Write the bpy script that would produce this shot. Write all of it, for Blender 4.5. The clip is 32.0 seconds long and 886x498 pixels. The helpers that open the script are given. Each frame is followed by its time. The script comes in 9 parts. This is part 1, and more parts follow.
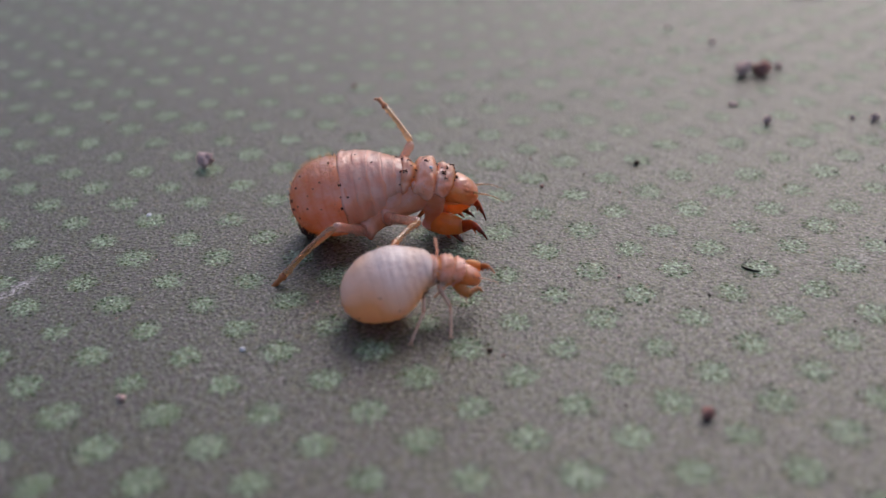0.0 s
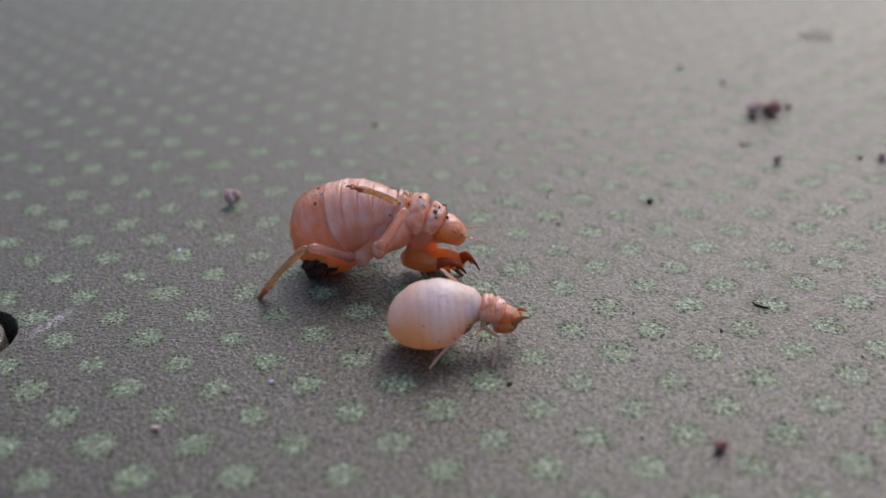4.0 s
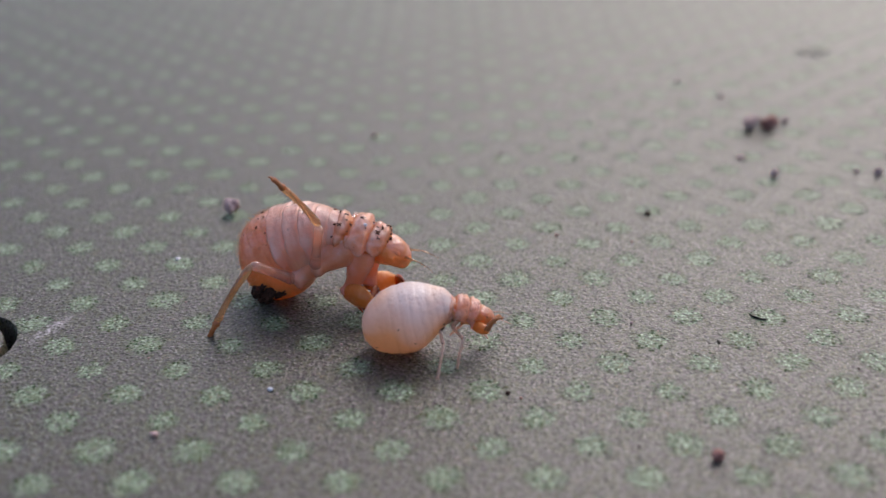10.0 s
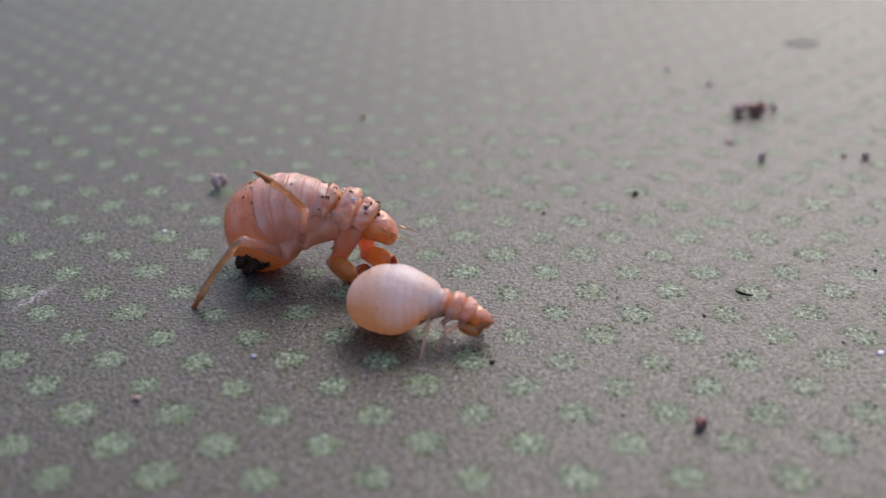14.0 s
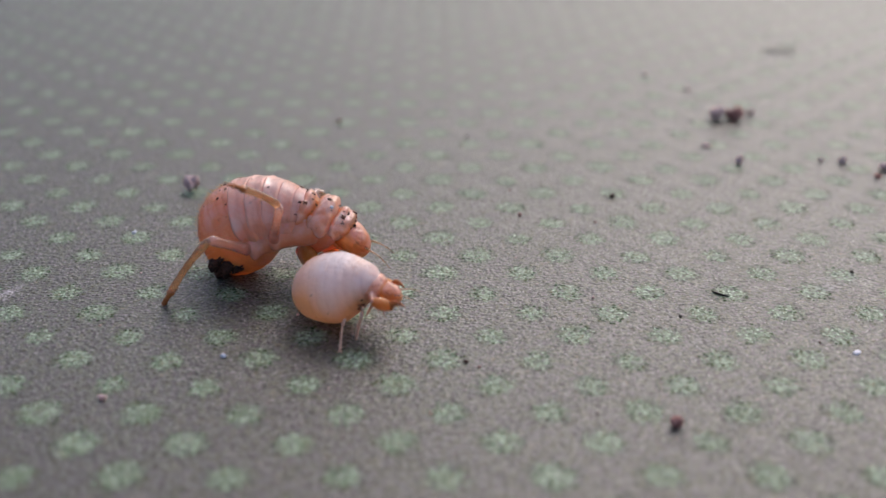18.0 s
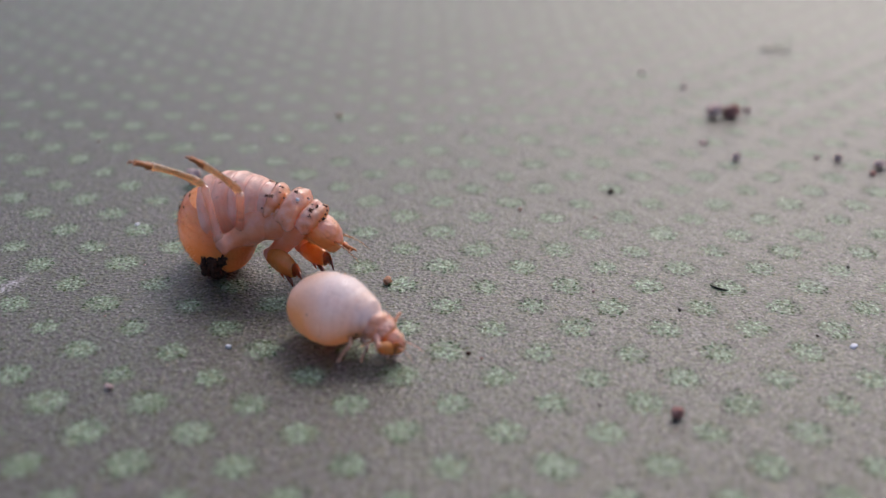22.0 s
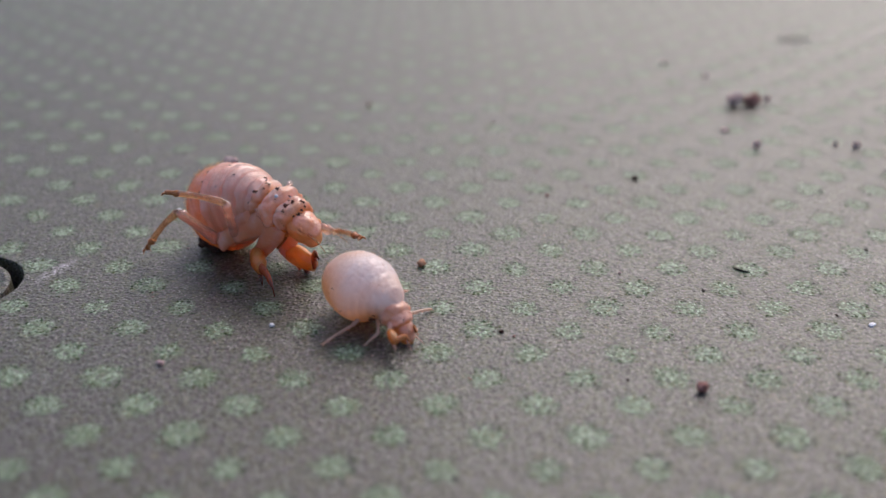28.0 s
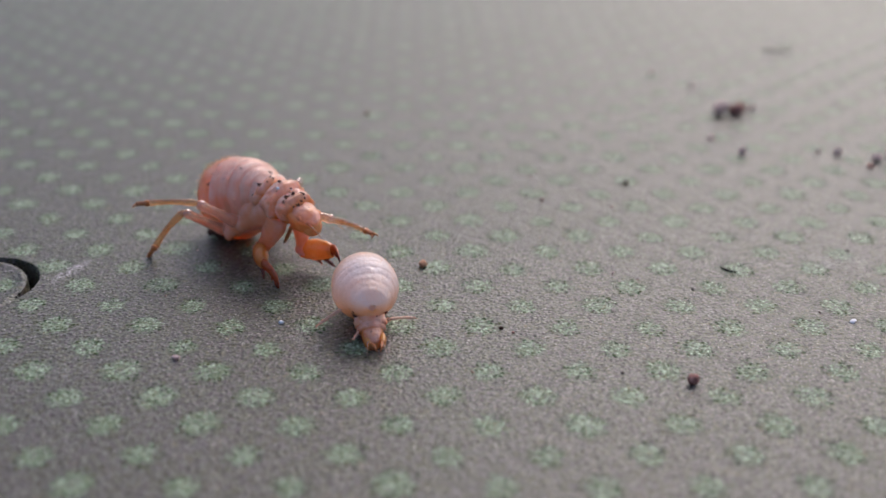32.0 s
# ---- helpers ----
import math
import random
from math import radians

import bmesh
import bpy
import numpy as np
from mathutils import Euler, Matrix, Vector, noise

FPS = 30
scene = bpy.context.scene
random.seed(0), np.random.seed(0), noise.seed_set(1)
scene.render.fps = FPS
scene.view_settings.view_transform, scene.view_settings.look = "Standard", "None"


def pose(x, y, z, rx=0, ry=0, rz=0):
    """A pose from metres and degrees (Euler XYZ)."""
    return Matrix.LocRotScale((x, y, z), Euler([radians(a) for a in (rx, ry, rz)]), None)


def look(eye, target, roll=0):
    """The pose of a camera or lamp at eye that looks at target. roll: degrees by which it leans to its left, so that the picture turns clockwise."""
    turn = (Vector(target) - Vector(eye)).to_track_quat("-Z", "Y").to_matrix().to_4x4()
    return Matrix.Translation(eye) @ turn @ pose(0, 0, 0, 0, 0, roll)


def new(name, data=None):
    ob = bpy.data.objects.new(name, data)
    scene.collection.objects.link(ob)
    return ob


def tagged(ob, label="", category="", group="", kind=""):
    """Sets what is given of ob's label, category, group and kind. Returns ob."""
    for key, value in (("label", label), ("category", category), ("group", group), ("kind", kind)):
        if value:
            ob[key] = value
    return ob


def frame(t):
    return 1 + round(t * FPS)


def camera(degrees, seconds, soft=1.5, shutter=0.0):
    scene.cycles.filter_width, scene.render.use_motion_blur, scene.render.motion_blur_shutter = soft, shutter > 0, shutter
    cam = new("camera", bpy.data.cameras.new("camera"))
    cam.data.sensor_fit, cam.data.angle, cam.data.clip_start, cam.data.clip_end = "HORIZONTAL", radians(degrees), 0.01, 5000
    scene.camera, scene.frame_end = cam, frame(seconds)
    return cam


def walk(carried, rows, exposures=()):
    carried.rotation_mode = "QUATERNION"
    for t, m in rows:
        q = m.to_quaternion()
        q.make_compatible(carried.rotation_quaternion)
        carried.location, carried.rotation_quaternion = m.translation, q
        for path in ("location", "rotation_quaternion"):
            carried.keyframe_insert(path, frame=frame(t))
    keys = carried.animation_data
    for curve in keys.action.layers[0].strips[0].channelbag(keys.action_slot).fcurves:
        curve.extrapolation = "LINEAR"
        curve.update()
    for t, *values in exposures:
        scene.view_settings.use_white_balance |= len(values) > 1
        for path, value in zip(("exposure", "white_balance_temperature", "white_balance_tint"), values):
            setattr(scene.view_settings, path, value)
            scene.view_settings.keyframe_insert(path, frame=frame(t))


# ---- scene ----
from mathutils import bvhtree

cam = camera(44.22, 32.0, soft=1.5)
cam.data.dof.use_dof = True
cam.data.dof.focus_distance = 0.0525
cam.data.dof.aperture_fstop = 37.0
PATH = [
    (0, 0.001065, -0.031783, 0.026604, 60.074, 1.116, -0.585),
    (0.5, 0.001046, -0.031687, 0.026301, 60.227, 0.930, -0.464),
    (1, 0.001261, -0.031675, 0.026998, 60.407, 0.958, -0.519),
    (1.5, 0.001319, -0.032045, 0.027202, 60.780, 1.302, -0.310),
    (2, 0.001295, -0.032177, 0.027607, 60.965, 1.389, -0.306),
    (2.5, 0.001495, -0.032607, 0.028105, 61.268, 1.523, -0.235),
    (3, 0.001141, -0.032957, 0.028044, 61.710, 1.440, -0.328),
    (3.5, 0.000533, -0.033059, 0.027672, 61.578, 1.272, -0.093),
    (5.5, 0.000982, -0.033751, 0.028508, 61.992, 1.207, 0.079),
    (6, 0.000797, -0.033443, 0.028304, 61.936, 1.229, -0.044),
    (6.5, 0.000776, -0.033599, 0.028671, 62.238, 1.282, -0.037),
    (7, 0.000223, -0.033747, 0.028079, 62.078, 1.007, 0.041),
    (7.5, 0.000267, -0.033769, 0.027505, 62.014, 0.732, 0.071),
    (8, 0.000697, -0.033729, 0.027807, 61.961, 0.810, 0.128),
    (8.5, 0.000821, -0.033566, 0.027863, 62.058, 0.830, 0.042),
    (9, 0.000707, -0.033798, 0.028152, 62.324, 0.790, -0.038),
    (9.5, 0.000619, -0.033465, 0.028241, 62.397, 0.764, -0.059),
    (10, 0.000375, -0.033548, 0.027704, 62.410, 0.679, -0.031),
    (10.5, 0.000103, -0.033779, 0.026943, 62.442, 0.520, 0.178),
    (11, 0.000306, -0.033754, 0.026758, 62.292, 0.416, 0.242),
    (11.5, 0.000715, -0.033532, 0.026868, 62.484, 0.543, 0.190),
    (12, 0.001045, -0.033524, 0.026943, 62.566, 0.582, -0.107),
    (12.5, 0.001063, -0.033713, 0.027083, 62.777, 0.513, -0.186),
    (13, 0.001061, -0.034088, 0.027220, 63.077, 0.413, -0.242),
    (13.5, 0.000510, -0.034319, 0.026396, 63.144, 0.043, -0.347),
    (14, 0.000635, -0.034246, 0.026153, 62.785, -0.063, -0.135),
    (14.5, 0.001154, -0.033964, 0.026033, 62.659, -0.058, -0.361),
    (16.5, 0.001122, -0.034161, 0.025836, 63.480, 0.104, -0.637),
    (17, 0.000917, -0.034082, 0.024979, 63.361, -0.137, -0.663),
    (17.5, 0.000915, -0.034083, 0.025001, 63.373, -0.453, -0.716),
    (18, 0.001000, -0.034055, 0.025182, 63.631, -0.580, -0.950),
    (18.5, 0.001174, -0.034225, 0.025909, 63.800, -0.393, -0.895),
    (19, 0.001130, -0.033968, 0.025726, 63.776, -0.230, -0.878),
    (19.5, 0.000863, -0.033806, 0.025339, 63.899, -0.239, -0.973),
    (20, 0.000745, -0.033875, 0.024317, 64.036, -0.397, -0.906),
    (20.5, 0.000653, -0.033543, 0.023629, 63.439, -0.761, -0.793),
    (21, 0.000765, -0.033622, 0.023692, 63.370, -0.918, -1.005),
    (21.5, 0.000752, -0.034468, 0.025332, 63.750, -1.036, -1.252),
    (22, 0.000418, -0.034613, 0.025168, 63.564, -1.069, -1.281),
    (22.5, 0.000515, -0.034548, 0.025235, 63.510, -0.699, -1.055),
    (23, 0.000262, -0.035046, 0.024285, 63.399, -0.660, -1.000),
    (23.5, -0.000073, -0.035579, 0.023684, 62.741, -0.685, -0.667),
    (24, 0.000273, -0.035249, 0.023943, 62.943, -0.596, -0.537),
    (24.5, 0.000462, -0.035084, 0.024941, 63.003, -0.455, -0.651),
    (25, 0.000396, -0.035077, 0.024848, 63.157, -0.375, -0.794),
    (25.5, 0.000258, -0.035025, 0.024654, 63.155, -0.371, -0.817),
    (27.5, -0.000186, -0.036594, 0.025374, 62.735, -0.721, -0.843),
    (28, -0.000469, -0.036669, 0.025736, 63.116, -0.631, -0.598),
    (28.5, -0.000619, -0.037365, 0.026444, 64.096, -0.629, -0.891),
    (29, -0.000943, -0.037390, 0.025725, 63.770, -0.806, -1.170),
    (29.5, -0.001357, -0.037716, 0.024972, 63.287, -1.027, -1.184),
    (30, -0.001331, -0.037919, 0.024775, 63.213, -1.094, -0.967),
    (30.5, -0.001252, -0.037486, 0.025292, 63.109, -1.108, -1.138),
    (31, -0.001160, -0.037593, 0.025486, 63.416, -1.000, -1.251),
    (31.5, -0.001382, -0.038141, 0.025723, 63.715, -1.074, -1.455),
    (32, -0.001386, -0.038950, 0.026307, 63.708, -0.979, -1.381),
]
walk(cam, [(t, pose(x, y, z, rx, ry, rz)) for t, x, y, z, rx, ry, rz in PATH], [(0, -0.47, 6140, 12), (2.5, -0.44, 6140, 12), (6, -0.29, 6140, 12), (14, -0.24, 6140, 12), (18, -0.22, 6140, 12), (25, -0.27, 6140, 12), (32, -0.27, 6140, 12)])

# ---- light: an overcast sky with its brightest part behind and to one side ----
SUN_ELEV, SUN_AZ = 45, 66          # degrees above the sheet; degrees from +x towards +y
world = bpy.data.worlds.new("sky")
scene.world = world
world.use_nodes = True
wn = world.node_tree
wn.nodes.clear()
sky = wn.nodes.new("ShaderNodeTexSky")
sky.sky_type = "NISHITA"
sky.sun_disc = False
sky.sun_elevation = radians(SUN_ELEV)
sky.sun_rotation = radians(90 - SUN_AZ)
sky.dust_density = 4.0
sky.ozone_density = 0.6
back = wn.nodes.new("ShaderNodeBackground")
back.inputs["Strength"].default_value = 0.225
wout = wn.nodes.new("ShaderNodeOutputWorld")
wn.links.new(sky.outputs["Color"], back.inputs["Color"])
wn.links.new(back.outputs[0], wout.inputs["Surface"])
sun_data = bpy.data.lights.new("sun", "SUN")
sun_data.energy = 1.1
sun_data.angle = radians(22)
sun_data.color = (1.0, 0.95, 0.92)
sun = new("sun", sun_data)
sd = Vector((math.cos(radians(SUN_ELEV)) * math.cos(radians(SUN_AZ)), math.cos(radians(SUN_ELEV)) * math.sin(radians(SUN_AZ)), math.sin(radians(SUN_ELEV))))
sun.matrix_basis = look(sd * 2.0, (0, 0, 0))


# ---- materials ----
class Nodes:
    """A small wrapper to write node materials in few lines."""

    def __init__(self, name):
        self.mat = bpy.data.materials.new(name)
        self.mat.use_nodes = True
        self.t = self.mat.node_tree
        self.bsdf = self.t.nodes["Principled BSDF"]

    def node(self, kind, **inputs):
        n = self.t.nodes.new("ShaderNode" + kind)
        for key, v in inputs.items():
            self.put(n.inputs[key.replace("_", " ")], v)
        return n

    def put(self, socket, v):
        if isinstance(v, bpy.types.NodeSocket):
            self.t.links.new(v, socket)
        else:
            socket.default_value = v

    def math(self, op, a, b=0.0, c=0.0, clamp=False):
        n = self.t.nodes.new("ShaderNodeMath")
        n.operation, n.use_clamp = op, clamp
        for k, v in enumerate((a, b, c)):
            self.put(n.inputs[k], v)
        return n.outputs[0]

    def vec(self, op, a, b=(0, 0, 0), out="Vector"):
        n = self.t.nodes.new("ShaderNodeVectorMath")
        n.operation = op
        self.put(n.inputs[0], a)
        self.put(n.inputs[1], b)
        return n.outputs[out]

    def noise(self, at, scale, detail=3.0, rough=0.55, out="Fac", lac=2.0):
        n = self.node("TexNoise", Vector=at, Scale=scale, Detail=detail, Roughness=rough, Lacunarity=lac)
        return n.outputs[out]

    def voronoi(self, at, scale, out="Distance", feature="F1"):
        n = self.node("TexVoronoi", Vector=at, Scale=scale)
        n.feature = feature
        return n.outputs[out]

    def step(self, v, lo, hi, a=0.0, b=1.0):
        n = self.node("MapRange")
        n.interpolation_type = "SMOOTHSTEP"
        for k, x in zip(("Value", "From Min", "From Max", "To Min", "To Max"), (v, lo, hi, a, b)):
            self.put(n.inputs[k], x)
        return n.outputs[0]

    def mix(self, f, a, b, blend="MIX"):
        n = self.t.nodes.new("ShaderNodeMix")
        n.data_type, n.blend_type = "RGBA", blend
        self.put(n.inputs[0], f)
        for k, v in ((6, a), (7, b)):
            self.put(n.inputs[k], v if isinstance(v, bpy.types.NodeSocket) else (*v, 1.0))
        return n.outputs[2]

    def bump(self, height, distance, strength=1.0, normal=None):
        n = self.node("Bump", Height=height, Distance=distance, Strength=strength)
        if normal is not None:
            self.put(n.inputs["Normal"], normal)
        return n.outputs[0]

    def coords(self, scale=1000.0, out="Object"):
        n = self.t.nodes.new("ShaderNodeTexCoord")
        return self.vec("MULTIPLY", n.outputs[out], (scale,) * 3)

    def set(self, **inputs):
        for key, v in inputs.items():
            self.put(self.bsdf.inputs[key.replace("_", " ")], v)
        return self.mat


SPOT = 4.0      # millimetres between two spots of one row


def sheet_material():
    """Grey, finely grained hide-like sheet with a square lattice of pale green speckled spots."""
    m = Nodes("speckled_grey_green_sheet")
    at = m.coords()
    wob = m.vec("SUBTRACT", m.noise(at, 0.55, 2, out="Color"), (0.5, 0.5, 0.5))
    wob2 = m.vec("SUBTRACT", m.noise(at, 3.2, 3, out="Color"), (0.5, 0.5, 0.5))
    moved = m.vec("ADD", at, m.vec("ADD", m.vec("MULTIPLY", wob, (0.5, 0.5, 0)), m.vec("MULTIPLY", wob2, (0.30, 0.30, 0))))
    rot = m.node("Mapping", Vector=moved)
    rot.inputs["Rotation"].default_value = (0, 0, radians(45))
    k = math.sqrt(2) / SPOT
    cell = m.vec("ADD", m.vec("MULTIPLY", rot.outputs[0], (k, k, 0)), (0.5, 0.5, 0))
    frac = m.vec("SUBTRACT", m.vec("FRACTION", cell), (0.5, 0.5, 0))
    ident = m.vec("FLOOR", cell)
    white = m.node("TexWhiteNoise", Vector=ident)
    rnd = white.outputs["Value"]
    jit = m.vec("MULTIPLY", m.vec("SUBTRACT", white.outputs["Color"], (0.5, 0.5, 0.5)), (0.09, 0.09, 0))
    rad = m.vec("LENGTH", m.vec("MULTIPLY", m.vec("ADD", frac, jit), (SPOT / 1.41421, SPOT / 1.41421, 0)), out="Value")
    size = m.math("MULTIPLY_ADD", rnd, 0.18, 0.64)
    edge = m.noise(at, 4.0, 4, 0.75)
    rough_rad = m.math("DIVIDE", m.math("ADD", rad, m.math("MULTIPLY", m.math("SUBTRACT", edge, 0.5), 1.85)), size)
    halo = m.step(rough_rad, 1.00, 1.55, 1.0, 0.0)
    core = m.step(rough_rad, 0.70, 1.10, 1.0, 0.0)
    rim = m.math("MULTIPLY", halo, m.step(rough_rad, 0.20, 0.75, 0.6, 1.0))
    # grain: small pits and crumbs of the surface
    fine = m.voronoi(at, 4.6)
    pick = m.node("SeparateColor", Color=m.voronoi(at, 4.6, "Color"))
    tiny = m.voronoi(at, 8.5)
    tick = m.node("SeparateColor", Color=m.voronoi(at, 8.5, "Color"))
    dots = m.step(fine, 0.20, 0.50, 1.0, 0.0)
    tdots = m.step(tiny, 0.22, 0.52, 1.0, 0.0)
    grain = m.noise(at, 4.6, 4, 0.8)
    large = m.noise(at, 0.06, 3)
    mid = m.noise(at, 0.35, 4, 0.6)
    base = m.mix(m.step(grain, 0.36, 0.66), (0.008, 0.0072, 0.0045), (0.092, 0.083, 0.060))
    base = m.mix(m.step(mid, 0.35, 0.7, 0.0, 0.35), base, (0.052, 0.047, 0.034))
    base = m.mix(m.step(large, 0.35, 0.68, 0.0, 0.3), base, (0.050, 0.050, 0.033))
    base = m.mix(m.math("MULTIPLY", m.step(tick.outputs[2], 0.54, 0.60), tdots), base, (0.012, 0.010, 0.010))
    base = m.mix(m.math("MULTIPLY", m.step(pick.outputs[2], 0.88, 0.92), dots), base, (0.030, 0.026, 0.022))
    base = m.mix(m.math("MULTIPLY", m.step(tick.outputs[1], 0.76, 0.80), m.math("MULTIPLY", tdots, 0.9)), base, (0.30, 0.27, 0.25))
    green = m.mix(m.math("MULTIPLY", halo, 0.25), base, (0.050, 0.074, 0.032))
    green = m.mix(m.math("MULTIPLY", core, 0.80), green, (0.128, 0.176, 0.098))
    pale = m.math("MULTIPLY", core, m.math("MULTIPLY", m.step(tick.outputs[0], 0.30, 0.38), m.step(tiny, 0.25, 0.6, 1.0, 0.2)))
    green = m.mix(m.math("MULTIPLY", pale, 0.95), green, (0.47, 0.585, 0.42))
    dark = m.math("MULTIPLY", rim, m.math("MULTIPLY", m.step(pick.outputs[1], 0.42, 0.48), m.step(fine, 0.30, 0.50, 1.0, 0.0)))
    green = m.mix(m.math("MULTIPLY", dark, 0.90), green, (0.014, 0.038, 0.011))
    dark2 = m.math("MULTIPLY", halo, m.math("MULTIPLY", m.step(tick.outputs[1], 0.46, 0.52), tdots))
    green = m.mix(m.math("MULTIPLY", dark2, 0.9), green, (0.018, 0.048, 0.016))
    # olive and mauve tints from grain to grain
    tint = m.mix(m.step(pick.outputs[0], 0.35, 0.65), (0.075, 0.070, 0.022), (0.110, 0.076, 0.090))
    green = m.mix(m.step(m.noise(at, 5.2, 2), 0.42, 0.60, 0.0, 0.55), green, tint)
    # pale scuffed streak beside the cut
    rel = m.vec("SUBTRACT", at, (-18.95, 11.5, 0))
    turn = m.node("Mapping", Vector=rel)
    turn.inputs["Rotation"].default_value = (0, 0, radians(-62))
    stretch = m.vec("LENGTH", m.vec("MULTIPLY", turn.outputs[0], (0.55, 1.9, 0)), out="Value")
    scuff = m.math("MULTIPLY", m.step(stretch, 0.35, 1.0, 1.0, 0.0), m.step(m.noise(at, 4.5, 4, 0.75), 0.46, 0.58))
    col = m.mix(m.math("MULTIPLY", scuff, 0.75), green, (0.46, 0.41, 0.43))
    # a few old darker stains and pale rubs
    rub = m.step(m.noise(m.vec("ADD", at, (31, 7, 0)), 0.16, 5, 0.65), 0.62, 0.74)
    col = m.mix(m.math("MULTIPLY", rub, m.step(grain, 0.4, 0.6, 0.0, 0.35)), col, (0.34, 0.32, 0.32))
    # ochre and brownish dust caught in the grain
    ochre = m.math("MULTIPLY", m.step(m.noise(m.vec("ADD", at, (3, 19, 0)), 1.1, 4, 0.7), 0.55, 0.68), m.step(m.noise(at, 6.0, 2), 0.48, 0.60))
    col = m.mix(m.math("MULTIPLY", ochre, 0.45), col, (0.20, 0.135, 0.070))
    # relief
    ridges = m.node("TexWave", Vector=m.vec("ADD", at, m.vec("MULTIPLY", wob2, (1.5, 1.5, 0))), Scale=0.42, Distortion=4.0, Detail=3.0)
    ridges.bands_direction = "DIAGONAL"
    h = m.math("ADD", m.math("MULTIPLY", grain, 0.6), m.math("MULTIPLY", m.step(fine, 0.1, 0.6, 1.0, 0.0), 0.45))
    h = m.math("ADD", h, m.math("MULTIPLY", core, 0.15))
    h = m.math("ADD", h, m.math("MULTIPLY", m.math("MULTIPLY", ridges.outputs["Fac"], m.step(m.node("SeparateXYZ", Vector=at).outputs[0], -4.0, 22.0, 0.05, 0.45)), m.step(large, 0.3, 0.6, 0.4, 1.0)))
    h = m.math("ADD", h, m.math("MULTIPLY", mid, 0.35))
    nrm = m.bump(h, 0.00011, 0.5)
    return m.set(Base_Color=col, Roughness=m.step(grain, 0.2, 0.8, 0.40, 0.56), Specular_IOR_Level=m.math("MULTIPLY", m.step(grain, 0.36, 0.62, 0.18, 0.90), m.math("SUBTRACT", 1.0, m.math("MAXIMUM", m.math("MULTIPLY", core, 0.50), m.math("MAXIMUM", dark, dark2)))), Normal=nrm)


def skin_material(name, light, deep, gloss=0.36, sss=0.35, mottled=0.5, grime=0.0, depth=0.00025, clear=0.0, coat=0.3, seams=0.6, amber_and_glow=None, shell=0.0, warm=0.5, tip=None):
    """Soft, slightly see-through cuticle."""
    m = Nodes(name)
    at = m.coords()
    a, b = m.noise(at, 0.9, 3), m.noise(at, 5.0, 4, 0.65)
    col = m.mix(m.step(a, 0.35, 0.68, 0.0, mottled), light, deep)
    col = m.mix(m.step(b, 0.45, 0.75, 0.0, 0.25), col, deep)
    seam = m.t.nodes.new("ShaderNodeAttribute")
    seam.attribute_name = "membrane"
    col = m.mix(m.math("MULTIPLY", seam.outputs["Fac"], seams, clamp=True), col, tuple(v * w for v, w in zip(deep, (0.72, 0.50, 0.42))))
    # amber of tail, joints and face, plus see-through glow painted on undersides
    if amber_and_glow:
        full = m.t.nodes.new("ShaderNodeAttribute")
        full.attribute_name = "amber_and_glow"
        col = m.mix(full.outputs["Fac"], col, amber_and_glow)
    if tip:
        # pigment that darkens along the part towards its point
        along = m.node("SeparateXYZ", Vector=at).outputs[0]
        col = m.mix(m.step(m.math("ADD", along, m.math("MULTIPLY", m.math("SUBTRACT", a, 0.5), 0.8)), tip[0], tip[1]), col, (0.020, 0.006, 0.006))
    if grime:
        col = m.mix(m.math("MULTIPLY", m.step(m.noise(at, 3.0, 5, 0.75), 0.60, 0.70), grime), col, (0.10, 0.055, 0.035))
    m.bsdf.subsurface_method = "RANDOM_WALK"
    nrm = m.bump(m.math("ADD", m.math("MULTIPLY", b, 0.8), m.math("MULTIPLY", m.noise(at, 1.1, 2, 0.5), 2.5)), 0.00007, 0.7)
    if shell:
        # thin soft skin: part of the light goes through it and warms on the way
        through_skin = m.node("BsdfTranslucent", Color=m.mix(warm, col, amber_and_glow or deep), Normal=nrm)
        both = m.node("MixShader", Fac=shell)
        m.put(both.inputs[1], m.bsdf.outputs[0])
        m.put(both.inputs[2], through_skin.outputs[0])
        m.put(m.t.nodes["Material Output"].inputs["Surface"], both.outputs[0])
    return m.set(Base_Color=col, Roughness=m.step(b, 0.2, 0.8, gloss - 0.08, gloss + 0.12), Subsurface_Weight=sss, Subsurface_Radius=(1.0, 0.75, 0.60),
                 Subsurface_Scale=depth, Coat_Normal=nrm, Transmission_Weight=clear, IOR=1.38, Coat_Weight=coat, Coat_Roughness=0.05, Coat_IOR=1.8, Specular_IOR_Level=0.4, Normal=nrm)


def dirt_material(name, light, dark):
    m = Nodes(name)
    at = m.coords()
    n = m.noise(at, 4.0, 5, 0.7)
    return m.set(Base_Color=m.mix(m.step(n, 0.35, 0.65), dark, light), Roughness=0.85, Specular_IOR_Level=0.2, Normal=m.bump(n, 0.0001, 0.8))


SHEET = sheet_material()
PALE = skin_material("cream_pink_cuticle", (0.98, 0.67, 0.55), (0.93, 0.35, 0.16), gloss=0.17, sss=0.0, mottled=0.80, grime=0.45, seams=0.30, coat=0.55, amber_and_glow=(0.87, 0.35, 0.105), shell=0.52, warm=0.50)
RING = skin_material("pale_pink_ring", (0.98, 0.735, 0.635), (0.95, 0.46, 0.28), gloss=0.15, sss=0.0, mottled=0.75, grime=0.35, seams=0.35, coat=0.7, amber_and_glow=(0.92, 0.47, 0.24), shell=0.50, warm=0.40)
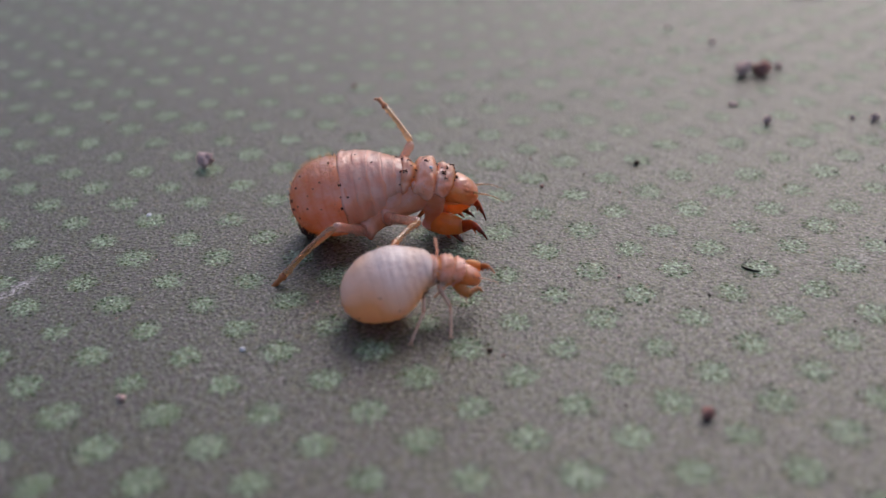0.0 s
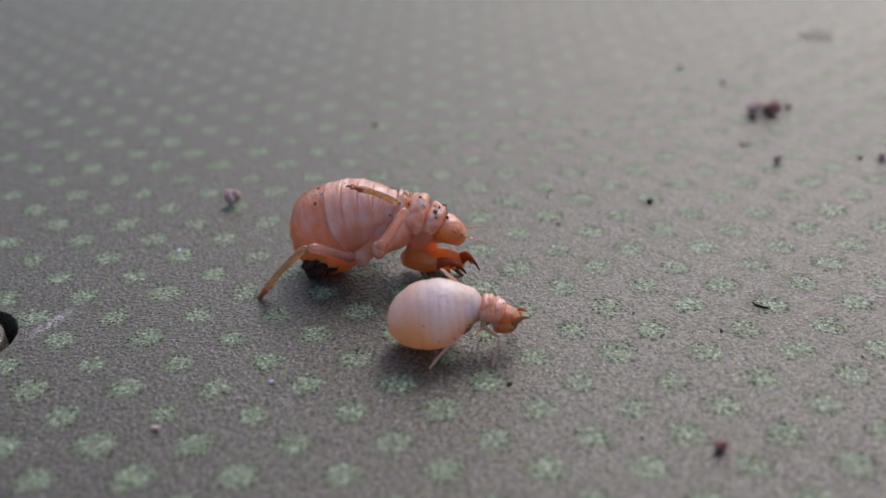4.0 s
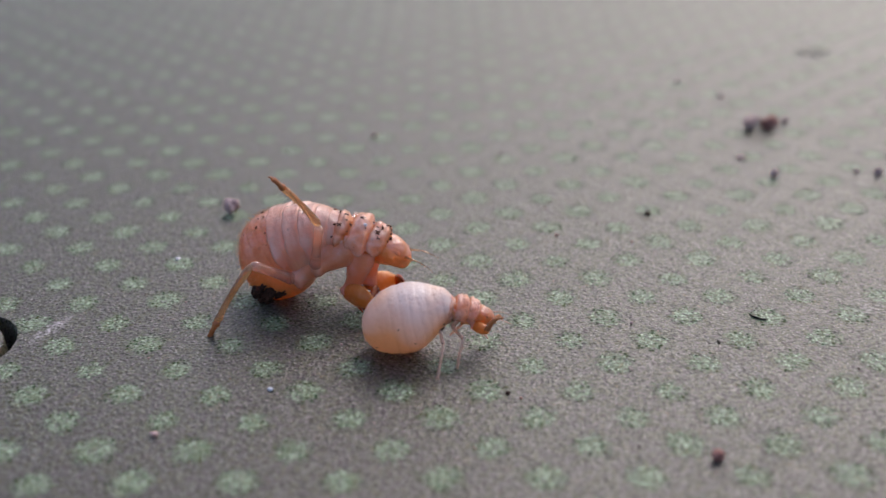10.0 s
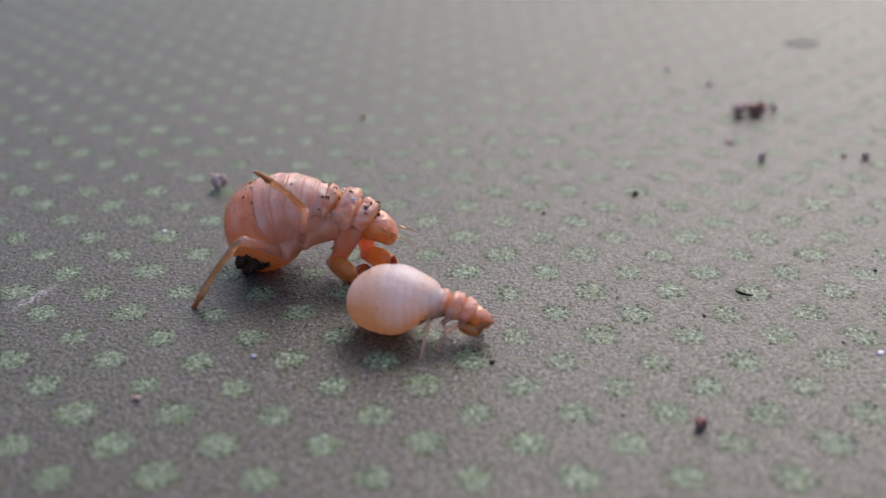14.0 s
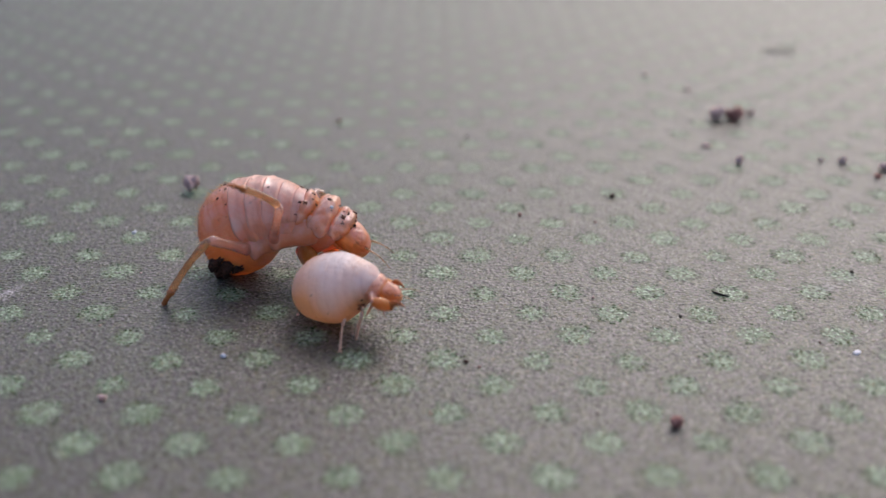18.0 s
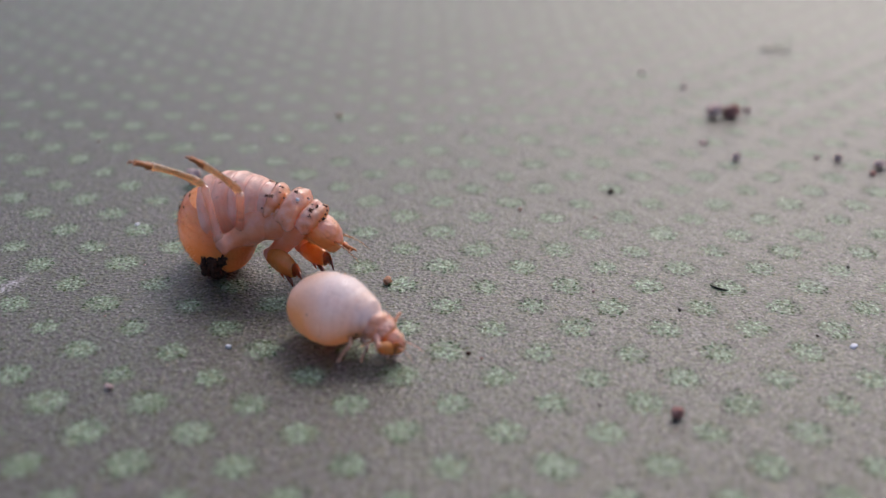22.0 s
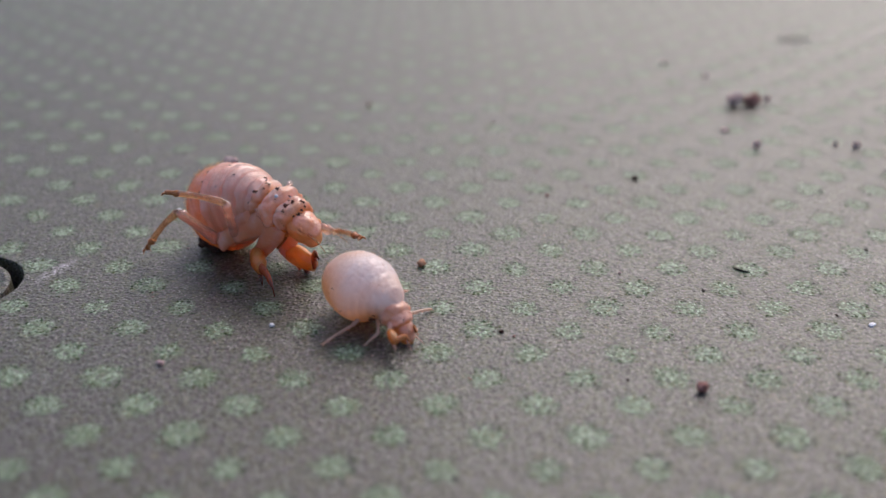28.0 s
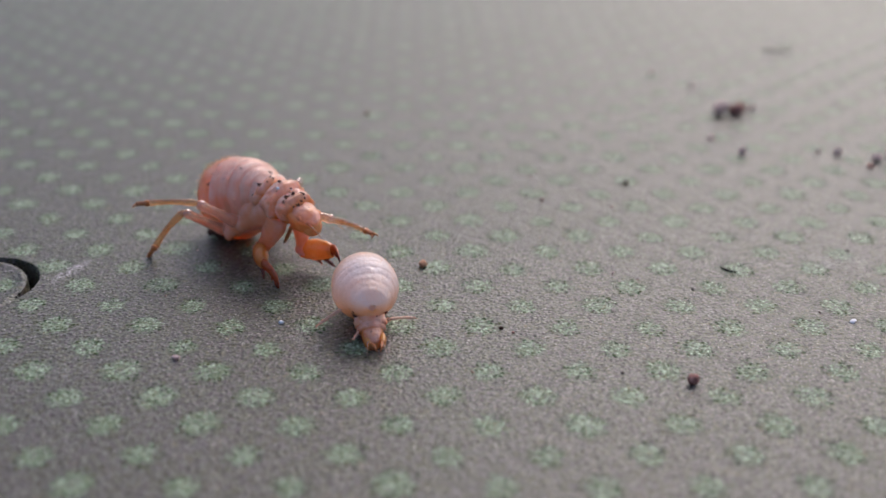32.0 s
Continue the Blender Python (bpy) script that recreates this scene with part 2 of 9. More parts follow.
CREAM = skin_material("milk_white_cuticle", (0.98, 0.89, 0.88), (0.97, 0.78, 0.71), gloss=0.30, sss=0.0, mottled=0.4, seams=0.10, coat=0.35, amber_and_glow=(0.90, 0.50, 0.24), shell=0.44, warm=0.15)
FACE = skin_material("honey_face_cuticle", (0.969, 0.535, 0.213), (0.918, 0.382, 0.0873), gloss=0.16, sss=0.0, grime=0.2, coat=0.8, shell=0.50, warm=0.4)
WING = skin_material("shiny_wing_pad", (0.98, 0.70, 0.575), (0.928, 0.36, 0.15), gloss=0.12, sss=0.0, mottled=0.85, grime=0.4, seams=0.9, coat=1.0, shell=0.42, warm=0.45, amber_and_glow=(0.898, 0.325, 0.0776))
BLUSH = skin_material("amber_pink_cuticle", (0.969, 0.497, 0.272), (0.918, 0.325, 0.097), gloss=0.14, sss=0.0, grime=0.4, coat=0.9, shell=0.54)
PEACH = skin_material("pale_peach_cuticle", (0.98, 0.716, 0.621), (0.959, 0.477, 0.272), gloss=0.14, sss=0.0, coat=0.9, shell=0.50, mottled=0.8, grime=0.35, warm=0.25, seams=0.9, amber_and_glow=(0.938, 0.439, 0.155))
COXA = skin_material("pink_coxa", (0.98, 0.592, 0.456), (0.918, 0.353, 0.145), gloss=0.16, sss=0.0, mottled=0.8, coat=0.9, shell=0.50, warm=0.4)
HEAD = skin_material("pale_head_cuticle", (0.979, 0.63, 0.485), (0.918, 0.392, 0.145), gloss=0.12, sss=0.0, mottled=0.9, grime=0.4, coat=1.0, shell=0.50, warm=0.45, amber_and_glow=(0.928, 0.401, 0.116))
AMBER = skin_material("amber_orange_cuticle", (0.949, 0.516, 0.175), (0.816, 0.296, 0.0485), gloss=0.12, sss=0.0, coat=1.0, shell=0.54, mottled=0.9, grime=0.4)
LEG = skin_material("clear_tan_leg", (0.877, 0.516, 0.262), (0.632, 0.267, 0.0873), gloss=0.12, sss=0.0, coat=0.8, shell=0.08, clear=0.85)
PALELEG = skin_material("clear_pale_leg", (0.98, 0.726, 0.601), (0.949, 0.554, 0.388), gloss=0.16, sss=0.0, coat=0.8, shell=0.25, clear=0.55)
THIGH = skin_material("clear_pink_thigh", (0.98, 0.649, 0.524), (0.938, 0.43, 0.262), gloss=0.10, sss=0.0, coat=1.0, shell=0.14, clear=0.82, warm=0.3)
HAIR = skin_material("golden_bristle", (0.95, 0.60, 0.30), (0.85, 0.45, 0.18), gloss=0.3, sss=0.0, shell=0.5)
TARSUS = skin_material("red_brown_tarsus", (0.46, 0.15, 0.045), (0.24, 0.06, 0.016), gloss=0.25, sss=0.1)
CLAW = skin_material("dark_brown_claw", (0.66, 0.12, 0.018), (0.36, 0.036, 0.008), gloss=0.12, mottled=0.8, sss=0.0, coat=0.8, shell=0.45, tip=(0.9, 2.1))
RUST = dirt_material("rust_orange_grain", (0.66, 0.38, 0.24), (0.36, 0.16, 0.09))
SOIL = dirt_material("dark_brown_soil", (0.085, 0.034, 0.022), (0.014, 0.007, 0.006))
REDSOIL = dirt_material("red_brown_grain", (0.46, 0.23, 0.19), (0.16, 0.060, 0.050))
GRIT = dirt_material("reddish_dark_grit", (0.20, 0.085, 0.055), (0.055, 0.024, 0.018))
PINKSOIL = dirt_material("dusty_pink_grain", (0.68, 0.52, 0.50), (0.38, 0.22, 0.19))
OLIVE = dirt_material("olive_grey_patch", (0.30, 0.28, 0.23), (0.20, 0.19, 0.15))
CHALK = dirt_material("chalk_white_grain", (0.8, 0.78, 0.82), (0.6, 0.58, 0.62))
FIBRE = dirt_material("blackish_fibre", (0.05, 0.04, 0.03), (0.015, 0.012, 0.01))

MM = 0.001


# ---- mesh helpers (all in millimetres) ----
def part(name, bm, material, parent, label="", smooth=True):
    """Links a bmesh, written in millimetres, as one mesh object under a thing or a part."""
    bmesh.ops.scale(bm, vec=(MM,) * 3, verts=bm.verts)
    me = bpy.data.meshes.new(name)
    bm.to_mesh(me)
    bm.free()
    if smooth:
        me.shade_smooth()
    me.materials.append(material)
    ob = new(name, me)
    ob.parent = parent
    return tagged(ob, label) if label else ob


def tube(path, n=14, squash=(1, 1)):
    """A closed skin round rows of (x, y, z, radius); the rings stand across the path."""
    bm = bmesh.new()
    pts = [Vector(p[:3]) for p in path]
    rings = []
    for i, p in enumerate(path):
        d = (pts[min(i + 1, len(pts) - 1)] - pts[max(i - 1, 0)]).normalized()
        side = d.cross(Vector((0, 0, 1)))
        side = side.normalized() if side.length > 1e-4 else Vector((0, 1, 0))
        up = side.cross(d).normalized()
        rings.append([bm.verts.new(pts[i] + p[3] * (math.cos(a) * side * squash[0] + math.sin(a) * up * squash[1])) for a in (2 * math.pi * k / n for k in range(n))])
    for r0, r1 in zip(rings, rings[1:]):
        for k in range(n):
            bm.faces.new((r0[k], r0[(k + 1) % n], r1[(k + 1) % n], r1[k]))
    bm.faces.new(rings[0][::-1])
    bm.faces.new(rings[-1])
    bmesh.ops.recalc_face_normals(bm, faces=bm.faces)
    return bm


def lump(rx, ry, rz, seed, rough=0.25, sub=2, at=(0, 0, 0)):
    """An uneven grain."""
    bm = bmesh.new()
    bmesh.ops.create_icosphere(bm, subdivisions=sub, radius=1)
    for v in bm.verts:
        k = 1 + rough * 2 * noise.noise(v.co * 1.7 + Vector((seed * 3.1, seed * 1.7, 0))) + rough * noise.noise(v.co * 4.1 + Vector((0, seed, 5)))
        v.co = Vector((v.co.x * rx * k + at[0], v.co.y * ry * k + at[1], v.co.z * rz * k + at[2]))
    return bm


def merge(*bms):
    """One bmesh out of several."""
    out = bms[0]
    for b in bms[1:]:
        me = bpy.data.meshes.new("tmp")
        b.to_mesh(me)
        b.free()
        out.from_mesh(me)
        bpy.data.meshes.remove(me)
    return out


def empty(name, m):
    ob = new(name)
    ob.empty_display_size = 0.002
    ob.matrix_basis = m
    return ob


# ---- the sheet, with a crescent cut in it ----
def sheet_height(x, y):
    inside = 2.8 - math.hypot(x + 23.1, y - 10.2)
    plug = math.hypot(x + 23.6, y - 9.6) - 2.9
    cut = max(0.0, min(1.0, inside / 0.16)) * max(0.0, min(1.0, plug / 0.10))
    swell = 0.10 * max(0.0, 1 - abs(plug + 0.25) / 0.5) if plug < 0.1 else 0.0
    return -1.9 * cut + swell


def build_sheet():
    def lines(lo, hi, stp):
        far = [4, 12, 30, 70, 150, 400]
        return [lo - f for f in far[::-1]] + [lo + stp * k for k in range(int((hi - lo) / stp) + 1)] + [hi + f for f in far]
    xs, ys = lines(-27.0, -19.0, 0.08), lines(6.0, 14.0, 0.08)
    verts = [(x * MM, y * MM, sheet_height(x, y) * MM) for y in ys for x in xs]
    w = len(xs)
    faces = [(j * w + i, j * w + i + 1, (j + 1) * w + i + 1, (j + 1) * w + i) for j in range(len(ys) - 1) for i in range(w - 1)]
    me = bpy.data.meshes.new("ground")
    me.from_pydata(verts, [], faces)
    me.materials.append(SHEET)
    return tagged(new("ground", me), "grey finely grained sheet with rows of pale green speckled spots and one crescent cut", "ground", kind="structure")


build_sheet()


# ---- the two cicada nymphs ----
def smooth(u):
    u = max(0.0, min(1.0, u))
    return u * u * (3 - 2 * u)


def abdomen_shape(tail, front, big, small, lift, girth, blunt):
    """Half width, half height and centre height along the abdomen: blunt behind, tapering to the waist."""
    def fn(x):
        u = (x - tail) / (front - tail)
        if u < 0.5:
            h = big * max(0.0, 1 - (1 - max(u, 0.004) / 0.5) ** 2.15) ** (1 / 2.15)
        else:
            h = big - (big - small) * smooth((u - 0.5) / 0.56)
        h *= 0.25 + 0.75 * math.sqrt(smooth((1.0 - u) / blunt))
        return h * girth, h, lift * smooth((u - 0.40) / 0.6) * (big - small) - 0.10 * big * smooth((0.35 - u) / 0.35)
    return fn


def ringed(fn, x0, x1, cuts, depth, seed, n=56, rings=100, fill=(0.0, 0.0)):
    """A skin along x with a crease at each cut, uneven and finely wrinkled; fill: how amber the tail is, and how much
    glow is painted below.
    """
    bm = bmesh.new()
    membrane = bm.verts.layers.float.new("membrane")
    amber_and_glow = bm.verts.layers.float.new("amber_and_glow")
    rows = []
    for i in range(rings + 1):
        x = x0 + (x1 - x0) * i / rings
        w, h, c = fn(x)
        row = []
        for j in range(n):
            a = 2 * math.pi * j / n
            q = Vector((x, w * math.cos(a), h * math.sin(a)))
            xs = x + 0.10 * noise.noise(q * 0.9 + Vector((seed, 0, 0)))
            lo = max([v for v in cuts if v <= xs], default=x0)
            hi = min([v for v in cuts if v > xs], default=x1 + 0.2)
            u = (xs - lo) / max(hi - lo, 1e-3)
            pillow = depth * (abs(math.sin(math.pi * u)) ** 0.45 - 0.7) * min(1.0, h)
            crumple = depth * 0.55 * noise.noise(q * 1.5 + Vector((0, seed, 0))) + depth * 0.45 * noise.noise(Vector((x * 6.0, q.y * 2.4, q.z * 2.4 + seed)))
            s = 1 + (pillow + crumple) / max(h, 0.3)
            row.append(bm.verts.new((x, q.y * s, c + q.z * s)))
            row[-1][membrane] = max(0.0, 1 - min(u, 1 - u) / 0.16) * (0.55 + 0.9 * noise.noise(q * 1.3 + Vector((seed, 4, 0))))
            # the tail's own amber, then underside amber painted for light passing through
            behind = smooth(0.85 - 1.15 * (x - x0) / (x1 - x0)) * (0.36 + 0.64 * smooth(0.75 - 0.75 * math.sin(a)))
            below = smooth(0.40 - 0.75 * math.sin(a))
            row[-1][amber_and_glow] = min(1.0, max(0.0, fill[0] * behind + fill[1] * below + 0.40 * noise.noise(q * 0.8 + Vector((0, 0, seed)))))
        rows.append(row)
    for r0, r1 in zip(rows, rows[1:]):
        for j in range(n):
            bm.faces.new((r0[j], r0[(j + 1) % n], r1[(j + 1) % n], r1[j]))
    bm.faces.new(rows[0][::-1])
    bmesh.ops.recalc_face_normals(bm, faces=bm.faces)
    return bm


def on_skin(fn, x, angle, out=0.0):
    w, h, c = fn(x)
    return Vector((x, (w + out) * math.cos(angle), c + (h + out) * math.sin(angle)))


def seated(ob, x, angle, sink=0.25, size=0.05):
    """The point of a part's skin, in millimetres, met from outside at x along its length and at an angle round it."""
    tree = bvhtree.BVHTree.FromPolygons([v.co / MM for v in ob.data.vertices], [f.vertices[:] for f in ob.data.polygons])
    way = Vector((0, -math.cos(angle), -math.sin(angle)))
    hit = tree.ray_cast(Vector((x, 0, 0)) - way * 9, way)
    return hit[0] + way * size * sink if hit[0] is not None else Vector((x, 0, 0))


def leg_segment(length, r0, r1, knee=1.15, bow=0.0, n=12):
    """A limb segment along +x, a little swollen at both ends."""
    rows = []
    for i in range(13):
        u = i / 12
        r = r0 + (r1 - r0) * u
        r *= 1 + 0.10 * math.cos(2 * math.pi * u) + (knee - 1) * max(0, 1 - abs(u - 0.97) / 0.12)
        if i in (0, 12):
            r *= 0.55
        rows.append((length * u, 0, bow * length * math.sin(math.pi * u), r))
    return tube(rows, n, (0.85, 1.1))


def spines(length, r, count, size, seed):
    """Short stiff hairs along a limb."""
    rnd = random.Random(seed)
    bm = bmesh.new()
    for _ in range(count):
        x, a = length * rnd.uniform(0.15, 0.97), rnd.uniform(0, 2 * math.pi)
        o = Vector((0, math.cos(a), math.sin(a)))
        tip = Vector((x + size * rnd.uniform(0.3, 0.7), 0, 0)) + o * (r + size * rnd.uniform(0.5, 1.0))
        b = [bm.verts.new(Vector((x, 0, 0)) + o * r * 0.8 + d * 0.018) for d in (Vector((1, 0, 0)), o.cross(Vector((1, 0, 0))), Vector((-1, 0, 0)))]
        t = bm.verts.new(tip)
        for k in range(3):
            bm.faces.new((b[k], b[(k + 1) % 3], t))
    return bm


def fur(fn, x0, x1, count, size, seed, lo=-0.3, hi=math.pi + 0.3):
    rnd = random.Random(seed)
    bm = bmesh.new()
    for _ in range(count):
        x, a = rnd.uniform(x0, x1), rnd.uniform(lo, hi)
        p = on_skin(fn, x, a)
        o = Vector((rnd.uniform(-0.9, 0.1), math.cos(a), math.sin(a))).normalized()
        s = o.cross(Vector((1, 0.2, 0))).normalized()
        q = s.cross(o)
        tip = bm.verts.new(p + o * size * rnd.uniform(0.5, 1.2))
        b = [bm.verts.new(p - o * 0.03 + d * 0.010) for d in (s, -0.5 * s + 0.8 * q, -0.5 * s - 0.8 * q)]
        for k in range(3):
            bm.faces.new((b[k], b[(k + 1) % 3], tip))
    return bm


def claw_mesh(length, r):
    """A curved digging claw along +x that hooks downwards, with two teeth behind the tip."""
    rows = [(length * u, 0, 0.26 * length * math.sin(math.pi * u * 0.8) - 0.26 * length * u * u * 0.8, r * (1 - 0.86 * u ** 1.6)) for u in (k / 14 for k in range(15))]
    bm = tube(rows, 12, (0.6, 1.2))
    teeth = []
    for u, s in ((0.45, 0.24), (0.66, 0.16)):
        z = 0.26 * length * math.sin(math.pi * u * 0.8) - 0.2 * length * u * u
        teeth.append(tube([(length * u, 0, z, r * 0.5), (length * (u + 0.05), 0, z - s * length * 0.5, r * 0.32), (length * (u + 0.12), 0, z - s * length * 0.9, r * 0.06)], 8))
    return merge(bm, *teeth)


def ellipsoid(at, size, turn=(0, 0, 0), seed=0, dent=0.04, sub=3):
    bm = bmesh.new()
    bmesh.ops.create_icosphere(bm, subdivisions=sub, radius=1)
    m = Matrix.Translation(at) @ Euler([radians(a) for a in turn]).to_matrix().to_4x4() @ Matrix.Diagonal((*size, 1))
    for v in bm.verts:
        v.co *= 1 + dent * noise.noise(v.co * 1.6 + Vector((seed, 2 * seed, 3)))
    bmesh.ops.transform(bm, matrix=m, verts=bm.verts)
    return bm


def shield_mesh(r, back, fore, seams, seed, slant=0.40, n=80, rings=90):
    """Swollen glossy shields, parted at the seams, that slant down the sides; amber skin shows between and below them."""
    bm = bmesh.new()
    amber_and_glow = bm.verts.layers.float.new("amber_and_glow")
    membrane = bm.verts.layers.float.new("membrane")
    rows = []
    for i in range(rings + 1):
        x = back + (fore - back) * i / rings
        cap = 0.30 + 0.70 * smooth((x - back) / (0.45 * r)) ** 0.6 * smooth((fore - x) / (0.45 * r)) ** 0.5
        base = r * 0.88 * cap
        row = []
        for j in range(n):
            a = 2 * math.pi * j / n
            q = Vector((x, base * math.cos(a), base * math.sin(a)))
            xs = x + slant * r * (1 - math.sin(a)) * 0.5 - 0.3 * slant * r + 0.10 * r * noise.noise(q * 1.2 / r + Vector((seed, 0, 0)))
            lo = max([v for v in seams if v <= xs], default=seams[0])
            hi = min([v for v in seams if v > xs], default=seams[-1] + r)
            u = (xs - lo) / (hi - lo)
            edge = min(u, 1 - u) * (hi - lo) / r
            skirt = smooth((math.sin(a) + 0.45 + 0.12 * math.sin(5 * x / r) + 0.30 * noise.noise(q / r + Vector((0, seed, 0)))) / 0.25)
            ridge = math.exp(-((math.sin(a) - 0.55 - 0.15 * math.sin(3 * x / r)) / 0.10) ** 2)
            shield = (0.10 + 0.90 * smooth(edge / 0.24)) * skirt
            swell = r * (0.30 * smooth(edge / 0.34) ** 0.7 * (0.25 + 0.75 * skirt) - 0.075 * ridge * skirt - 0.05)
            crumple = 0.13 * r * noise.noise(q * 2.1 / r + Vector((0, seed, 3))) + 0.045 * r * noise.noise(q * 5.0 / r + Vector((seed, 0, 0)))
            s = 1 + (swell + crumple) * cap / max(base, 0.2 * r)
            row.append(bm.verts.new((x, q.y * s * 1.06, q.z * s)))
            row[-1][amber_and_glow] = min(1.0, max(0.0, 1 - shield * (0.95 + 0.45 * noise.noise(q * 1.3 / r + Vector((seed, 0, 5)))) + 0.25 * ridge))
            row[-1][membrane] = max(0.0, 1 - edge / 0.07) * (0.7 + 0.6 * noise.noise(q * 2.5 / r))
        rows.append(row)
    for r0, r1 in zip(rows, rows[1:]):
        for j in range(n):
            bm.faces.new((r0[j], r0[(j + 1) % n], r1[(j + 1) % n], r1[j]))
    bmesh.ops.recalc_face_normals(bm, faces=bm.faces)
    return bm


def band_mesh(r0, r1, length, seed, below=0.8, n=64, rings=34):
    """One overlapping ring of the abdomen: radius r0 behind, r1 in front, its hind edge a little proud and curled in."""
    bm = bmesh.new()
    amber_and_glow = bm.verts.layers.float.new("amber_and_glow")
    membrane = bm.verts.layers.float.new("membrane")
    rows = []
    for i in range(rings + 1):
        u = i / rings
        lip = smooth(u / 0.14) ** 0.5
        h = (r0 + (r1 - r0) * u) * (0.93 + 0.07 * lip) + 0.035 * r0 * math.exp(-((u - 0.16) / 0.14) ** 2) - 0.16 * r1 * smooth((u - 0.72) / 0.28)
        if i in (0, rings):
            h *= 0.55
        row = []
        for j in range(n):
            a = 2 * math.pi * j / n
            up = math.sin(a)
            q = Vector((length * u, h * math.cos(a), h * up))
            pleat = smooth((0.25 - abs(up + 0.12)) / 0.2)
            k = 1 + 0.030 * noise.noise(q * 1.4 + Vector((seed, 0, 0))) + 0.020 * noise.noise(Vector((q.x * 5.0, q.y * 2.2, q.z * 2.2 + seed))) - 0.04 * pleat
            x = length * (u - 0.5) + 0.10 * noise.noise(Vector((seed, 1.5 * math.cos(a), 1.5 * up))) - 0.10 * length * (1 - up)
            row.append(bm.verts.new((x, q.y * k * 0.93, q.z * k)))
            row[-1][membrane] = max(0.0, 1 - u / 0.10) * 0.7 + 0.5 * smooth((u - 0.60) / 0.25) + 0.4 * pleat
            # lower half painted amber in place of light shining through the ring
            row[-1][amber_and_glow] = min(1.0, max(0.0, below * smooth(0.45 - 0.80 * up) + 0.40 * noise.noise(q * 0.9 + Vector((0, 0, seed)))))
        rows.append(row)
    for ra, rb in zip(rows, rows[1:]):
        for j in range(n):
            bm.faces.new((ra[j], ra[(j + 1) % n], rb[(j + 1) % n], rb[j]))
    bmesh.ops.recalc_face_normals(bm, faces=bm.faces)
    return bm


def coxa_mesh(length, r0, r1):
    """A hip segment along +x: thick at the body, narrower at the knuckle where the thigh begins."""
    rows = []
    for i in range(25):
        u = i / 24
        r = r0 + (r1 - r0) * smooth(u * 1.1) + 0.10 * r0 * math.sin(2.2 * math.pi * u) + 0.16 * r1 * math.exp(-((u - 0.92) / 0.07) ** 2)
        r *= math.sqrt(max(0.03, 1 - max(0.0, (u - 0.86) / 0.14) ** 2))
        rows.append((length * u, 0, 0.05 * length * math.sin(math.pi * u), r))
    bm = tube(rows, 18, (0.82, 1.15))
    for v in bm.verts:
        v.co *= 1 + 0.05 * noise.noise(v.co * 2.2)
    return bm


def head_mesh(hr, seed):
    """A wedge-shaped head: a pale flat crown above, a swollen honey-coloured face in front and below."""
    bm = bmesh.new()
    bmesh.ops.create_icosphere(bm, subdivisions=5, radius=1)
    amber_and_glow = bm.verts.layers.float.new("amber_and_glow")
    for v in bm.verts:
        x, y, z = v.co
        line = z - 0.50 + 0.45 * x + 0.10 * noise.noise(v.co * 2 + Vector((seed, 0, 0)))
        v[amber_and_glow] = smooth(0.5 - line / 0.22)
        k = 1 + 0.08 * noise.noise(v.co * 1.9 + Vector((0, seed, 0))) + 0.035 * noise.noise(v.co * 4.5) - 0.02 * math.exp(-(y / 0.06) ** 2) * max(0, z) - 0.025 * math.exp(-(line / 0.07) ** 2) + 0.03 * abs(y) * max(0, line)
        bulge = 0.16 * max(0, x) * max(0, 0.4 - z)
        v.co = Vector((x * 1.16 - 0.22 + bulge, y * (0.94 - 0.16 * max(0, x)), z * 0.84 - 0.10 * max(0, -z) * max(0, x))) * k * hr
    return bm


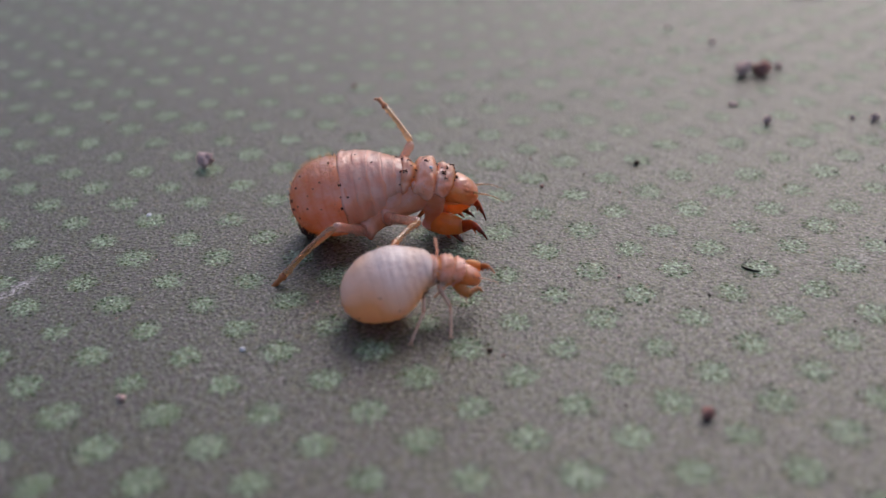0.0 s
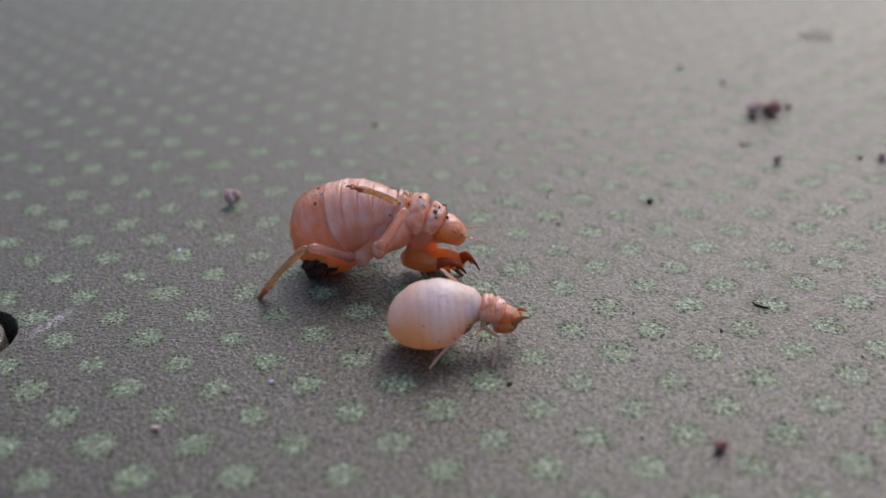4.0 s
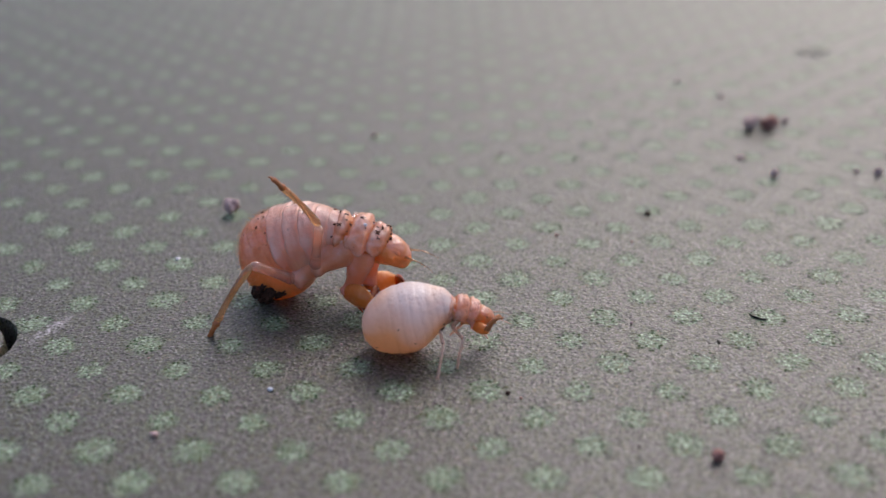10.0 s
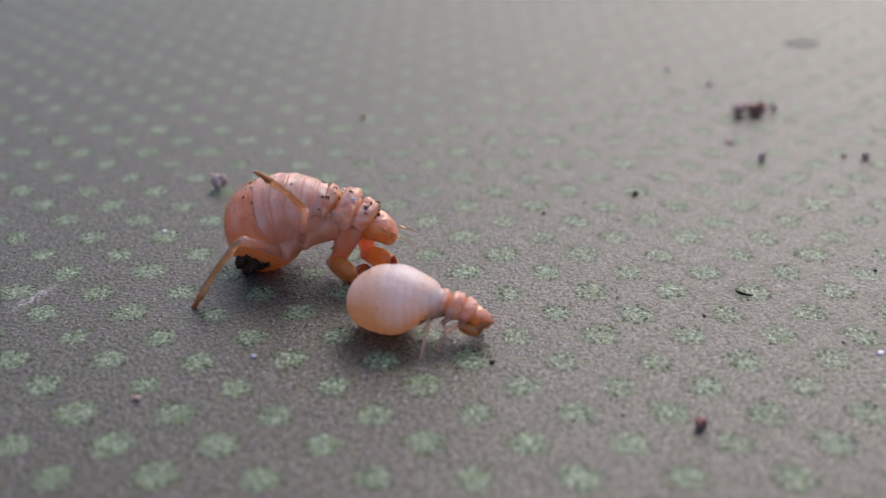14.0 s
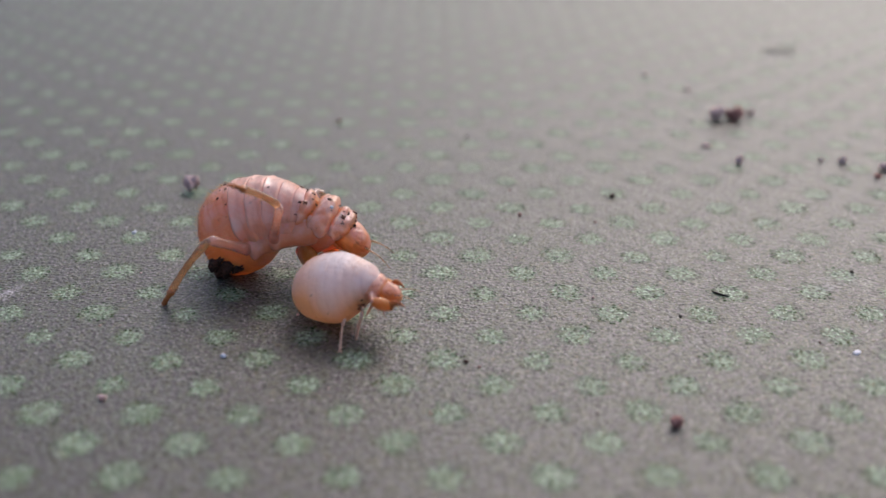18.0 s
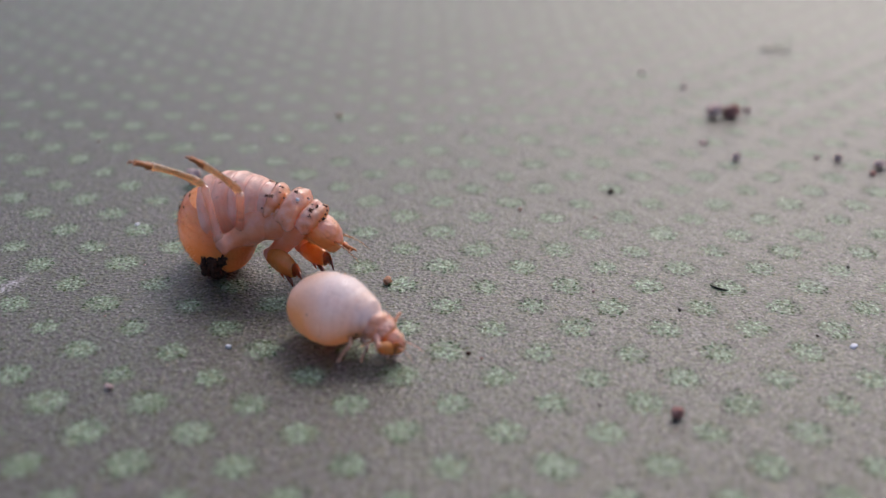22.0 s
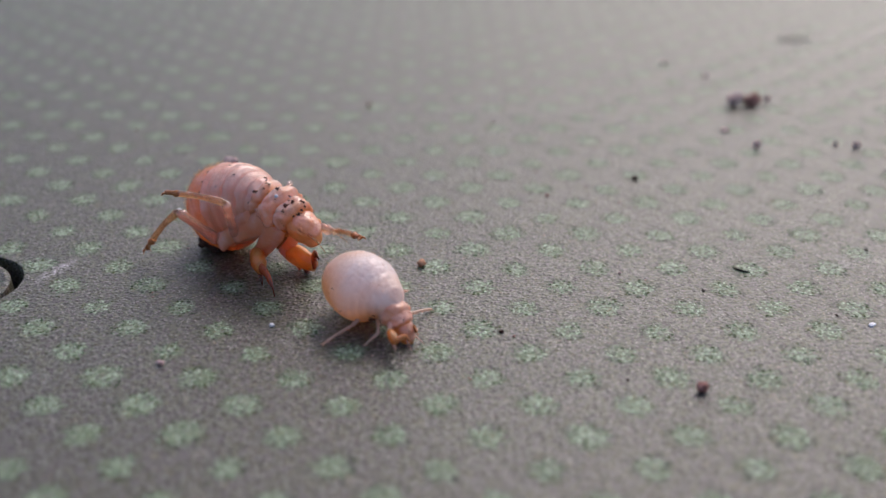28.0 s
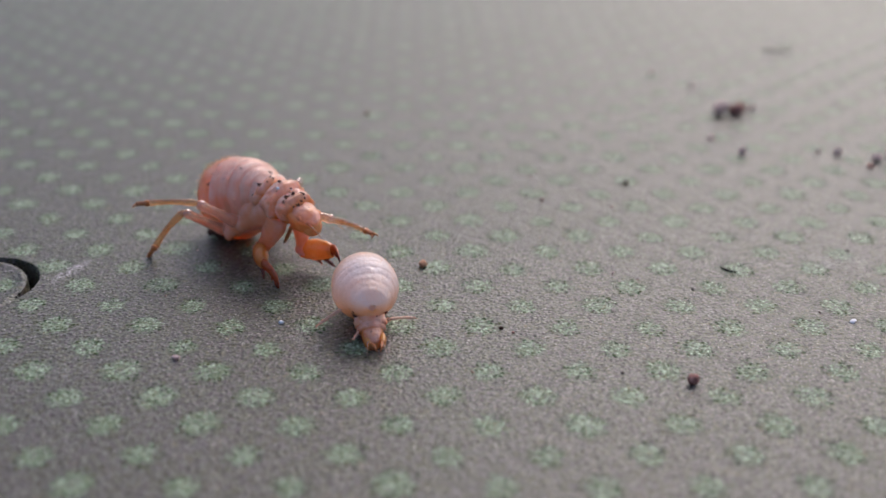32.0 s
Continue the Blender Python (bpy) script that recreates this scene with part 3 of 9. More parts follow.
def build_nymph(k):
    """k: the measures and materials of one nymph, in millimetres. Returns its root and the parts that move."""
    root = tagged(empty("cicada_nymph", Matrix.Identity(4)), k["label"], "insect", "cicada nymphs on the sheet")
    p = {"root": root}
    rnd = random.Random(k["seed"])
    # abdomen: the swollen hind part, and the narrower front rings that join it to the thorax
    fn = abdomen_shape(k["tail"], k["front"], k["big"], k["small"], k["lift"], k["girth"], k["blunt"])
    cuts = [k["tail"] + (k["front"] - k["tail"]) * c for c in k["rings"]]
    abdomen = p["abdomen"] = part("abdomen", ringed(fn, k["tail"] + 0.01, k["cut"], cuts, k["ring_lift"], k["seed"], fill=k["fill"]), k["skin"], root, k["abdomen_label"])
    for i, (b0, b1, long) in enumerate(k["bands"]):
        ring = p["band%d" % i] = part("abdomen_ring", band_mesh(b0, b1, long, k["seed"] + 3 * i), k["band_skin"], root, k["band_label"])
        for _ in range(1 + 2 * (i == len(k["bands"]) - 1)):
            x, a, s = rnd.uniform(-0.3, 0.1) * long, rnd.gauss(1.8, 0.5), rnd.uniform(0.04, 0.10)
            part("dirt_grain", lump(s, s * 0.8, s * 0.6, rnd.random() * 9, 0.85, at=seated(ring, x, a, size=s)), GRIT, ring)
    part("tail_tip", ellipsoid((k["tail"] + 0.22, 0, fn(k["tail"] + 0.1)[2] - 0.25 * k["big"]), (0.16 * k["big"], 0.22 * k["big"], 0.16 * k["big"]), seed=4), k["tip_skin"], abdomen)
    part("bristles", fur(fn, k["tail"] + 0.05, k["cut"], k["fur"], k["fur_size"], k["seed"], -0.35, math.pi + 0.35), HAIR, abdomen, "fine amber bristles")["kind"] = "stuff"
    dust = [(k["tail"] + 0.25 + (k["cut"] - k["tail"] - 0.3) * rnd.random() ** 1.5, rnd.gauss(1.9, 0.8), 0.02 + 0.05 * rnd.random() ** 2) for _ in range(k["dust"] * 2)]
    for x, a, s in k["grains"] + dust:
        q = on_skin(fn, x, a, 0.01)
        part("dirt_grain", lump(s, s * 0.8, s * 0.6, rnd.random() * 9, 0.85, at=q), GRIT, abdomen)
    for x, a, s in k["clump"]:
        q = on_skin(fn, x, a, -0.12)
        part("soil_clump", lump(s, s * 0.7, s * 0.6, x + a, 0.35, 3, q), SOIL, abdomen, "dark crumbly soil stuck to the belly")
    # thorax
    r, pr = k["thorax_r"], k["collar_r"]
    back, fore = -1.25 * r, 0.95 * r
    thorax = p["thorax"] = part("thorax", shield_mesh(r, back, fore, (-1.6 * r, -0.42 * r, 0.86 * r), k["seed"] + 1), k["thorax_skin"], root, k["thorax_label"])
    collar = p["collar"] = part("prothorax", shield_mesh(pr, -0.85 * pr, 0.95 * pr, (-1.0 * pr, -0.62 * pr, 0.62 * pr, 1.2 * pr), k["seed"] + 2, 0.25), k["thorax_skin"], root, "pale swollen collar behind the head")
    for side in (-1, 1):
        part("wing_pad", ellipsoid((-0.10 * r, side * 0.80 * r, -0.02 * r), (0.46 * r, 0.26 * r, 0.40 * r), (side * -20, 28, side * 10), side + 3, 0.18), k["wing_skin"], thorax, "shiny pale wing pad")
        part("hind_wing_pad", ellipsoid((-0.74 * r, side * 0.76 * r, -0.02 * r), (0.32 * r, 0.22 * r, 0.34 * r), (side * -20, 30, side * 10), side + 9, 0.18), k["wing_skin"], thorax, "shiny pale wing pad")
    dust = [(rnd.uniform(back * 0.8, fore), rnd.gauss(1.55, 0.45), rnd.uniform(0.02, 0.06)) for _ in range(k["dust"])]
    for x, a, s in k["thorax_grains"] + dust:
        part("dirt_grain", lump(s, s * 0.8, s * 0.6, rnd.random() * 9, 0.85, at=seated(thorax, x, a, size=s)), GRIT, thorax)
    for x, a, s in k["collar_grains"]:
        part("dirt_grain", lump(s, s * 0.8, s * 0.6, rnd.random() * 9, 0.85, at=seated(collar, x, a, size=s)), GRIT, collar)
    for x, a, s in k["glassy"]:
        part("glassy_grain", lump(s, s * 0.8, s * 0.7, x * 7, 0.2, at=seated(thorax, x, a, size=s)), CHALK, thorax, "tiny glassy white grain")
    # head
    hr = k["head_r"]
    head = p["head"] = part("head", head_mesh(hr, k["seed"]), HEAD, root, k["head_label"])
    part("clypeus", ellipsoid((0.40 * hr, 0, -0.22 * hr), (0.72 * hr, 0.62 * hr, 0.64 * hr), (0, 18, 0), 6, 0.08), k["face"], head, "swollen honey-coloured face plate")
    for side in (-1, 1):
        part("eye", ellipsoid((0.20 * hr, side * 0.68 * hr, 0.34 * hr), (0.17 * hr, 0.13 * hr, 0.15 * hr), dent=0, sub=3), HEAD, head, "pale milky eye")
        rows = [(hr * a, side * hr * b, hr * c, hr * d) for a, b, c, d in ((0.7, 0.5, 0.2, 0.08), (1.1, 0.60, 0.30, 0.055), (1.4, 0.66, 0.36, 0.032), (1.8, 0.74, 0.37, 0.026), (2.2, 0.80, 0.31, 0.020), (2.5, 0.85, 0.22, 0.010))]
        part("antenna", tube(rows, 8), k["limb"], head, "thin amber antenna")
    rostrum = part("rostrum", tube([(hr * a, 0, hr * c, hr * d) for a, c, d in ((0.3, -0.62, 0.26), (-0.5, -0.92, 0.22), (-1.2, -1.10, 0.17), (-1.5, -1.40, 0.13))], 10), k["face"], head, "amber base of the beak")
    part("beak_tip", tube([(hr * a, 0, hr * c, hr * d) for a, c, d in ((-1.36, -1.22, 0.10), (-1.6, -1.75, 0.13), (-1.85, -2.30, 0.11), (-2.02, -2.68, 0.07), (-2.06, -2.78, 0.02))], 10), TARSUS if k["rostrum"] else k["limb"], rostrum, "brown beak folded back under the body")
    dust = [(rnd.uniform(-0.6, 0.5) * hr, rnd.gauss(1.55, 0.5), rnd.uniform(0.02, 0.07)) for _ in range(k["dust"] // 2)]
    for x, a, s in k["head_grains"] + dust:
        part("dirt_grain", lump(s, s * 0.8, s * 0.6, rnd.random() * 9, 0.85, at=seated(head, x, a, size=s)), GRIT, head)
    # legs
    for pair in ("hind", "mid"):
        fl, tl, fr, tr = k[pair]
        for side in ("near", "far"):
            f = p[pair + side + "femur"] = part(pair + "_femur", leg_segment(fl, fr, fr * 0.72), k["femur_skin"], root)
            t = p[pair + side + "tibia"] = part(pair + "_tibia", leg_segment(tl * 0.80, tr * 1.05, tr * 0.8, 1.25, 0.03), k["limb"], root)
            toes = [tube([(tl * 0.955, v * tr * 0.4, -tl * 0.015, tr * 0.40), (tl * 0.985, v * tr, -tl * 0.02, tr * 0.30), (tl * 1.0, v * tr * 1.3, -tl * 0.05, tr * 0.05)], 7) for v in (-1, 1)]
            part("tarsus", merge(tube([(tl * a, 0, -tl * b, tr * c) for a, b, c in ((0.75, 0, 0.8), (0.79, 0, 1.15), (0.83, 0.0, 0.75), (0.90, 0.005, 0.70), (0.955, 0.012, 0.8), (0.965, 0.015, 0.3))], 10), *toes), k["tarsus"], t, "darker tarsus with small claws")
            part("spines", spines(tl * 0.8, tr * 0.8, 34, tr * 1.2, k["seed"] + fl), k["limb"], t)["kind"] = "stuff"
    for pair in ("hind", "mid", "fore"):
        for side in ("near", "far"):
            p[pair + side + "coxa"] = part(pair + "_coxa", coxa_mesh(*k["coxae"][pair]), k["fore_coxa_skin"] if pair == "fore" else k["coxa_skin"], root)
    fl, wl, fr, wr = k["fore"]
    for side in ("near", "far"):
        rows = [(fl * (u * 1.12 - 0.06), 0, 0.06 * fl * math.sin(math.pi * u), fr * (0.25 + 0.78 * math.sin(math.pi * (0.10 + 0.80 * u)) ** 0.8)) for u in (i / 12 for i in range(13))]
        f = p["fore" + side + "femur"] = part("fore_femur", tube(rows, 18, (0.72, 1.1)), k["fore_skin"], root, "swollen amber digging femur")
        part("femur_tooth", tube([(fl * 0.72, 0, -fr * 0.7, fr * 0.30), (fl * 0.86, 0, -fr * 1.25, fr * 0.2), (fl * 0.98, 0, -fr * 1.75, fr * 0.03)], 8), CLAW if k["rostrum"] else k["tarsus"], f, "dark pointed tooth")
        part("femur_tooth", tube([(fl * 0.45, 0, -fr * 0.8, fr * 0.22), (fl * 0.52, 0, -fr * 1.15, fr * 0.14), (fl * 0.58, 0, -fr * 1.45, fr * 0.03)], 8), CLAW if k["rostrum"] else k["tarsus"], f, "dark pointed tooth")
        p["fore" + side + "claw"] = part("fore_claw", claw_mesh(wl, wr), k["claw"], root, "curved dark digging claw")
    return p


BIG = dict(
    label="plump peach-pink cicada nymph with soil grains and amber digging claws", seed=3,
    abdomen_label="swollen ringed pinkish abdomen", thorax_label="glossy pale pink thorax dusted with soil", head_label="amber head, pale on top",
    skin=PALE, band_skin=RING, tip_skin=BLUSH, thorax_skin=WING, wing_skin=WING, coxa_skin=COXA, face=FACE, limb=LEG, femur_skin=THIGH, tarsus=TARSUS, fore_coxa_skin=COXA, fore_skin=AMBER, claw=CLAW, rostrum=True,
    bands=((2.12, 1.98, 1.15), (1.98, 1.82, 1.05), (1.80, 1.56, 0.95), (1.52, 1.26, 0.90), (1.26, 1.04, 0.85)), band_at=(0.17, 0.28, 0.385, 0.485, 0.58), band_label="overlapping pale pink ring of the abdomen", tail=-2.25, front=2.25, cut=1.25, big=2.25, small=1.55, lift=0.0, rings=(0.04, 0.18, 0.33, 0.47, 0.58, 0.67, 0.75, 0.83, 0.91), ring_lift=0.019,
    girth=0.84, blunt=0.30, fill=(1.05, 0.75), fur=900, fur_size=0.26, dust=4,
    grains=[(-1.9, 1.9, 0.072), (-1.7, 2.6, 0.056), (-1.2, 1.3, 0.048), (-0.4, 2.4, 0.04), (0.3, 1.2, 0.048), (-2.0, 3.4, 0.048), (-1.0, 3.9, 0.04), (-1.5, 1.6, 0.048), (-0.9, 2.0, 0.032), (0.2, 4.3, 0.04), (-2.1, 1.2, 0.048), (-1.6, 2.2, 0.04), (0.7, 1.9, 0.085), (0.95, 2.25, 0.07), (0.55, 2.5, 0.06), (-0.2, 1.75, 0.05)],
    clump=[(-1.45, -2.50, 0.52), (-1.15, -2.25, 0.55), (-1.75, -2.10, 0.50), (-0.75, -2.05, 0.38), (-1.70, -2.60, 0.36), (-1.0, -2.55, 0.30), (-1.5, -2.2, 0.5)],
    thorax_r=1.02, collar_r=0.88, collar_grains=[(0.5, 1.6, 0.08), (0.45, 1.3, 0.064), (0.55, 1.95, 0.088), (-0.2, 1.8, 0.048), (0.5, 2.3, 0.056), (-0.5, 1.4, 0.056), (0.1, 1.75, 0.16), (-0.05, 2.1, 0.12), (0.25, 1.35, 0.11), (0.05, 2.4, 0.08)],
    thorax_grains=[(-0.6, 1.7, 0.096), (-0.5, 2.0, 0.056), (1.05, 1.9, 0.08), (1.0, 2.2, 0.056), (0.1, 1.3, 0.056), (0.9, 1.8, 0.064), (1.1, 1.2, 0.072), (0.5, 2.2, 0.04), (-1.4, 1.9, 0.048), (0.7, 1.5, 0.056), (1.2, 1.6, 0.064), (-0.25, 2.05, 0.15), (0.25, 1.75, 0.11), (-0.75, 2.3, 0.10), (-0.9, 1.5, 0.09)],
    glassy=[(0.45, 2.05, 0.12), (1.25, 1.85, 0.08), (0.75, 1.45, 0.06)], head_r=0.86, head_grains=[(-0.3, 1.9, 0.04), (-0.4, 1.7, 0.08), (-0.6, 1.3, 0.08), (-0.6, 2.0, 0.088), (-0.55, 2.4, 0.064)],
    spine_from=0.25, bow=(0.36, 0.34), thorax_at=0.735, collar_at=0.925, hips=[("hind", "thorax", (-0.95, 0.50, -0.40)), ("mid", "thorax", (-0.2, 0.50, -0.40)), ("fore", "collar", (-0.45, 0.50, -0.30))],
    coxae=dict(hind=(2.7, 0.72, 0.40), mid=(2.4, 0.66, 0.38), fore=(2.6, 0.55, 0.38)),
    hind=(2.85, 4.4, 0.27, 0.17), mid=(2.6, 3.6, 0.29, 0.16), fore=(1.9, 1.8, 0.52, 0.25),
)
LITTLE = dict(
    label="milk-white smaller cicada nymph with a round belly and orange head", seed=8,
    abdomen_label="round milk-white ringed abdomen", thorax_label="narrow pinkish thorax", head_label="small amber-orange head",
    skin=CREAM, band_skin=CREAM, tip_skin=PEACH, thorax_skin=PEACH, wing_skin=PEACH, coxa_skin=PALELEG, face=FACE, limb=PALELEG, femur_skin=PALELEG, tarsus=PALELEG, fore_coxa_skin=PEACH, fore_skin=AMBER, claw=TARSUS, rostrum=False,
    bands=((0.80, 0.60, 0.85),), band_at=(0.60,), band_label="pale tapering front of the abdomen", tail=-1.85, front=2.6, cut=2.6, big=1.62, small=0.62, lift=0.30, rings=(0.06, 0.20, 0.34, 0.45, 0.55, 0.64, 0.72, 0.80, 0.88, 0.97), ring_lift=0.026,
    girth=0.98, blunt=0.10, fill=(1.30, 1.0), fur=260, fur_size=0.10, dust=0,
    grains=[(-0.1, 2.9, 0.045), (0.5, 3.5, 0.03), (-1.0, 4.4, 0.05), (-0.6, 4.3, 0.04), (-1.3, 3.6, 0.03), (1.75, 3.95, 0.13), (1.6, 4.05, 0.09), (1.9, 3.7, 0.06), (1.7, -0.8, 0.10)],
    clump=[], thorax_r=0.62, collar_r=0.56, collar_grains=[(0.2, 1.9, 0.04)],
    thorax_grains=[(-0.75, 3.6, 0.15), (-0.25, 3.55, 0.09), (-0.6, 1.9, 0.05), (0.2, 1.2, 0.04), (-0.7, -0.45, 0.12)],
    glassy=[], head_r=0.54, head_grains=[(0.1, 1.8, 0.03)],
    spine_from=0.0, bow=(0.36, 0.34), thorax_at=0.76, collar_at=0.92, hips=[("hind", "thorax", (-0.45, 0.25, -0.25)), ("mid", "thorax", (0.0, 0.25, -0.25)), ("fore", "collar", (-0.1, 0.30, -0.15))],
    coxae=dict(hind=(1.0, 0.24, 0.12), mid=(0.95, 0.22, 0.12), fore=(1.0, 0.24, 0.15)),
    hind=(1.1, 1.7, 0.12, 0.075), mid=(1.0, 1.5, 0.11, 0.07), fore=(0.85, 0.95, 0.26, 0.14),
)
big = build_nymph(BIG)
little = build_nymph(LITTLE)


# ---- grains and flecks lying on the sheet ----
def grain(name, x, y, size, material, label, seed, rough=0.28, sub=2):
    """size: half length, half width and half height in millimetres."""
    bm = lump(*size, seed, rough, sub)
    low = min(v.co.z for v in bm.verts)
    bmesh.ops.translate(bm, verts=bm.verts, vec=(0, 0, -low - 0.02))
    ob = part(name, bm, material, None)
    ob.matrix_basis = pose(x * MM, y * MM, 0, 0, 0, seed * 47 % 360)
    return tagged(ob, label, "soil crumb", "crumbs on the sheet")


grain("soil_crumb", 21.3, 36.9, (0.52, 0.42, 0.38), PINKSOIL, "dark red-brown soil crumb among spots on the sheet", 1, 0.4, 3)
grain("soil_crumb", 22.5, 36.9, (0.60, 0.46, 0.40), REDSOIL, "dark red-brown soil crumb touching a paler one", 0.2, 0.4, 3)
grain("soil_crumb", 23.9, 37.9, (0.25, 0.2, 0.2), PINKSOIL, "tiny dusty soil crumb", 3)
grain("soil_crumb", 19.35, 31.7, (0.30, 0.22, 0.11), PINKSOIL, "flat dusty pink-brown soil crumb", 4)
grain("soil_crumb", 20.7, 28.7, (0.22, 0.22, 0.26), PINKSOIL, "upright dusty pink soil crumb", 5)
grain("soil_crumb", 27.2, 28.9, (0.18, 0.22, 0.22), PINKSOIL, "dusty pink upright soil crumb", 6, 0.4, 3)
grain("soil_crumb", 26.0, 29.2, (0.17, 0.14, 0.12), PINKSOIL, "small dusty pink-brown soil crumb", 7)
grain("soil_crumb", 29.4, 27.7, (0.36, 0.30, 0.22), PINKSOIL, "rough dusty pink soil crumb", 8, 0.4, 3)
grain("soil_crumb", 28.6, 26.6, (0.32, 0.20, 0.10), REDSOIL, "flat red-brown soil crumb", 9)
grain("soil_crumb", 30.8, 28.4, (0.45, 0.45, 0.4), PINKSOIL, "dusty pink soil crumb", 10)
grain("soil_crumb", 20.6, 43.2, (0.22, 0.18, 0.14), PINKSOIL, "tiny dusty soil crumb", 11)
grain("soil_crumb", 18.1, 46.8, (0.22, 0.16, 0.12), PINKSOIL, "tiny dusty soil crumb", 12)
grain("soil_crumb", 11.95, 23.5, (0.20, 0.16, 0.13), SOIL, "tiny dark soil crumb", 13)
grain("soil_crumb", -12.3, 24.2, (0.42, 0.36, 0.36), PINKSOIL, "dusty pink soil crumb with dark pits", 14, 0.4, 3)
grain("soil_crumb", -4.65, 36.2, (0.18, 0.15, 0.11), REDSOIL, "tiny dark soil crumb", 15)
grain("seed", 11.0, 1.05, (0.26, 0.24, 0.24), REDSOIL, "round red-brown seed on the sheet", 16, 0.12, 3)
grain("soil_crumb", -0.76, 12.15, (0.24, 0.2, 0.18), RUST, "small rust-brown soil crumb", 17)
grain("soil_crumb", -11.9, 3.0, (0.20, 0.15, 0.10), PINKSOIL, "tiny pink crumb of soil", 18)
grain("white_speck", -7.53, 6.18, (0.13, 0.10, 0.08), CHALK, "tiny bluish-white chalky speck", 19)
grain("soil_crumb", 2.9, 5.73, (0.12, 0.1, 0.08), SOIL, "tiny black crumb of soil", 20)
grain("soil_crumb", 13.0, 9.7, (0.14, 0.07, 0.04), FIBRE, "tiny flat black fleck", 21)
grain("soil_crumb", 22.6, 14.15, (0.11, 0.08, 0.05), FIBRE, "tiny black fleck of soil", 22)
grain("soil_crumb", 6.44, 20.9, (0.1, 0.1, 0.08), REDSOIL, "tiny rust-brown fleck of soil", 23)
grain("white_speck", 20.1, 6.5, (0.25, 0.12, 0.05), CHALK, "thin whitish flake on the sheet", 24)
grain("white_speck", -14.3, 18.6, (0.16, 0.12, 0.06), CHALK, "thin whitish flake on the sheet", 25)
# flat olive-grey piece added in place of a shaded dent in the sheet
grain("dent_patch", 30.6, 54.0, (1.2, 1.3, 0.03), OLIVE, "thin olive-grey patch standing in for a shaded dent in the sheet", 26)
rnd = random.Random(12)
for n in range(26):
    s = rnd.uniform(0.05, 0.10)
    grain("soil_crumb", rnd.uniform(-24, 26), rnd.uniform(-1, 34), (s, s * 0.8, s * 0.6), rnd.choice((SOIL, PINKSOIL, REDSOIL)), "tiny loose grain of soil", 30 + n, sub=1)
# curved dark splinter
rows = [(15.05, 12.2, 0.03, 0.02), (15.12, 12.0, 0.04, 0.045), (15.3, 11.82, 0.05, 0.06), (15.55, 11.68, 0.04, 0.045), (15.8, 11.62, 0.02, 0.015)]
tagged(part("splinter", tube(rows, 8), FIBRE, None), "thin curved blackish splinter lying on the sheet", "splinter")


